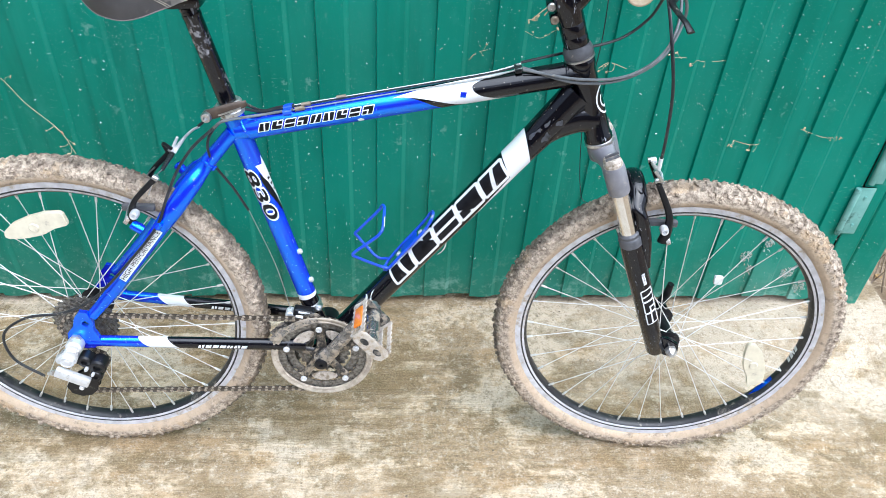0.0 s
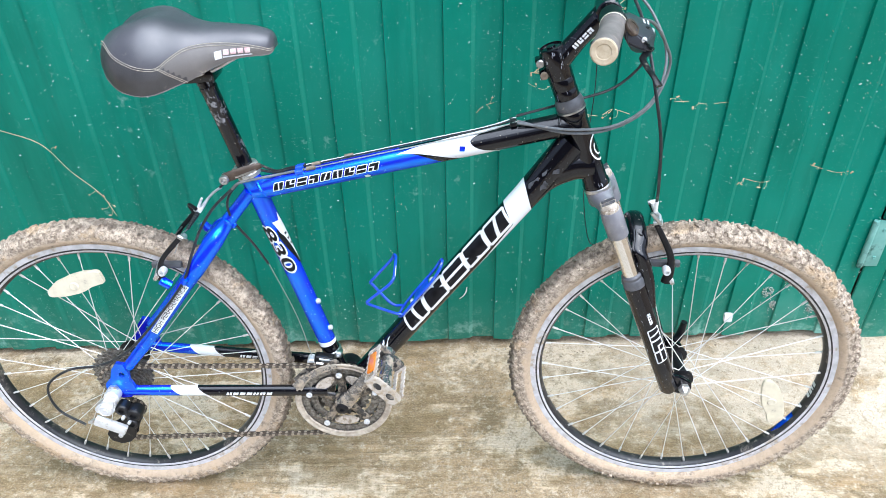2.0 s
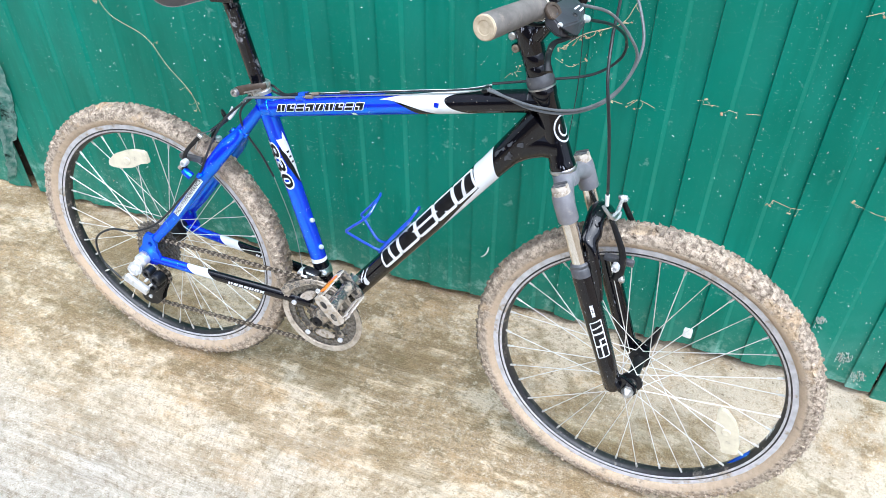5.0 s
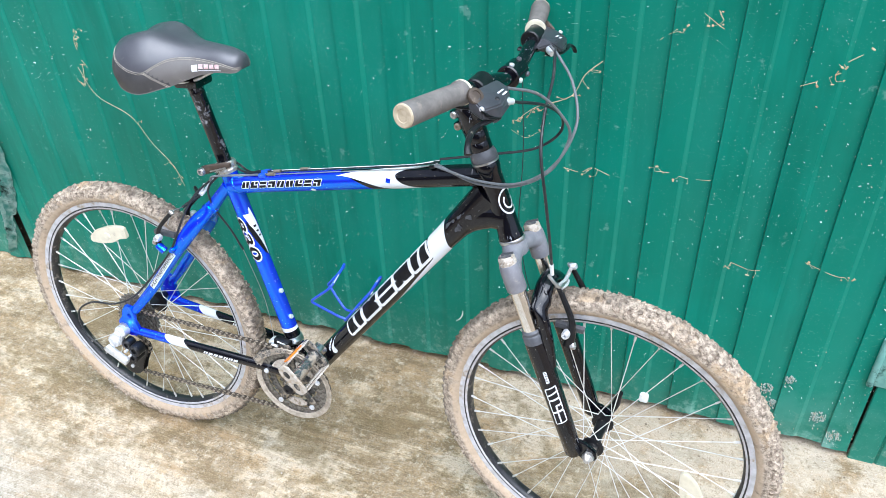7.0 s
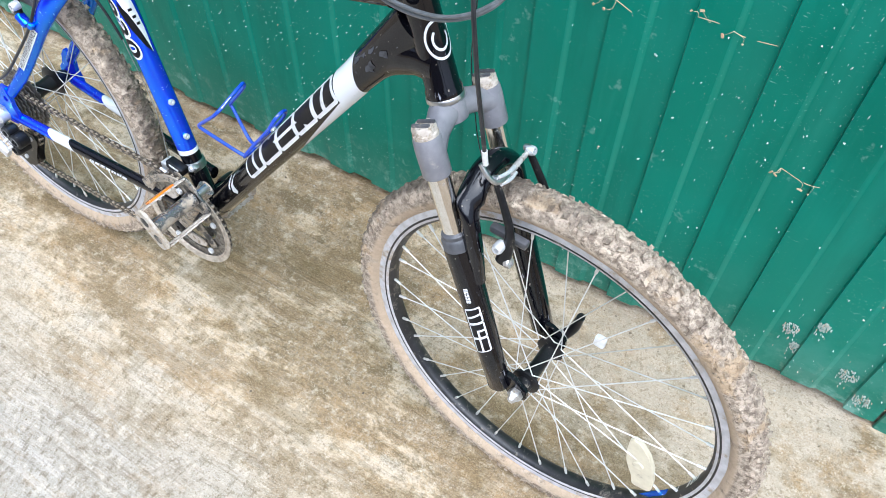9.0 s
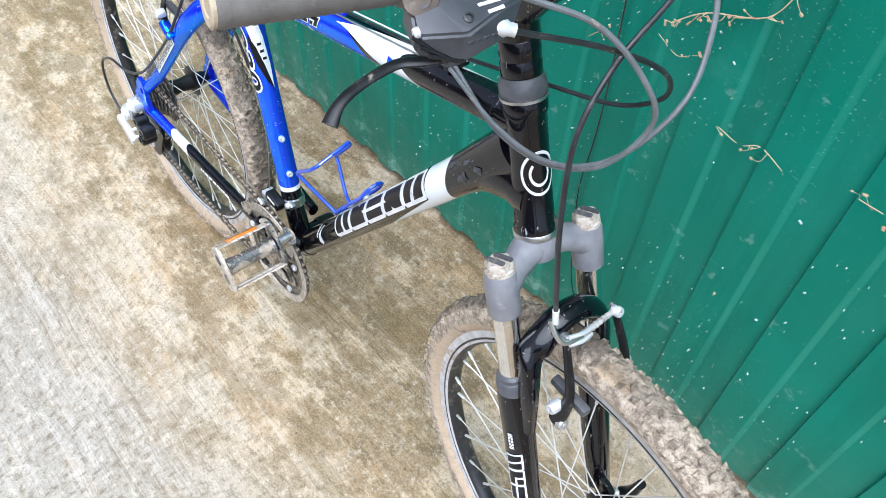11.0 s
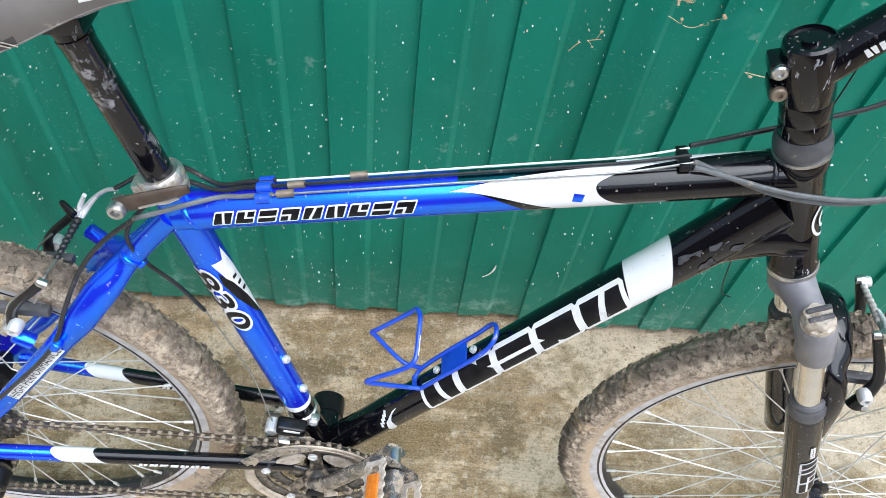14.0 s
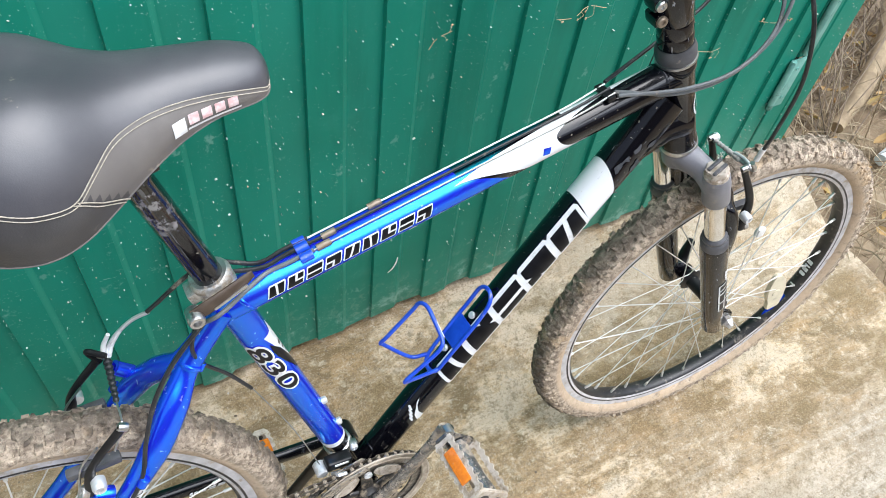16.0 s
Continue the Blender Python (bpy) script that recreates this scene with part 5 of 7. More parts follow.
# ---- headset, stem, handlebar ----
head_pose = along(HT0, HT1)
part("headset", lathe([(0.0205, 0.146), (0.0218, 0.147), (0.0226, 0.150), (0.0228, 0.157), (0.0212, 0.162), (0.0200, 0.166)], 32), M_PLASTIC_G, bike, "dusty dark grey headset cup", head_pose)
part("lower_headset", lathe([(0.0225, -0.004), (0.0232, -0.003), (0.0232, 0.002), (0.0225, 0.003)], 32), M_STEEL, bike, "", head_pose)
part("headset_ring", lathe([(0.0215, 0.1435), (0.0232, 0.144), (0.0232, 0.1468), (0.0215, 0.1472)], 32), M_STEEL, bike, "thin bright ring", head_pose)
part("spacer", lathe([(0.0190, 0.166), (0.0195, 0.167), (0.0195, 0.180), (0.0190, 0.181), (0.0190, 0.182), (0.0195, 0.183), (0.0195, 0.199), (0.0190, 0.200)], 30), M_BLACK, bike, "black spacers", head_pose)
CLAMP = Vector((0.384, 0, 1.002))
stem_bm = lathe([(0.0195, 0.200), (0.0202, 0.201), (0.0202, 0.246), (0.0190, 0.250), (0.0165, 0.2515), (0.0160, 0.249), (0.0070, 0.249), (0.0065, 0.252), (0.0010, 0.252)], 32, m=head_pose)
stem_foot = HT0 + AXIS * 0.226
sweep([stem_foot + Vector((0.008, 0, 0.004)), stem_foot.lerp(CLAMP, 0.5), CLAMP], [0.0165, 0.0150, 0.0170], 22, stem_bm)
lathe([(0.0165, -0.022), (0.0185, -0.020), (0.0185, 0.020), (0.0165, 0.022)], 24, stem_bm, Matrix.Translation(CLAMP) @ pose(0, 0, 0, 90))
for d in (0.010, -0.010):
    box(0.016, 0.020, 0.014, 0.003, stem_bm, Matrix.Translation(HT0 + AXIS * (0.224 + d) - fwd * 0.021) @ pose(0, 0, 0, 0, -20, 0))
stem = part("stem", stem_bm, M_BLACK, bike, "glossy black handlebar stem", STEER)
for d in (0.010, -0.010):
    part("stem_bolt", bolt(0.0062, 0.005), M_STEEL if d > 0 else M_CLAMP, stem, "silver bolt" if d > 0 else "rusty bolt", along(HT0 + AXIS * (0.224 + d) - fwd * 0.022 + Vector((0, -0.009, 0)), HT0 + AXIS * (0.224 + d) - fwd * 0.022 + Vector((0, -0.1, 0))))
for ang in (78, -8):
    for yy in (-0.015, 0.015):
        d = Vector((math.cos(radians(ang)), 0, math.sin(radians(ang))))
        part("face_bolt", bolt(0.0040, 0.004), M_SILVER if yy < 0 else M_PLASTIC_G, stem, "pale faceplate bolt", along(CLAMP + d * 0.0175 + Vector((0, yy, 0)), CLAMP + d * 0.1 + Vector((0, yy, 0))))
marks = polygons(block_glyphs(4, 0.010, 0.0075, 0.2))
for v in marks.verts:
    v.co = Vector((-v.co.y, -0.0164, v.co.x))
part("stem_mark", marks, M_DECAL_W, stem, "white blocky marks", along(stem_foot.lerp(CLAMP, 0.52), CLAMP), smooth=False)


BAR = spline([(0.332, -0.288, 1.029), (0.350, -0.220, 1.026), (0.364, -0.160, 1.022), (0.376, -0.090, 1.014), (0.383, -0.032, 1.003), (0.384, 0.0, 1.002), (0.384, 0.032, 1.004), (0.381, 0.090, 1.015), (0.372, 0.150, 1.027), (0.361, 0.210, 1.037), (0.350, 0.258, 1.045)], 12)


def bar_point(y):
    """The handlebar's middle line at y: level at the clamp, then slightly up and swept back."""
    for p, q in zip(BAR, BAR[1:]):
        if p.y <= y <= q.y:
            return p.lerp(q, (y - p.y) / (q.y - p.y))
    return BAR[0] if y < 0 else BAR[-1]


bar = part("handlebar", sweep(BAR[::3], 0.0111, 18, steps=2), M_BLACK, bike, "black flat handlebar")
for sgn in (-1, 1):
    ends = (-0.178, -0.283) if sgn < 0 else (0.160, 0.230)
    a, b = bar_point(ends[0]), bar_point(ends[1])
    L = (b - a).length
    prof = [(0.0145, -0.012), (0.0172, -0.010), (0.0172, -0.004), (0.0150, -0.002)]
    for i in range(40):
        s = L * i / 40
        prof.append((0.0146 + 0.0006 * (i % 2) + 0.0012 * (s / L), s))
    prof += [(0.0163, L - 0.004), (0.0166, L + 0.001), (0.0155, L + 0.004)]
    grip = part("grip", lathe(prof, 28), M_GRIP, bar, "worn grey rubber grip", along(a, b))
    part("grip_end", lathe([(0.0155, L + 0.0035), (0.0158, L + 0.006), (0.0142, L + 0.0072), (0.0092, L + 0.0070), (0.0082, L + 0.0061), (0.0030, L + 0.0063), (0.0010, L + 0.0058)], 28), M_GRIP_END, grip, "muddy beige grip end")
    part("grip_flange", lathe([(0.0150, -0.014), (0.0176, -0.013), (0.0176, -0.009), (0.0150, -0.008)], 28), M_CREAM, grip, "pale grip collar")
    # brake and shift unit on the bar, inboard of the grip
    u = bar_point(sgn * 0.122)
    body = bmesh.new()
    lathe([(0.0140, -0.020), (0.0160, -0.018), (0.0160, 0.018), (0.0140, 0.020)], 22, body, Matrix.Translation(u) @ pose(0, 0, 0, 90))
    unit = part("shift_unit", body, M_PLASTIC, bar, "black brake and shift lever clamp")

    def at(dx, dy, dz):
        """A point beside the bar, dy towards the grip."""
        return u + Vector((dx, sgn * dy, dz))

    hull = bmesh.new()
    for p in ((0.004, 0.056, 0.009), (0.014, 0.050, 0.008), (0.020, -0.018, 0.007), (0.038, -0.016, -0.002), (0.044, 0.008, 0.001), (0.047, 0.040, -0.006), (0.046, 0.050, -0.030), (0.050, 0.004, -0.018), (0.030, 0.068, -0.008), (0.030, 0.068, -0.020), (0.008, 0.062, -0.012), (0.010, -0.026, -0.012), (0.032, -0.004, -0.022), (0.020, 0.048, -0.028)):
        hull.verts.new(at(*p))
    bmesh.ops.convex_hull(hull, input=hull.verts[:])
    bmesh.ops.bevel(hull, geom=hull.edges[:], offset=0.0018, segments=2, affect="EDGES")
    skin = BVHTree.FromBMesh(hull)
    part("unit_housing", hull, M_SHELL, unit, "dusty black faceted housing")

    def on_skin(dx, dy, dz, side=(0, 1, 0)):
        """A pose on the housing's surface, z outwards."""
        hit, normal = skin.find_nearest(at(dx, dy, dz))[:2]
        return along(hit, hit + normal, side)

    part("clamp_disc", lathe([(0.0115, -0.004), (0.0125, 0.0), (0.0115, 0.002), (0.0070, 0.0025), (0.0066, 0.0012), (0.0020, 0.0012)], 22), M_LEVER, unit, "brown round cover disc", along(at(0.015, 0.054, 0.006), at(0.035, 0.065, 0.026)))
    for k in range(2):
        part("unit_mark", box(0.0024, 0.018 - 0.006 * k, 0.0010, 0.0003), M_DECAL_W, unit, "white printed bar", on_skin(0.041 + 0.006 * k, 0.016, 0.016 - 0.006 * k, (0.1, 1, 0)))
    part("unit_port", lathe([(0.0034, -0.002), (0.0036, 0.001), (0.0022, 0.0012), (0.0018, -0.001)], 14), M_RIM_K, unit, "dark screw hole", on_skin(0.044, 0.036, 0.010))
    part("unit_screw", bolt(0.0036, 0.004), M_SILVER, unit, "pale screw", on_skin(0.030, 0.075, 0.002))
    seam = on_skin(0.052, 0.026, -0.012)
    for k in range(4):
        part("unit_print", box(0.0018, 0.0042, 0.0008, 0.0002), M_SCUFF, unit, "grey printed dash", seam @ pose(0.0, -0.012 + 0.0062 * k, 0.0002))
    for k in range(3):
        d = 0.005 * k
        part("unit_rib", sweep([at(0.029 + d, 0.070 - d * 0.6, -0.008 - d), at(0.044 + d * 0.3, 0.052 - d, -0.023 - d * 0.2)], 0.0016, 8), M_PLASTIC, unit, "black moulded rib")
    part("lever_bracket", box(0.020, 0.024, 0.011, 0.003, m=Matrix.Translation(at(0.036, 0.054, -0.025)) @ pose(0, 0, sgn * 18, 0, 16, 0)), M_PLASTIC, unit, "black lever bracket")
    thumb = sweep([at(0.010, 0.004, -0.020), at(-0.010, 0.014, -0.028), at(-0.028, 0.018, -0.026)], [0.006, 0.005, 0.007], 12, flat=0.5, side=(0, 0, 1))
    part("thumb_lever", thumb, M_PLASTIC, unit, "black thumb lever")
    blade = sweep([at(0.042, 0.038, -0.025), at(0.033, 0.064, -0.025), at(0.026, 0.080, -0.026), at(0.027, 0.106, -0.029), at(0.031, 0.125, -0.033), at(0.036, 0.136, -0.041)], [0.0058, 0.0052, 0.0046, 0.0041, 0.0041, 0.0054], 14, flat=0.5, side=(0, 0, 1))
    if sgn > 0:
        blade.free()
        blade = sweep([at(0.030, -0.010, -0.020), at(0.042, 0.018, -0.025), at(0.044, 0.053, -0.028), at(0.042, 0.083, -0.030), at(0.046, 0.100, -0.038), at(0.048, 0.108, -0.048)], [0.0075, 0.0056, 0.0046, 0.0040, 0.0040, 0.0044], 14, flat=0.62, side=(0, 0, 1))
    part("brake_lever", blade, M_PLASTIC, bar, "worn black brake lever")
    out = Vector((0.047, -0.008, -0.011)) if sgn < 0 else Vector((0.038, -0.026, -0.010))
    barrel = lathe([(0.0055, 0), (0.0060, 0.002), (0.0060, 0.010), (0.0048, 0.012), (0.0046, 0.017)], 12, m=along(u + out - Vector((0.006, -sgn * 0.008, 0)), u + out + Vector((0.034, -sgn * 0.044, -0.012))))
    part("barrel_adjuster", barrel, M_SILVER, unit, "silver barrel adjuster")


# ---- cables ----
def cable(name, points, r, material, label):
    return part(name, sweep(points, r, 8, steps=10), material, bike, label)


cable("gear_cable", [(0.415, 0.088, 1.022), (0.438, 0.070, 1.008), (0.466, 0.050, 0.976), (0.484, 0.016, 0.926), (0.464, -0.022, 0.872), (0.413, -0.034, 0.835), (0.343, -0.030, 0.824), (0.258, -0.014, 0.829)], 0.0023, M_HOUSING_G, "grey gear cable loop")
cable("brake_cable", [(0.408, -0.108, 1.016), (0.440, -0.062, 0.996), (0.468, -0.030, 0.958), (0.482, -0.016, 0.918), (0.458, -0.028, 0.862), (0.404, -0.032, 0.827), (0.336, -0.026, 0.817), (0.258, -0.008, 0.830)], 0.0023, M_HOUSING_G, "grey brake cable loop")
cable("gear_cable", [(0.422, -0.126, 1.004), (0.446, -0.045, 0.974), (0.458, 0.022, 0.934), (0.450, 0.049, 0.893), (0.411, 0.047, 0.861), (0.344, 0.032, 0.846), (0.258, 0.010, 0.831)], 0.0023, M_HOUSING, "dark gear cable loop")
cable("brake_cable", [(0.424, 0.086, 1.020), (0.438, 0.030, 0.990), (0.444, -0.030, 0.955), (0.452, -0.066, 0.905), (0.468, -0.076, 0.830), (0.478, -0.066, 0.750), (0.482, -0.056, 0.700)], 0.0025, M_HOUSING, "black front brake cable")
part("cable_end", tube(0.022, 0.0034, 10, 1), M_PEARL, bike, "white cable end", along((0.4825, -0.0545, 0.692), (0.478, -0.066, 0.750)))


def on_top(f, y, lift):
    """A point on top of the top tube, f along it."""
    up = Vector((-0.2165, 0, 0.976))
    r = TT_R + lift
    return TT0.lerp(TT1, f) + up * math.sqrt(max(r * r - y * y, 1e-6)) + Vector((0, y, 0))


for y, front_mat, front_r, mat_c, end in ((-0.009, M_WIRE, 0.0011, M_HOUSING_G, (-0.205, -0.028, 0.722)), (0.0, M_HOUSING, 0.0016, M_HOUSING, (-0.178, 0.012, 0.742)), (0.009, M_PEARL, 0.0010, M_HOUSING, (-0.247, 0.034, 0.693))):
    part("top_tube_wire", sweep([Vector((0.258, y, 0.8295))] + [on_top(f, y, 0.0025) for f in (0.74, 0.6, 0.45, 0.3, 0.17)], front_r, 8), front_mat, bike, "cable along the top tube")
    pts = [on_top(f, y, 0.0030) for f in (0.18, 0.13, 0.08)] + [Vector((-0.186, y * 1.6 - 0.022 if y < 0 else y * 1.2 + 0.012, 0.738 if y < 0 else 0.742)), Vector(end)]
    part("top_tube_cable", sweep(pts, 0.0023, 8), mat_c, bike, "dark cable housing")
cable("rear_gear_cable", [(-0.205, -0.028, 0.722), (-0.240, -0.034, 0.690), (-0.268, -0.040, 0.650), (-0.288, -0.050, 0.606), (-0.306, -0.062, 0.562), (-0.350, -0.068, 0.505), (-0.424, -0.074, 0.424), (-0.482, -0.082, 0.392), (-0.545, -0.086, 0.382), (-0.592, -0.088, 0.345), (-0.588, -0.090, 0.290), (-0.545, -0.090, 0.250)], 0.0024, M_HOUSING, "dark cable loop to the rear derailleur")
cable("front_gear_cable", [(-0.178, 0.0, 0.742), (-0.215, -0.022, 0.705), (-0.218, -0.018, 0.660), (-0.192, -0.008, 0.605), (-0.172, -0.004, 0.560)], 0.0022, M_HOUSING, "dark cable down the seat tube")
part("front_gear_wire", sweep([(-0.173, -0.004, 0.565), (-0.135, -0.006, 0.450), (-0.112, -0.022, 0.365)], 0.0008, 6), M_WIRE, bike)
part("cable_clip", box(0.010, 0.027, 0.006, 0.0016, m=Matrix.Translation(on_top(0.824, 0, 0.003)) @ pose(0, 0, 0, 0, -12.5, 0)), M_PLASTIC, bike, "black cable clip")
for y in (-0.0105, 0.0, 0.0105):
    p, q = on_top(0.150, y, 0.0016), on_top(0.176, y, 0.0016)
    part("cable_guide", lathe([(0.0030, 0), (0.0050, 0.0006), (0.0050, (q - p).length - 0.0006), (0.0030, (q - p).length)], 14, m=along(p, q)), M_CAGE, bike, "small blue cable guide")
for f, y in ((0.203, 0.0), (0.186, -0.0085), (0.304, 0.009)):
    part("cable_sleeve", tube(0.015, 0.0036, 10, 1), M_CLAMP, bike, "dirty tan cable sleeve", along(on_top(f, y, 0.0025), on_top(f + 0.1, y, 0.0025)))
for s in (0.203, 0.140):
    p = BB.lerp(ST_TOP, s / 0.481)
    part("frame_bolt", bolt(0.0050, 0.006), M_SILVER, bike, "pale bottle boss bolt", along(p + Vector((0.0155, -0.004, 0.004)), p + Vector((0.1, -0.02, 0.033))))

# ---- seat post, clamp, saddle ----
ST_DIR = (ST_TOP - BB).normalized()
post_pose = along(ST_TOP, ST_TOP + ST_DIR)
part("seat_post", lathe([(0.0138, -0.010), (0.0140, 0.146), (0.0147, 0.147), (0.0147, 0.151), (0.0139, 0.152), (0.0139, 0.156), (0.0148, 0.157), (0.0148, 0.161), (0.0140, 0.162), (0.0144, 0.164), (0.0144, 0.174), (0.0128, 0.178)], 28), M_POST, bike, "scratched black seat post", post_pose)
clamp_bm = lathe([(0.0165, -0.010), (0.0200, -0.009), (0.0204, -0.003), (0.0190, -0.001), (0.0190, 0.001), (0.0205, 0.003), (0.0212, 0.008), (0.0200, 0.011), (0.0180, 0.013), (0.0142, 0.012)], 32)
box(0.012, 0.020, 0.014, 0.003, clamp_bm, pose(-0.021, 0, 0.000))
clamp = part("seat_clamp", clamp_bm, M_ALLOY, bike, "dirty steel seat clamp collar", post_pose)
L0, L1 = Vector((-0.212, -0.036, 0.745)), Vector((-0.152, -0.027, 0.764))
lever_m = along(L0, L1)
lever_len = (L1 - L0).length
part("clamp_lever", sweep([lever_m @ Vector((0, 0, lever_len * k / 5)) + Vector((0, -0.0025 * math.sin(math.pi * k / 5), 0.0015 * math.sin(math.pi * k / 5))) for k in range(6)], [0.0080, 0.0086, 0.0082, 0.0074, 0.0066, 0.0048], 14, flat=0.42), M_LEVER, bike, "dark brown quick release lever")
part("lever_edge", box(0.0030, 0.0026, 0.036, 0.0008, m=lever_m @ pose(0.003, -0.0050, 0.036)), M_STEEL, bike, "bare metal edge of the lever")
part("clamp_nut", lathe([(0.0050, -0.008), (0.0076, -0.008), (0.0080, 0.006), (0.0066, 0.009), (0.0040, 0.009), (0.0036, 0.004)], 24, m=pose(-0.211, -0.037, 0.745, 90)), M_STEEL, bike, "round silver lever pivot")

stations = [  # x, half width, skirt, crown of the top, seam
    (-0.364, 0.028, 0.944, 0.968, 0.962), (-0.357, 0.054, 0.926, 0.979, 0.970), (-0.343, 0.074, 0.916, 0.992, 0.971), (-0.325, 0.087, 0.907, 1.004, 0.960), (-0.302, 0.092, 0.902, 1.011, 0.950), (-0.284, 0.091, 0.902, 1.013, 0.945),
    (-0.266, 0.086, 0.906, 1.009, 0.944), (-0.250, 0.077, 0.911, 1.001, 0.954), (-0.232, 0.064, 0.916, 0.992, 0.963), (-0.210, 0.052, 0.925, 0.986, 0.966), (-0.185, 0.042, 0.935, 0.984, 0.966), (-0.160, 0.036, 0.942, 0.982, 0.964),
    (-0.140, 0.033, 0.944, 0.980, 0.961), (-0.124, 0.029, 0.944, 0.976, 0.957), (-0.114, 0.023, 0.945, 0.972, 0.953), (-0.109, 0.013, 0.949, 0.965, 0.954)]


def saddle_y(st, z):
    x, w, zb, zt, zs = st
    f = min(max((z - zb) / (zt - zb), 0), 1)
    return w * (1 - f ** 2.6) ** 0.5 * (0.90 + 0.10 * min(1, f * 4))


def refine(rows, n):
    """Smoothly fills in stations between the given ones."""
    v = [Vector(r[:3]) for r in rows], [Vector((r[3], r[4], 0)) for r in rows]
    a, b = spline(v[0], n), spline(v[1], n)
    return [(*p, q.x, q.y) for p, q in zip(a, b)]


fine_st = refine(stations, 3)


def on_saddle(x, z, lift):
    st = min(fine_st, key=lambda q: abs(q[0] - x))
    i = fine_st.index(st)
    other = fine_st[min(i + 1, len(fine_st) - 1)] if x > st[0] else fine_st[max(i - 1, 0)]
    f = 0 if other == st else (x - st[0]) / (other[0] - st[0])
    return Vector((x, -(saddle_y(st, z) * (1 - f) + saddle_y(other, z) * f) - lift, z))


sad = bmesh.new()
rings, seams = [], {-1: [], 1: []}
for st in fine_st:
    x, w, zb, zt, zs = st
    lows = [zb + (zs - zb) * i / 6 for i in range(6)]
    ups = [zs + (zt - zs) * (1 - (1 - i / 9) ** 2) for i in range(9)]
    half = lows + ups
    dip = 0.021 * math.exp(-((x + 0.335) / 0.075) ** 2)            # the channel between the two wings
    ring = [(-saddle_y(st, z), z) for z in half] + [(0.0, zt)] + [(saddle_y(st, z), z) for z in reversed(half)]
    notch = 0.020 * math.exp(-((x + 0.364) / 0.016) ** 2)          # the tail is drawn in between the wings
    row = []
    for y, z in ring:
        f = max(0.0, 1 - abs(y) / max(0.62 * w, 1e-4))
        f = f * f * (3 - 2 * f)
        row.append(sad.verts.new((x + notch * max(0.0, 1 - abs(y) / 0.045), y, z - dip * f * min(1.0, max(0.0, (z - zs) / (zt - zs) * 1.5)))))
    rings.append(row)
    for sgn in (-1, 1):
        seams[sgn].append(Vector((x, sgn * (saddle_y(st, zs) + 0.0006), zs)))
n_ring = len(rings[0])
for k, (a, b) in enumerate(zip(rings, rings[1:])):
    x = fine_st[k][0]
    for i in range(n_ring - 1):
        low_band = i < 6 or i >= n_ring - 7
        up = i / 6 if i < 6 else (n_ring - 2 - i) / 6
        f = sad.faces.new((a[i], a[i + 1], b[i + 1], b[i]))
        f.material_index = (1 if x > -0.236 - 0.030 * up else 2) if low_band else 0
    f = sad.faces.new((a[0], b[0], b[-1], a[-1]))
    f.material_index = 2
cap(sad, rings[0], 2), cap(sad, rings[-1], 0)
saddle = part("saddle", sad, [M_SADDLE, M_SADDLE_G, M_SADDLE_K], bike, "padded dark grey vinyl saddle with grey side panels")
for sgn in (-1, 1):
    part("stitching", sweep([seams[sgn][i] for i in range(1, len(seams[sgn]) - 1)], 0.00045, 6, steps=2), M_THREAD, saddle, "beige stitched seam")
    off = [p + Vector((0, 0, -0.0030)) for p in seams[sgn][1:-1]]
    off = [Vector((p.x, sgn * (saddle_y(st, p.z) + 0.0006), p.z)) for p, st in zip(off, fine_st[1:-1])]
    part("stitching", sweep(off, 0.0004, 6, steps=2), M_THREAD, saddle, "beige stitched seam")
    for shift in (0.0, 0.0035):
        down = []
        for i in range(9):
            f = i / 8
            p = on_saddle(-0.268 + 0.032 * f ** 0.8 + shift, 0.9435 + (0.9145 - 0.9435) * f, 0.0006)
            down.append(Vector((p.x, -sgn * p.y, p.z)))
        part("stitching", sweep(down, 0.0005, 6, steps=2), M_THREAD, saddle, "beige stitched seam")
    rim_line = [Vector((st[0], sgn * (saddle_y(st, st[2]) - 0.0005), st[2])) for st in fine_st[1:-1]]
    part("saddle_rim", sweep(rim_line, 0.0010, 8, steps=2), M_SADDLE_G, saddle, "grey saddle edge")


def saddle_patch(name, x0, x1, za, zb, lift, material, label):
    bm = bmesh.new()
    rows = []
    for i in range(9):
        x = x0 + (x1 - x0) * i / 8
        lo, hi = za[0] + (za[1] - za[0]) * i / 8, zb[0] + (zb[1] - zb[0]) * i / 8
        rows.append([bm.verts.new(on_saddle(x, lo + (hi - lo) * j / 4, lift)) for j in range(5)])
    grid_faces(bm, rows, closed=False)
    return part(name, bm, material, saddle, label)


saddle_patch("saddle_mark", -0.191, -0.181, (0.9425, 0.9440), (0.9545, 0.9560), 0.0008, M_DECAL_W, "white printed mark")
for k in range(4):
    x = -0.1785 + 0.0102 * k
    saddle_patch("saddle_mark", x, x + 0.0078, (0.9490 + 0.0004 * k, 0.9494 + 0.0004 * k), (0.9568 + 0.0004 * k, 0.9572 + 0.0004 * k), 0.0008, M_DECAL_P, "faded pinkish white printed block")
saddle_patch("saddle_mark", -0.180, -0.138, (0.9448, 0.9470), (0.9470, 0.9488), 0.0008, M_DECAL_W, "white printed line")
rails = bmesh.new()
for sgn in (-1, 1):
    sweep([(-0.345, sgn * 0.030, 0.930), (-0.310, sgn * 0.022, 0.910), (-0.230, sgn * 0.022, 0.912), (-0.175, sgn * 0.018, 0.935), (-0.150, sgn * 0.012, 0.950)], 0.0036, 10, rails)
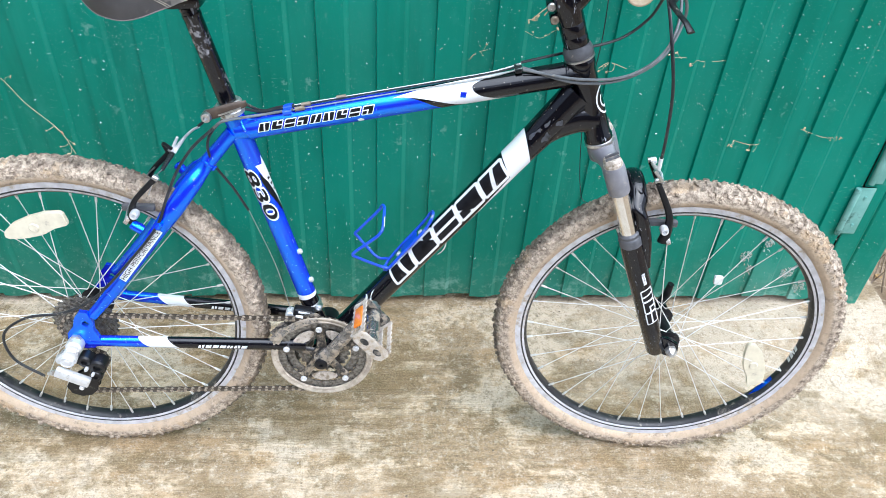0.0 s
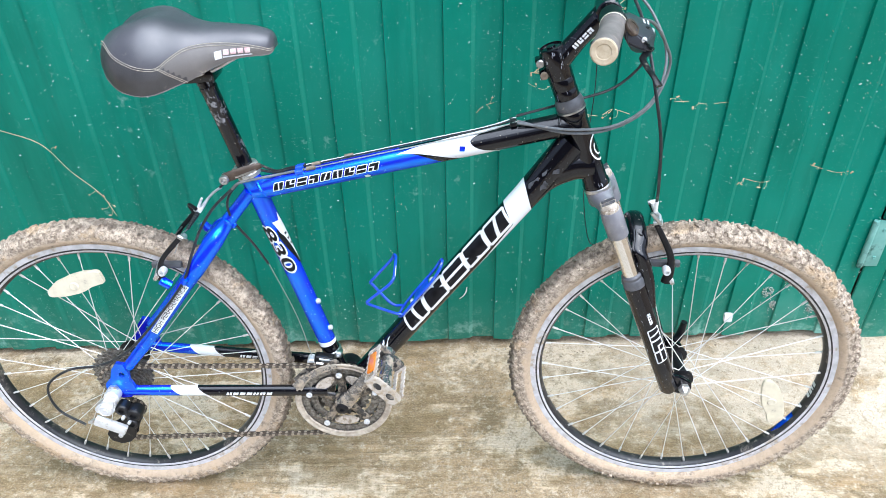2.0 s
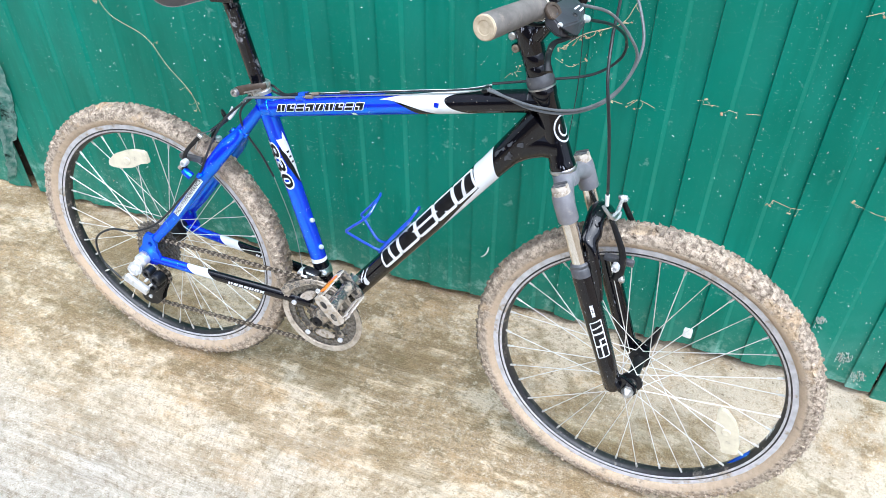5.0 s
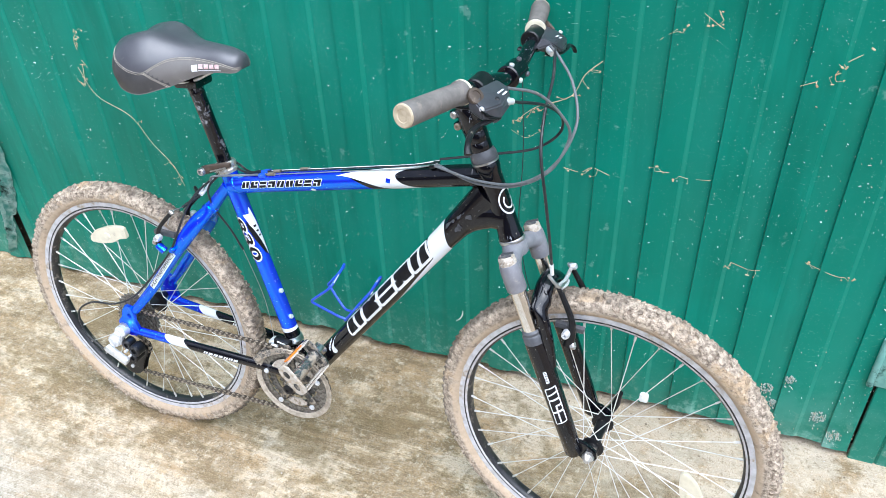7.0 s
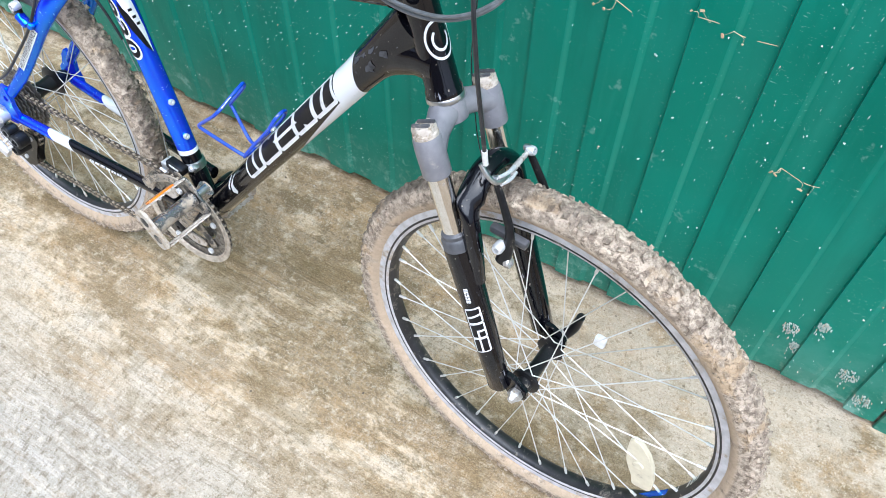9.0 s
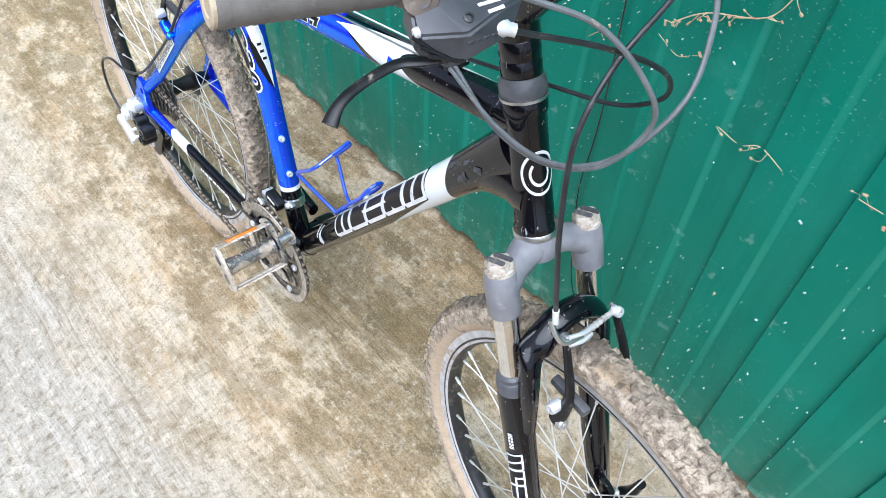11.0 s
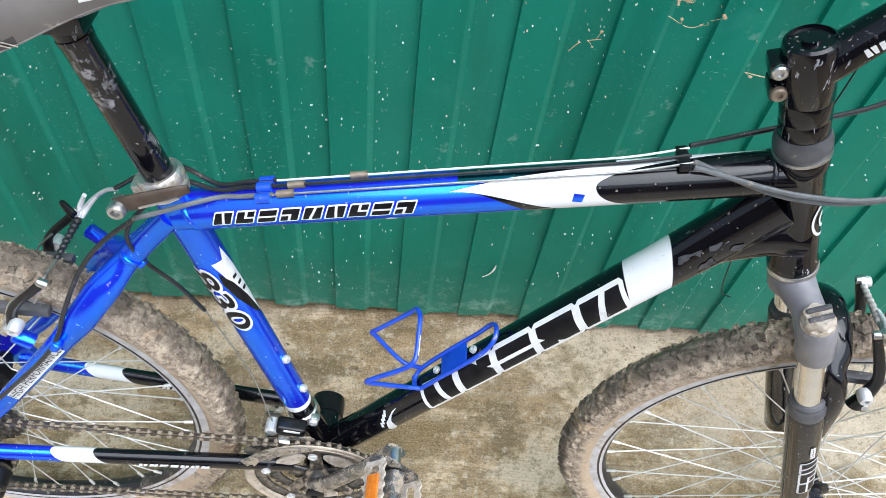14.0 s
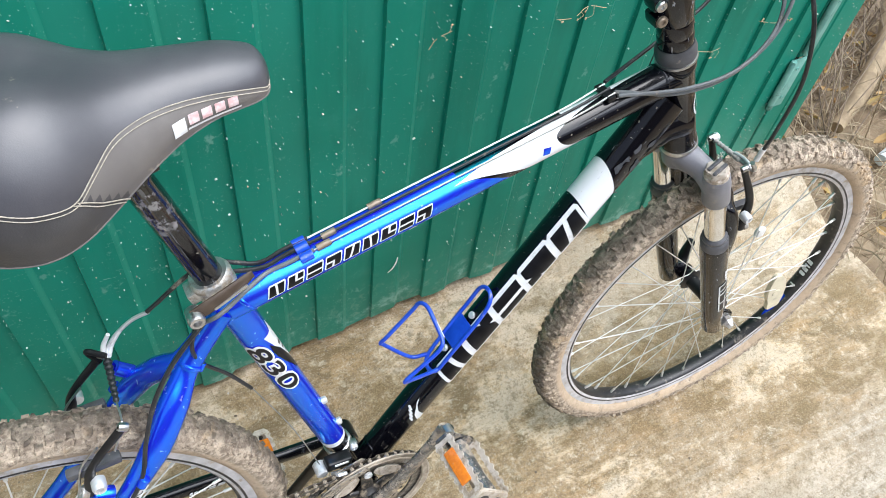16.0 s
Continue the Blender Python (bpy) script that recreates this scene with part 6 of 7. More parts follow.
part("saddle_rails", rails, M_STEEL, saddle, "steel saddle rails")
top_post = ST_TOP + ST_DIR * 0.172
post_head = box(0.052, 0.050, 0.024, 0.006, m=Matrix.Translation(top_post + Vector((0.000, 0, 0.004))) @ pose(0, 0, 0, 0, -5, 0))
part("post_head", post_head, M_BLACK, saddle, "black seat post clamp")

# ---- bottle cage ----
DTD = (DT1 - DT0).normalized()
DTN = Vector((-DTD.z, 0, DTD.x))


def cage_p(s, h, y):
    return DT0 + DTD * s + DTN * h + Vector((0, y, 0))


wire = 0.0027
H0 = 0.0245
cage = part("bottle_cage", sweep([cage_p(0.192, H0, 0.008), cage_p(0.200, H0, -0.012), cage_p(0.240, H0 + 0.002, -0.015), cage_p(0.300, H0 + 0.003, -0.015), cage_p(0.328, H0 + 0.007, -0.012), cage_p(0.336, H0 + 0.009, 0.0), cage_p(0.328, H0 + 0.007, 0.012), cage_p(0.300, H0 + 0.003, 0.015), cage_p(0.240, H0 + 0.002, 0.015), cage_p(0.200, H0, 0.012), cage_p(0.192, H0, -0.006)], wire, 10, steps=6), M_CAGE, bike, "blue wire bottle cage")
part("cage_arm", sweep([cage_p(0.205, H0 + 0.002, -0.014), (0.046, -0.018, 0.463), (0.008, -0.034, 0.492), (0.003, -0.037, 0.499), (0.009, -0.038, 0.507), (0.040, -0.041, 0.536), (0.049, -0.040, 0.546), (0.053, -0.034, 0.552), (0.054, -0.012, 0.561), (0.054, 0.006, 0.567), (0.051, 0.016, 0.566), (0.048, 0.021, 0.560), (0.043, 0.023, 0.550), (0.010, 0.028, 0.508), (0.002, 0.030, 0.497), (0.007, 0.030, 0.490), (0.040, 0.021, 0.455), cage_p(0.205, H0 + 0.002, 0.014)], wire, 10, steps=5), M_CAGE, cage, "bent blue wire hoop")
part("cage_label", box(0.0010, 0.0026, 0.022, 0.0003, m=along((0.0555, -0.024, 0.558), (0.0560, 0.002, 0.567))), M_DECAL_W, cage, "tiny white printed bar")
part("cage_plate", box(0.040, 0.026, 0.003, 0.001, m=Matrix.Translation(cage_p(0.262, H0 + 0.001, 0)) @ pose(0, 0, 0, 0, -52.3, 0)), M_CAGE, cage, "blue mounting plate")
for s in (0.232, 0.292):
    part("cage_bolt", bolt(0.0048, 0.004), M_SILVER, cage, "pale bolt", along(cage_p(s, 0.023, 0), cage_p(s, 0.1, 0)))


# ---- drivetrain ----
def cog(r, teeth, thick, hole, y, bm=None, m=None, depth=0.0042):
    """A toothed ring about y."""
    one = bmesh.new()
    n = teeth * 4
    outer = []
    for i in range(n):
        rr = r + (depth if i % 4 in (1, 2) else 0.0) - depth / 2
        a = 2 * math.pi * i / n
        outer.append((rr * math.cos(a), rr * math.sin(a)))
    inner = [(hole * math.cos(2 * math.pi * i / n), hole * math.sin(2 * math.pi * i / n)) for i in range(n)]
    rows = []
    for (pts, yy) in ((inner, -thick / 2), (outer, -thick / 2), (outer, thick / 2), (inner, thick / 2)):
        rows.append([one.verts.new((x, y + yy, z)) for x, z in pts])
    grid_faces(one, rows + [rows[0]])
    return merge(one, bm, m)


cassette = part("cassette", lathe([(0.017, -0.060), (0.019, -0.059), (0.024, -0.024), (0.020, -0.022)], 24, m=Y_AXIS), M_COG, rear_wheel, "oily brown sprocket cassette")
for i, t in enumerate((13, 15, 17, 19, 21, 24, 28)):
    link("sprocket", part("tmp", cog(t * 0.002022, t, 0.0020, 0.012, -0.0560 + 0.0050 * i), M_COG).data, rear_wheel)
    bpy.data.objects.remove(bpy.data.objects["tmp"])
for sgn in (-1, 1):
    part("axle_nut", lathe([(0.0100, 0), (0.0112, 0.002), (0.0112, 0.008), (0.0060, 0.011), (0.0045, 0.016)], 6, m=pose(REAR.x, sgn * 0.0705, REAR.z, 90 if sgn < 0 else -90)), M_ALLOY, bike)

CR_Y = -0.050
spider = bmesh.new()
lathe([(0.010, -0.012), (0.017, -0.010), (0.019, -0.004), (0.019, 0.008), (0.014, 0.012)], 26, spider, pose(0, 0, 0, -90))
PED = Vector((0.0965, 0, 0.1475))
for i in range(5):
    a = math.atan2(PED.z, PED.x) + 2 * math.pi * (i + 0.5) / 5
    sweep([(0.012 * math.cos(a), 0.004, 0.012 * math.sin(a)), (0.045 * math.cos(a), 0.006, 0.045 * math.sin(a)), (0.066 * math.cos(a), 0.004, 0.066 * math.sin(a))], [0.0095, 0.0075, 0.0080], 12, spider, flat=0.5)
crankset = part("crankset", spider, M_SPIDER, bike, "black chainring spider caked with mud", Matrix.Translation(BB + Vector((0, CR_Y, 0))))
part("chainring", cog(0.0850, 42, 0.0026, 0.067, 0.0015), M_COG, crankset, "large toothed chainring")
part("chainring", cog(0.0680, 34, 0.0026, 0.052, 0.0085), M_COG, crankset, "middle toothed chainring")
part("chainring", cog(0.0480, 24, 0.0026, 0.030, 0.0155), M_COG, crankset, "small toothed chainring")
guard = lathe([(0.0800, -0.0030), (0.0812, -0.0048), (0.0835, -0.0050), (0.0842, -0.0040), (0.0885, -0.0046), (0.0895, -0.0056), (0.0920, -0.0052), (0.0925, -0.0035), (0.0880, -0.0020), (0.0800, -0.0015)], 72, m=Y_AXIS, closed=True)
part("chain_guard", guard, M_GUARD, crankset, "muddy clear plastic chain guard ring")
for i in range(5):
    a = math.atan2(PED.z, PED.x) + 2 * math.pi * (i + 0.5) / 5
    part("chainring_bolt", bolt(0.0060, 0.004), M_SILVER, crankset, "silver chainring bolt", pose(0.066 * math.cos(a), -0.004, 0.066 * math.sin(a), 90))
    b = a + math.pi / 5
    slot = [((0.052 + 0.010 * math.cos(u)) * math.cos(b) - 0.024 * math.sin(u) * math.sin(b), (0.052 + 0.010 * math.cos(u)) * math.sin(b) + 0.024 * math.sin(u) * math.cos(b)) for u in (2 * math.pi * j / 18 for j in range(18))]
    if i % 2 == 0:
        part("mud_patch", plate(slot, 0.003, 0.001, m=Matrix.Translation((0, 0.001, 0))), M_MUDDY, crankset, "pale dried mud between the spider arms")
arm_r = sweep([(0, -0.014, 0), PED * 0.3 + Vector((0, -0.022, 0)), PED * 0.75 + Vector((0, -0.028, 0)), PED + Vector((0, -0.029, 0))], [0.0165, 0.0125, 0.0110, 0.0135], 18, flat=0.55)
part("crank_arm", arm_r, M_CRANK, crankset, "muddy alloy crank arm")
part("crank_bolt", lathe([(0.0115, 0.0), (0.0120, 0.004), (0.0090, 0.006), (0.0040, 0.006), (0.0035, 0.003)], 20), M_PLASTIC, crankset, "", pose(0, -0.0215, 0, 90))
arm_l = sweep([(0, 0.096, 0), -PED * 0.3 + Vector((0, 0.104, 0)), -PED * 0.75 + Vector((0, 0.111, 0)), -PED + Vector((0, 0.112, 0))], [0.0160, 0.0125, 0.0110, 0.0135], 18, flat=0.55)
lathe([(0.017, 0.084), (0.0225, 0.087), (0.0225, 0.106), (0.0215, 0.114), (0.018, 0.117), (0.006, 0.118)], 26, arm_l, Y_AXIS)
part("crank_arm", arm_l, M_PLASTIC, crankset, "black far crank arm with a round boss")


def pedal(centre, tilt, name):
    """A cage pedal about its axle along y: body, toothed cages and amber reflectors."""
    m = Matrix.Translation(centre) @ pose(0, 0, 0, 0, tilt, 0)
    body = lathe([(0.009, -0.039), (0.0125, -0.037), (0.0110, -0.010), (0.0110, 0.020), (0.0130, 0.036), (0.007, 0.039)], 18, m=Y_AXIS)
    ped = part(name, body, M_CRANK, bike, "grey muddy pedal body", m)
    for fx in (-1, 1):
        pts = []
        for i in range(29):
            y = -0.040 + 0.080 * i / 28
            pts.append((y, 0.0125 + (0.0022 if i % 4 in (1, 2) else 0)))
        one = bmesh.new()
        outl = pts + [(y, -h) for y, h in reversed(pts)]
        hole = [(y * 0.84, z * 0.42) for y, z in outl]
        rows = [[one.verts.new((fx * 0.0315 + dx, y, z)) for y, z in ring] for ring, dx in ((outl, -0.0011), (outl, 0.0011), (hole, 0.0011), (hole, -0.0011))]
        grid_faces(one, rows + [rows[0]])
        part("pedal_cage", one, M_MUDDY, ped, "muddy toothed steel cage", smooth=False)
        if fx < 0:
            part("pedal_reflector", box(0.004, 0.046, 0.015, 0.0015, m=pose(fx * 0.0335, 0, 0)), M_AMBER, ped, "amber pedal reflector")
    for fy in (-1, 1):
        end = plate([(-0.034, -0.008), (-0.026, -0.0135), (0.026, -0.0135), (0.034, -0.008), (0.034, 0.008), (0.026, 0.0135), (-0.026, 0.0135), (-0.034, 0.008)], 0.005, 0.0012, m=Matrix.Translation((0, fy * 0.0415, 0)))
        end_ob = part("pedal_end", end, M_PEDAL if fy == (-1 if centre.y < 0 else 1) else M_CRANK, ped, "pale worn pedal end plate")
        for hx in (-0.015, 0.015):
            slot = [(hx + 0.0085 * math.cos(a), 0.0052 * math.sin(a)) for a in (2 * math.pi * k / 14 for k in range(14))]
            # a dark plate, slightly proud, takes the place of the slot's shade
            part("pedal_slot", plate(slot, 0.0062, 0.0, m=Matrix.Translation((0, fy * 0.0415, 0))), M_RIM_K, end_ob, "dark oval plate standing in for a shaded slot")
    part("pedal_axle", tube(0.030, 0.0062, 12, 1), M_STEEL, ped, "", pose(0, 0.066 if centre.y < 0 else -0.036, 0, 90))
    return ped


pedal(BB + PED + Vector((0, CR_Y - 0.094, 0)), 49, "pedal")
pedal(BB - PED + Vector((0, CR_Y + 0.190, 0)), 100, "pedal")

# chain: outer and inner links along the two runs and round the wheels of the drive
RING, COGC, P_UP, P_LOW = BB.copy(), REAR.copy(), Vector((-0.462, 0, 0.254)), Vector((-0.504, 0, 0.190))


def chain_points():
    pts = []

    def arc(c, r, a0, a1, y, n):
        for i in range(n + 1):
            a = radians(a0 + (a1 - a0) * i / n)
            pts.append(Vector((c.x + r * math.cos(a), y, c.z + r * math.sin(a))))
    arc(RING, 0.085, -92, 98, CR_Y + 0.0015, 30)
    arc(COGC, 0.0345, 98, 262, -0.048, 12)
    arc(P_UP, 0.0165, 70, -60, -0.048, 6)
    arc(P_LOW, 0.0165, 120, 268, -0.048, 6)
    pts.append(pts[0].copy())
    return pts


raw = chain_points()
walkers, pos = [], 0.0
for a, b in zip(raw, raw[1:]):
    L = (b - a).length
    while pos < L:
        walkers.append((a.lerp(b, pos / L), (b - a).normalized()))
        pos += 0.0127
    pos -= L
chain_bm = bmesh.new()
for i, (p, d) in enumerate(walkers):
    q = walkers[(i + 1) % len(walkers)][0]
    d = (q - p)
    L = min(d.length, 0.0140)
    d.normalize()
    m = along(p, p + d)
    w = 0.0034 if i % 2 else 0.0022
    for sgn in (-1, 1):
        box(0.0066 if i % 2 else 0.0056, 0.0011, L + 0.0030, 0.0, chain_bm, m @ pose(0, sgn * w, L / 2))
    lathe([(0.0031, -0.0044), (0.0031, 0.0044)], 8, chain_bm, m @ pose(0, 0, 0, 90), mats=[1, 1])
part("chain", chain_bm, [M_CHAIN, M_CHAIN_MUD], bike, "muddy brown chain", smooth=False)

# rear derailleur
rd = lathe([(0.008, -0.016), (0.0135, -0.014), (0.0145, -0.008), (0.0145, 0.006), (0.011, 0.010)], 24, m=pose(-0.480, -0.084, 0.318, 90))
plate([(-0.490, 0.322), (-0.470, 0.318), (-0.474, 0.300), (-0.482, 0.284), (-0.512, 0.286), (-0.516, 0.296), (-0.502, 0.306)], 0.014, 0.003, rd, Matrix.Translation((0, -0.092, 0)))
derailleur = part("rear_derailleur", rd, M_SILVER, bike, "silver and black rear derailleur")
part("derailleur_boss", lathe([(0.0125, 0.0), (0.0132, 0.003), (0.0105, 0.006), (0.0095, 0.004), (0.0055, 0.004), (0.0050, 0.007), (0.0015, 0.007)], 24), M_SILVER, derailleur, "round silver pivot boss", pose(-0.492, -0.099, 0.297, 90))
part("derailleur_arm", box(0.060, 0.012, 0.019, 0.003, m=pose(-0.487, -0.106, 0.265, 0, 27, 0)), M_SILVER, derailleur, "white rectangular outer link")
part("derailleur_link", box(0.046, 0.010, 0.013, 0.003, m=pose(-0.470, -0.082, 0.276, 0, 34, 0)), M_PLASTIC, derailleur, "black inner link")
for x, z, r, d in ((-0.466, 0.290, 0.0125, 0.024), (-0.446, 0.278, 0.0150, 0.026), (-0.452, 0.258, 0.0120, 0.030)):
    part("derailleur_knuckle", lathe([(r * 0.7, -d / 2), (r, -d / 2 + 0.003), (r, d / 2 - 0.003), (r * 0.8, d / 2), (r * 0.45, d / 2), (r * 0.4, d / 2 - 0.004)], 20), M_PLASTIC, derailleur, "black pivot knuckle", pose(x, -0.084, z, 90))
part("derailleur_screw", bolt(0.0034, 0.008), M_SILVER, derailleur, "small silver stop screw", pose(-0.462, -0.098, 0.280, 90))
part("derailleur_screw", bolt(0.0030, 0.008), M_SILVER, derailleur, "small silver stop screw", pose(-0.452, -0.100, 0.270, 90))
part("cable_barrel", lathe([(0.0030, 0), (0.0052, 0.001), (0.0052, 0.009), (0.0036, 0.011), (0.0034, 0.016)], 12), M_ALLOY, derailleur, "ribbed barrel adjuster", along((-0.518, -0.098, 0.268), (-0.560, -0.094, 0.252)))
for y in (-0.0560, -0.0400):
    cage_pl = plate([(-0.474, 0.268), (-0.452, 0.266), (-0.446, 0.250), (-0.470, 0.206), (-0.476, 0.184), (-0.490, 0.170), (-0.508, 0.166), (-0.526, 0.174), (-0.532, 0.190), (-0.524, 0.206), (-0.500, 0.222), (-0.482, 0.244)], 0.002, 0.0006, m=Matrix.Translation((0, y, 0)))
    part("derailleur_cage", cage_pl, M_PLASTIC, derailleur, "black pulley cage")
for c in (P_UP, P_LOW):
    part("jockey_wheel", cog(0.0165, 11, 0.004, 0.004, 0.0, depth=0.003), M_PLASTIC, derailleur, "muddy jockey wheel", Matrix.Translation(c + Vector((0, -0.048, 0))))
    part("jockey_bolt", bolt(0.0048, 0.004), M_SILVER, derailleur, "silver pulley bolt", pose(c.x, -0.0572, c.z, 90))

# front derailleur
fd = lathe([(0.0172, -0.008), (0.0192, -0.0065), (0.0192, 0.0065), (0.0172, 0.008)], 28, m=along(BB.lerp(ST_TOP, 0.170), ST_TOP))
box(0.012, 0.010, 0.012, 0.002, fd, pose(-0.062, -0.012, 0.362, 0, 18, 0))
front_mech = part("front_derailleur", fd, M_STEEL, bike, "steel front derailleur clamp band")
part("mech_body", box(0.036, 0.018, 0.016, 0.004, m=pose(-0.088, -0.026, 0.362, 0, 10, 0), segs=3), M_PLASTIC, front_mech, "black linkage body")
part("mech_mark", box(0.020, 0.0012, 0.004, 0.0004, m=pose(-0.086, -0.0355, 0.366, 0, 10, 0)), M_PEARL, front_mech, "pale printed bar")
part("mech_bolt", bolt(0.0055, 0.006), M_SILVER, front_mech, "silver clamp bolt", pose(-0.062, -0.017, 0.366, 90))
part("mech_link", box(0.013, 0.004, 0.026, 0.001, m=pose(-0.094, -0.044, 0.362, 40, 14, 0)), M_SILVER, front_mech, "bright link plate")
part("mech_pivot", lathe([(0.006, -0.010), (0.0085, -0.008), (0.0085, 0.008), (0.006, 0.010)], 18, m=pose(-0.112, -0.024, 0.356, 90)), M_SILVER, front_mech, "silver pivot")
for y, dz in ((-0.058, 0.0), (-0.044, 0.002)):
    pts = [(-0.148, 0.324 + dz), (-0.126, 0.348 + dz), (-0.092, 0.366 + dz), (-0.062, 0.372 + dz), (-0.056, 0.366 + dz), (-0.086, 0.354 + dz), (-0.116, 0.336 + dz), (-0.140, 0.312 + dz)]
    part("mech_cage", plate(pts, 0.0018, 0.0005, m=Matrix.Translation((0, y, 0))), M_CRANK, front_mech, "dirty steel chain guide")

# ---- dried plants on the gate ----
LONG = "long dried brown vine stem on the green gate"
SHORT = "short dried vine scrap clinging to the green gate"


def tendril(points, r, seed, label, stubs=3):
    """A dried climber stem on the sheet, with short side shoots and clinging pads."""
    rng = random.Random(seed)
    line = []
    for x, z in points:
        line.append(Vector((x + rng.uniform(-0.004, 0.004), WALL_Y - 0.004 - rng.random() * 0.004, z + rng.uniform(-0.004, 0.004))))
    r *= 0.38 if label == LONG else 0.30
    stubs = stubs * 2 + 2 if label == LONG else stubs + 1
    full = spline(line, 6)
    if label == LONG:
        bm = sweep(line, r, 6, steps=6)
    else:                                       # only broken lengths of the stem still cling on
        bm, k = bmesh.new(), 0
        while k < len(full) - 3:
            n = rng.randint(3, 7)
            piece = full[k:k + n]
            if len(piece) > 2:
                sweep(piece, r, 6, bm, steps=2)
            k += n + rng.randint(0, 3)
    for _ in range(stubs):
        p = rng.choice(full)
        q = p + Vector((rng.uniform(-0.018, 0.018), -0.004, rng.uniform(-0.016, 0.016)))
        w = p.lerp(q, 0.5) + Vector((rng.uniform(-0.006, 0.006), -0.003, rng.uniform(-0.006, 0.006)))
        sweep([p, w, q], [r * 0.8, r * 0.6, r * 0.4], 5, bm, steps=4)
        box(0.005 * rng.uniform(0.5, 1.6), 0.0014, 0.0032 * rng.uniform(0.6, 1.3), 0.0006, bm, Matrix.Translation(q) @ pose(0, 0, 0, 0, rng.uniform(0, 180), 0), segs=1)
    return tagged(part("dried_vine", bm, M_VINE), label, "dried vine", "dried vines on the gate")


tendril([(-0.82, 0.74), (-0.79, 0.67), (-0.70, 0.63), (-0.65, 0.56), (-0.61, 0.50), (-0.59, 0.44)], 0.0016, 1, LONG, 2)
tendril([(-0.82, 0.70), (-0.80, 0.76), (-0.81, 0.81), (-0.78, 0.85)], 0.0026, 2, SHORT, 14)
tendril([(-0.73, 0.92), (-0.69, 0.97), (-0.66, 1.00), (-0.63, 1.04), (-0.60, 1.10)], 0.0026, 3, SHORT, 14)
tendril([(0.31, 0.775), (0.35, 0.81), (0.41, 0.84), (0.44, 0.89), (0.47, 0.92)], 0.0020, 4, LONG, 7)
tendril([(0.41, 0.685), (0.44, 0.68), (0.47, 0.693), (0.50, 0.69)], 0.0018, 5, SHORT, 3)
tendril([(0.56, 0.97), (0.58, 0.98), (0.595, 0.99)], 0.0017, 6, SHORT, 2)
tendril([(0.63, 1.02), (0.67, 1.00), (0.65, 1.04)], 0.0018, 7, SHORT, 3)
tendril([(0.80, 0.92), (0.84, 0.94), (0.85, 0.96), (0.89, 0.99)], 0.0020, 8, SHORT, 6)
tendril([(0.585, 0.715), (0.615, 0.712), (0.645, 0.706), (0.695, 0.712)], 0.0015, 9, SHORT, 3)
tendril([(0.755, 0.535), (0.80, 0.525), (0.835, 0.540)], 0.0017, 10, SHORT, 3)
tendril([(0.885, 0.565), (0.94, 0.550), (0.975, 0.553)], 0.0015, 11, SHORT, 3)
tendril([(0.20, 0.69), (0.215, 0.705), (0.235, 0.712)], 0.0015, 12, SHORT, 1)
tendril([(0.30, 0.752), (0.325, 0.742), (0.35, 0.75)], 0.0014, 13, SHORT, 2)


def ragged(n, r, rng):
    return [(r * rng.uniform(0.55, 1.1) * math.cos(2 * math.pi * i / n), r * rng.uniform(0.55, 1.1) * math.sin(2 * math.pi * i / n)) for i in range(n)]


def flecks():
    """Dried bits on the sheets: many dots, fewer long scraps, both in swarms, and a few spattered rings of mud."""
    rng = random.Random(21)
    spots = []
    while len(spots) < 3600:
        x, z = rng.uniform(-2.2, 1.19), rng.uniform(0.12, 1.55)
        if noise.noise((x * 3.2, z * 3.2, 9)) + 0.5 * noise.noise((x * 11, z * 11, 2)) + rng.uniform(-0.35, 0.35) > -0.02:
            spots.append((x, z, rng.uniform(0.00025, 0.0005), 1.0 if rng.random() < 0.4 else rng.uniform(1.5, 4.0)))
    while len(spots) < 3920:
        x, z = rng.uniform(-2.2, 1.19), rng.uniform(0.12, 1.55)
        if noise.noise((x * 2.6, z * 2.6, 5)) + rng.uniform(-0.45, 0.45) > -0.05:
            spots.append((x, z, rng.uniform(0.0003, 0.00055) * (1.4 if rng.random() < 0.10 else 1.0), rng.uniform(1.8, 6.0)))
    for cx, cz, cr in ((0.925, 0.262, 0.011), (0.885, 0.218, 0.013), (1.000, 0.170, 0.016), (1.040, 0.130, 0.016), (0.905, 0.180, 0.008)):
        for _ in range(90):
            a, q = rng.uniform(0, 2 * math.pi), cr * rng.random() ** 0.5
            spots.append((cx + q * math.cos(a), cz + q * math.sin(a) - (0.030 * rng.random() if rng.random() < 0.25 else 0), rng.uniform(0.0005, 0.0013), 1.0))
    bm = bmesh.new()
    for x, z, r, long in spots:
        u = (x - GROOVE) % PITCH
        d = 0.0 if u < 0.053 else 0.0065
        t = rng.gauss(0.1, 0.5) if rng.random() < 0.5 else rng.uniform(0, math.pi)
        pts = []
        for px, pz in ragged(6, r, rng):
            px *= long
            pts.append((x + px * math.cos(t) - pz * math.sin(t), z + px * math.sin(t) + pz * math.cos(t)))
        y = WALL_Y + d - 0.0030
        top = [bm.verts.new((a, y - 0.0004, b)) for a, b in pts]
        bot = [bm.verts.new((a, y + 0.003, b)) for a, b in pts]
        bm.faces.new(top)
        for i in range(6):
            bm.faces.new((top[i], top[(i + 1) % 6], bot[(i + 1) % 6], bot[i]))
    return bm


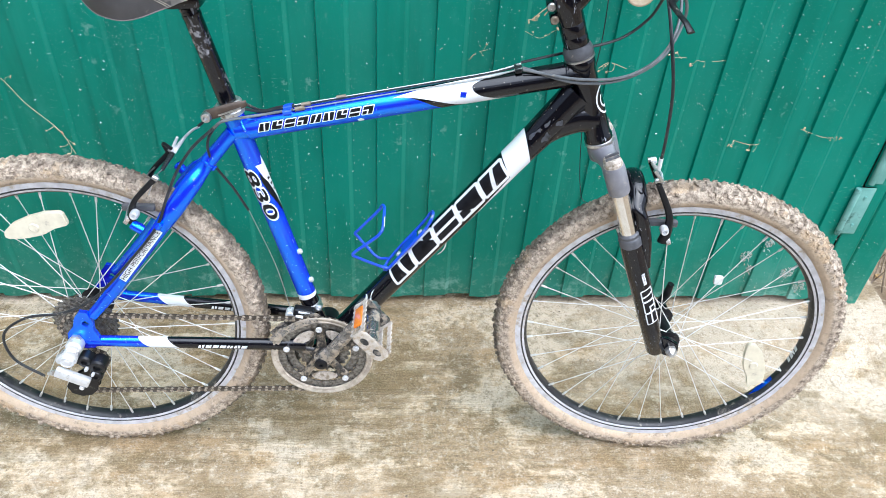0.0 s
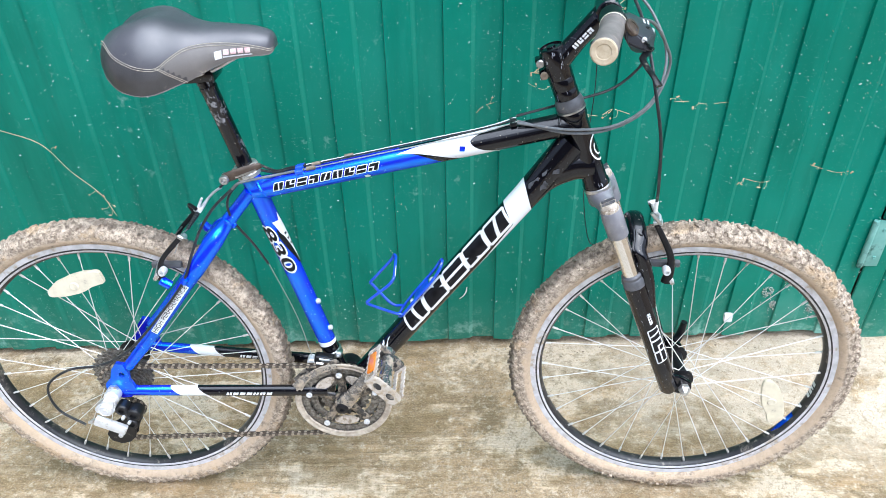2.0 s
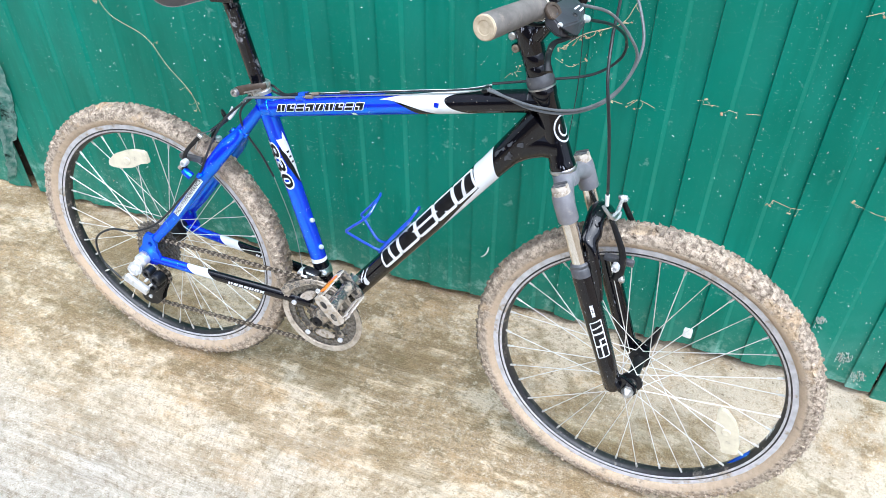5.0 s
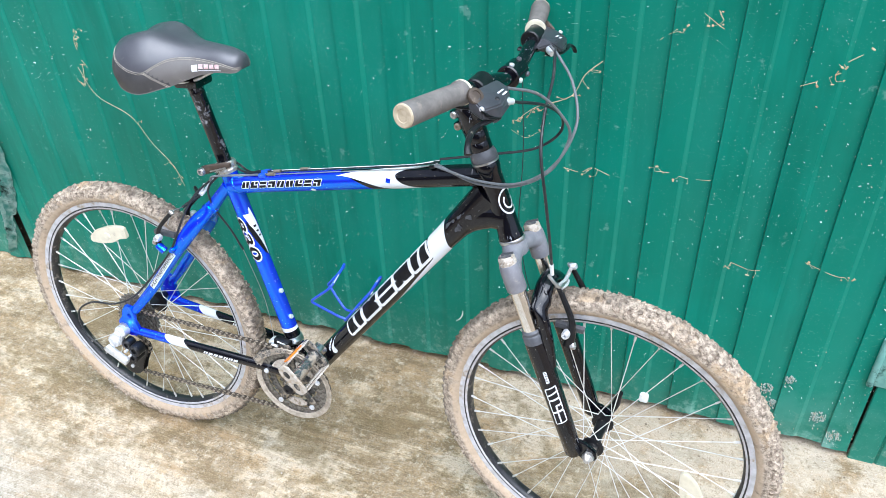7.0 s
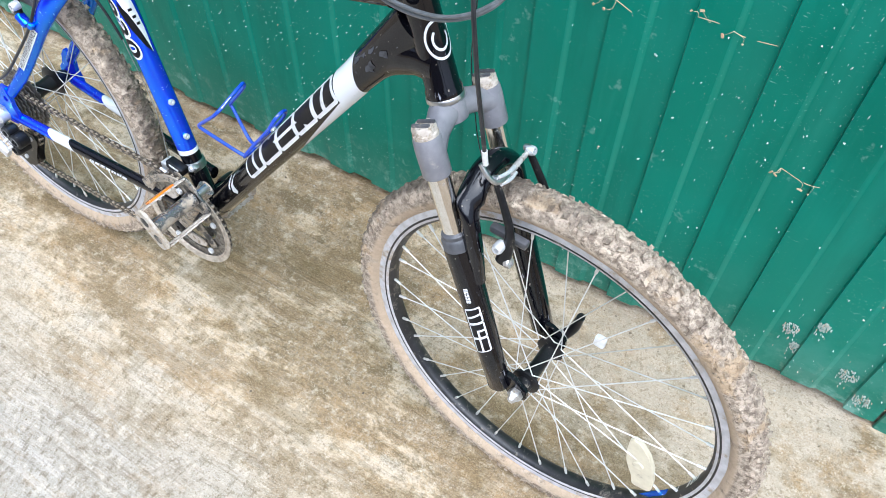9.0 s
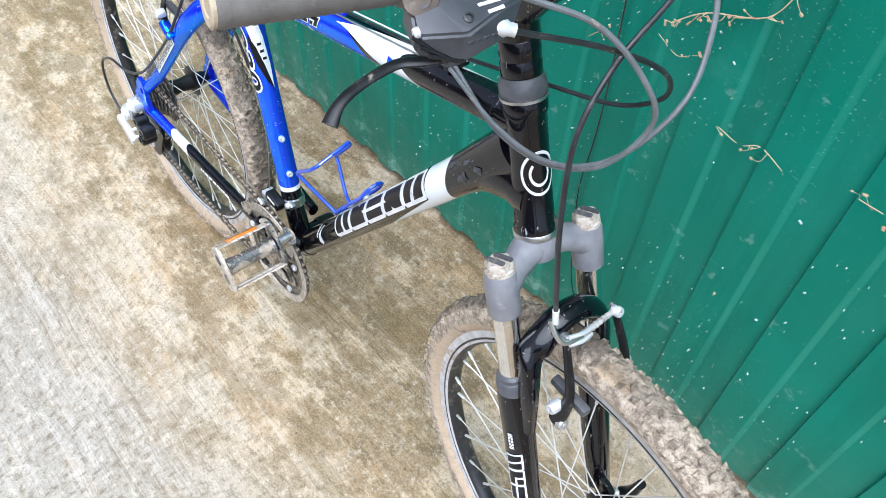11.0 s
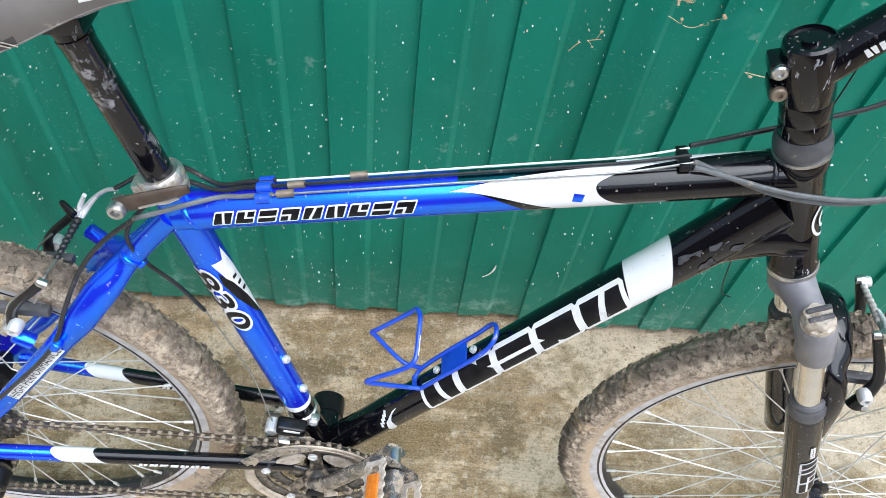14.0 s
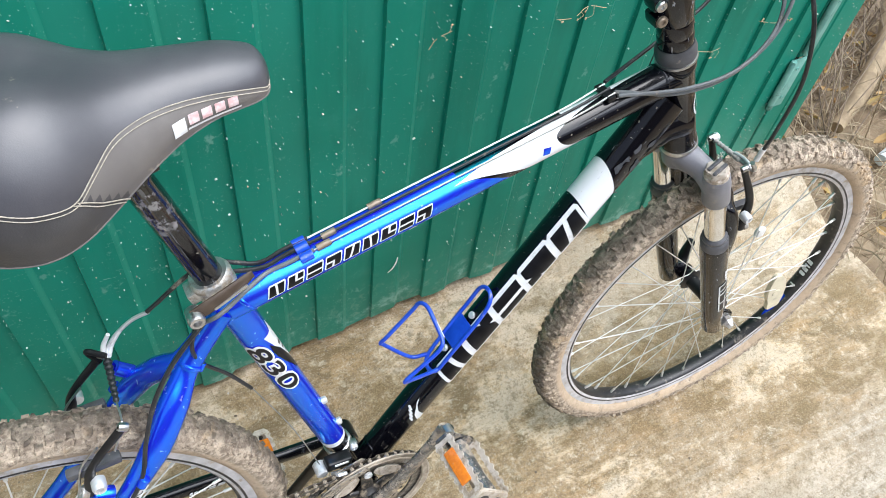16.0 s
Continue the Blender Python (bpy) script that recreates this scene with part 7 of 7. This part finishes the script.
tagged(part("paint_drip", sweep([(0.182, WALL_Y - 0.003, 0.236), (0.180, WALL_Y - 0.003, 0.222), (0.173, WALL_Y - 0.003, 0.208), (0.164, WALL_Y - 0.003, 0.200)], [0.0011, 0.0018, 0.0014, 0.0008], 8, flat=0.5), M_PEARL), "small curled white paint drip on the green gate", "paint drip")
tagged(part("wall_flecks", flecks(), M_FLECK, smooth=False), "pale dried flecks stuck to the green gate", "flecks", kind="stuff")


# a thin dark thread hanging from the far half of the handlebar
thread = sweep([(0.383, 1.031, 0.986), (0.384, 1.030, 0.940), (0.388, 1.029, 0.850), (0.386, 1.031, 0.775), (0.383, 1.030, 0.706), (0.389, 1.031, 0.640), (0.398, 1.031, 0.578), (0.410, 1.033, 0.532), (0.426, 1.036, 0.518)], 0.0008, 6)
tagged(part("thread", thread, M_HOUSING), "thin dark thread hanging from the handlebar", "thread")

# ---- beyond the slab: dry grass, twigs, leaves ----
def dry_grass():
    rng = random.Random(33)
    verts, faces = [], []
    for k in range(5200):
        x, y = 1.30 + 1.5 * rng.random() ** 1.3, rng.uniform(0.2, 2.8)
        if y > 1.27 and x < 1.62 and rng.random() < 0.25:
            continue
        z0 = -0.085
        lying = rng.random()
        L = rng.uniform(0.05, 0.22) if lying < 0.75 else rng.uniform(0.15, 0.40)
        a = rng.uniform(0, 2 * math.pi)
        rise = rng.uniform(0.02, 0.35) if lying < 0.75 else rng.uniform(0.5, 1.3)
        w = rng.uniform(0.0009, 0.0022)
        d = Vector((math.cos(a) * math.cos(rise), math.sin(a) * math.cos(rise), math.sin(rise)))
        side = Vector((-math.sin(a), math.cos(a), 0)) * w
        p = Vector((x, y, z0))
        if (p + d * L).x < 1.20 and (p + d * L).y > 1.2:
            continue
        droop = Vector((0, 0, -0.35 * L * rng.random()))
        mid, tip = p + d * (L * 0.55), p + d * L + droop
        i = len(verts)
        verts += [p - side, p + side, mid - side * 0.8, mid + side * 0.8, tip + Vector((0, 0, w)), p + Vector((0, 0, w * 1.6)), mid + Vector((0, 0, w * 1.6))]
        faces += [(i, i + 5, i + 6, i + 2), (i + 5, i + 1, i + 3, i + 6), (i + 2, i + 6, i + 4), (i + 6, i + 3, i + 4)]
    me = bpy.data.meshes.new("dry_grass")
    me.from_pydata([tuple(v) for v in verts], [], faces)
    me.materials.append(M_STRAW)
    return new("dry_grass", me)


tagged(dry_grass(), "matted dry straw and dead grass beside the slab", "dry grass", kind="stuff")


def dead_leaves():
    rng = random.Random(40)
    bm = bmesh.new()
    for _ in range(260):
        x, y = rng.uniform(1.29, 2.3), rng.uniform(0.3, 2.4)
        r = rng.uniform(0.012, 0.030)
        m = Matrix.Translation((x, y, -0.055 + rng.uniform(0, 0.03))) @ pose(0, 0, 0, rng.uniform(-35, 35), rng.uniform(-35, 35), rng.uniform(0, 360))
        rows = []
        for i in range(5):
            u = -1 + 0.5 * i
            w = 0.5 * math.sqrt(max(0.02, 1 - u * u))
            rows.append([bm.verts.new(m @ Vector((u * r, v * w * r, 0.25 * r * abs(v) + 0.15 * r * u * u))) for v in (-1, 0, 1)])
        grid_faces(bm, rows, closed=False)
    return bm


tagged(part("dead_leaves", dead_leaves(), M_LEAF), "scattered brown dead leaves on the earth", "leaves", kind="stuff")


def twigs():
    rng = random.Random(52)
    bm = bmesh.new()
    for _ in range(560):
        x, y = rng.uniform(1.30, 2.3), rng.uniform(1.30, 2.5)
        a, rise, L = rng.uniform(0.1, 1.9), rng.uniform(0.15, 1.15), rng.uniform(0.2, 0.62)
        p = Vector((x, y, -0.08))
        d = Vector((math.cos(a) * math.cos(rise), math.sin(a) * math.cos(rise), math.sin(rise)))
        q = p + d * L
        sweep([p, p.lerp(q, 0.5) + Vector((rng.uniform(-0.03, 0.03), rng.uniform(-0.03, 0.03), 0.02)), q], [0.0022, 0.0016, 0.0009], 5, bm, steps=4)
    return bm


tagged(part("twigs", twigs(), M_TWIG), "tangled brown dry twigs behind the gate corner", "twigs", kind="stuff")
tagged(part("branch", sweep([(1.62, 1.34, -0.03), (1.80, 1.42, 0.02), (2.05, 1.58, 0.06), (2.45, 1.95, 0.05)], [0.020, 0.026, 0.028, 0.024], 18), M_WOOD), "bare tan branch lying in the dry grass", "branch")
tagged(part("pipe", sweep([(1.66, 1.20, -0.045), (1.85, 1.24, -0.040), (2.6, 1.40, -0.035)], 0.018, 18), M_PIPE), "pale blue plastic pipe lying in dry grass", "pipe")


def crumbs():
    """Grit and small crumbs of earth lying on the slab, thicker along the gate."""
    rng = random.Random(61)
    bm = bmesh.new()
    for _ in range(1500):
        x, y = rng.uniform(-1.7, 1.22), 1.235 - 1.0 * rng.random() ** 2.2
        r = 0.0009 + 0.0022 * rng.random() ** 4
        z = slab_height(x, y) + r * 0.25
        top = bm.verts.new((x + rng.uniform(-0.4, 0.4) * r, y, z + r * rng.uniform(0.5, 0.9)))
        ring = []
        for i in range(6):
            a, q = math.pi * i / 3, r * rng.uniform(0.7, 1.25)
            ring.append(bm.verts.new((x + q * math.cos(a), y + q * math.sin(a), z - r * 0.3)))
        for i in range(6):
            bm.faces.new((ring[i], ring[(i + 1) % 6], top))
    return bm


tagged(part("grit", crumbs(), M_GRIT, smooth=False), "crumbs of earth and grit lying on concrete", "grit", kind="stuff")
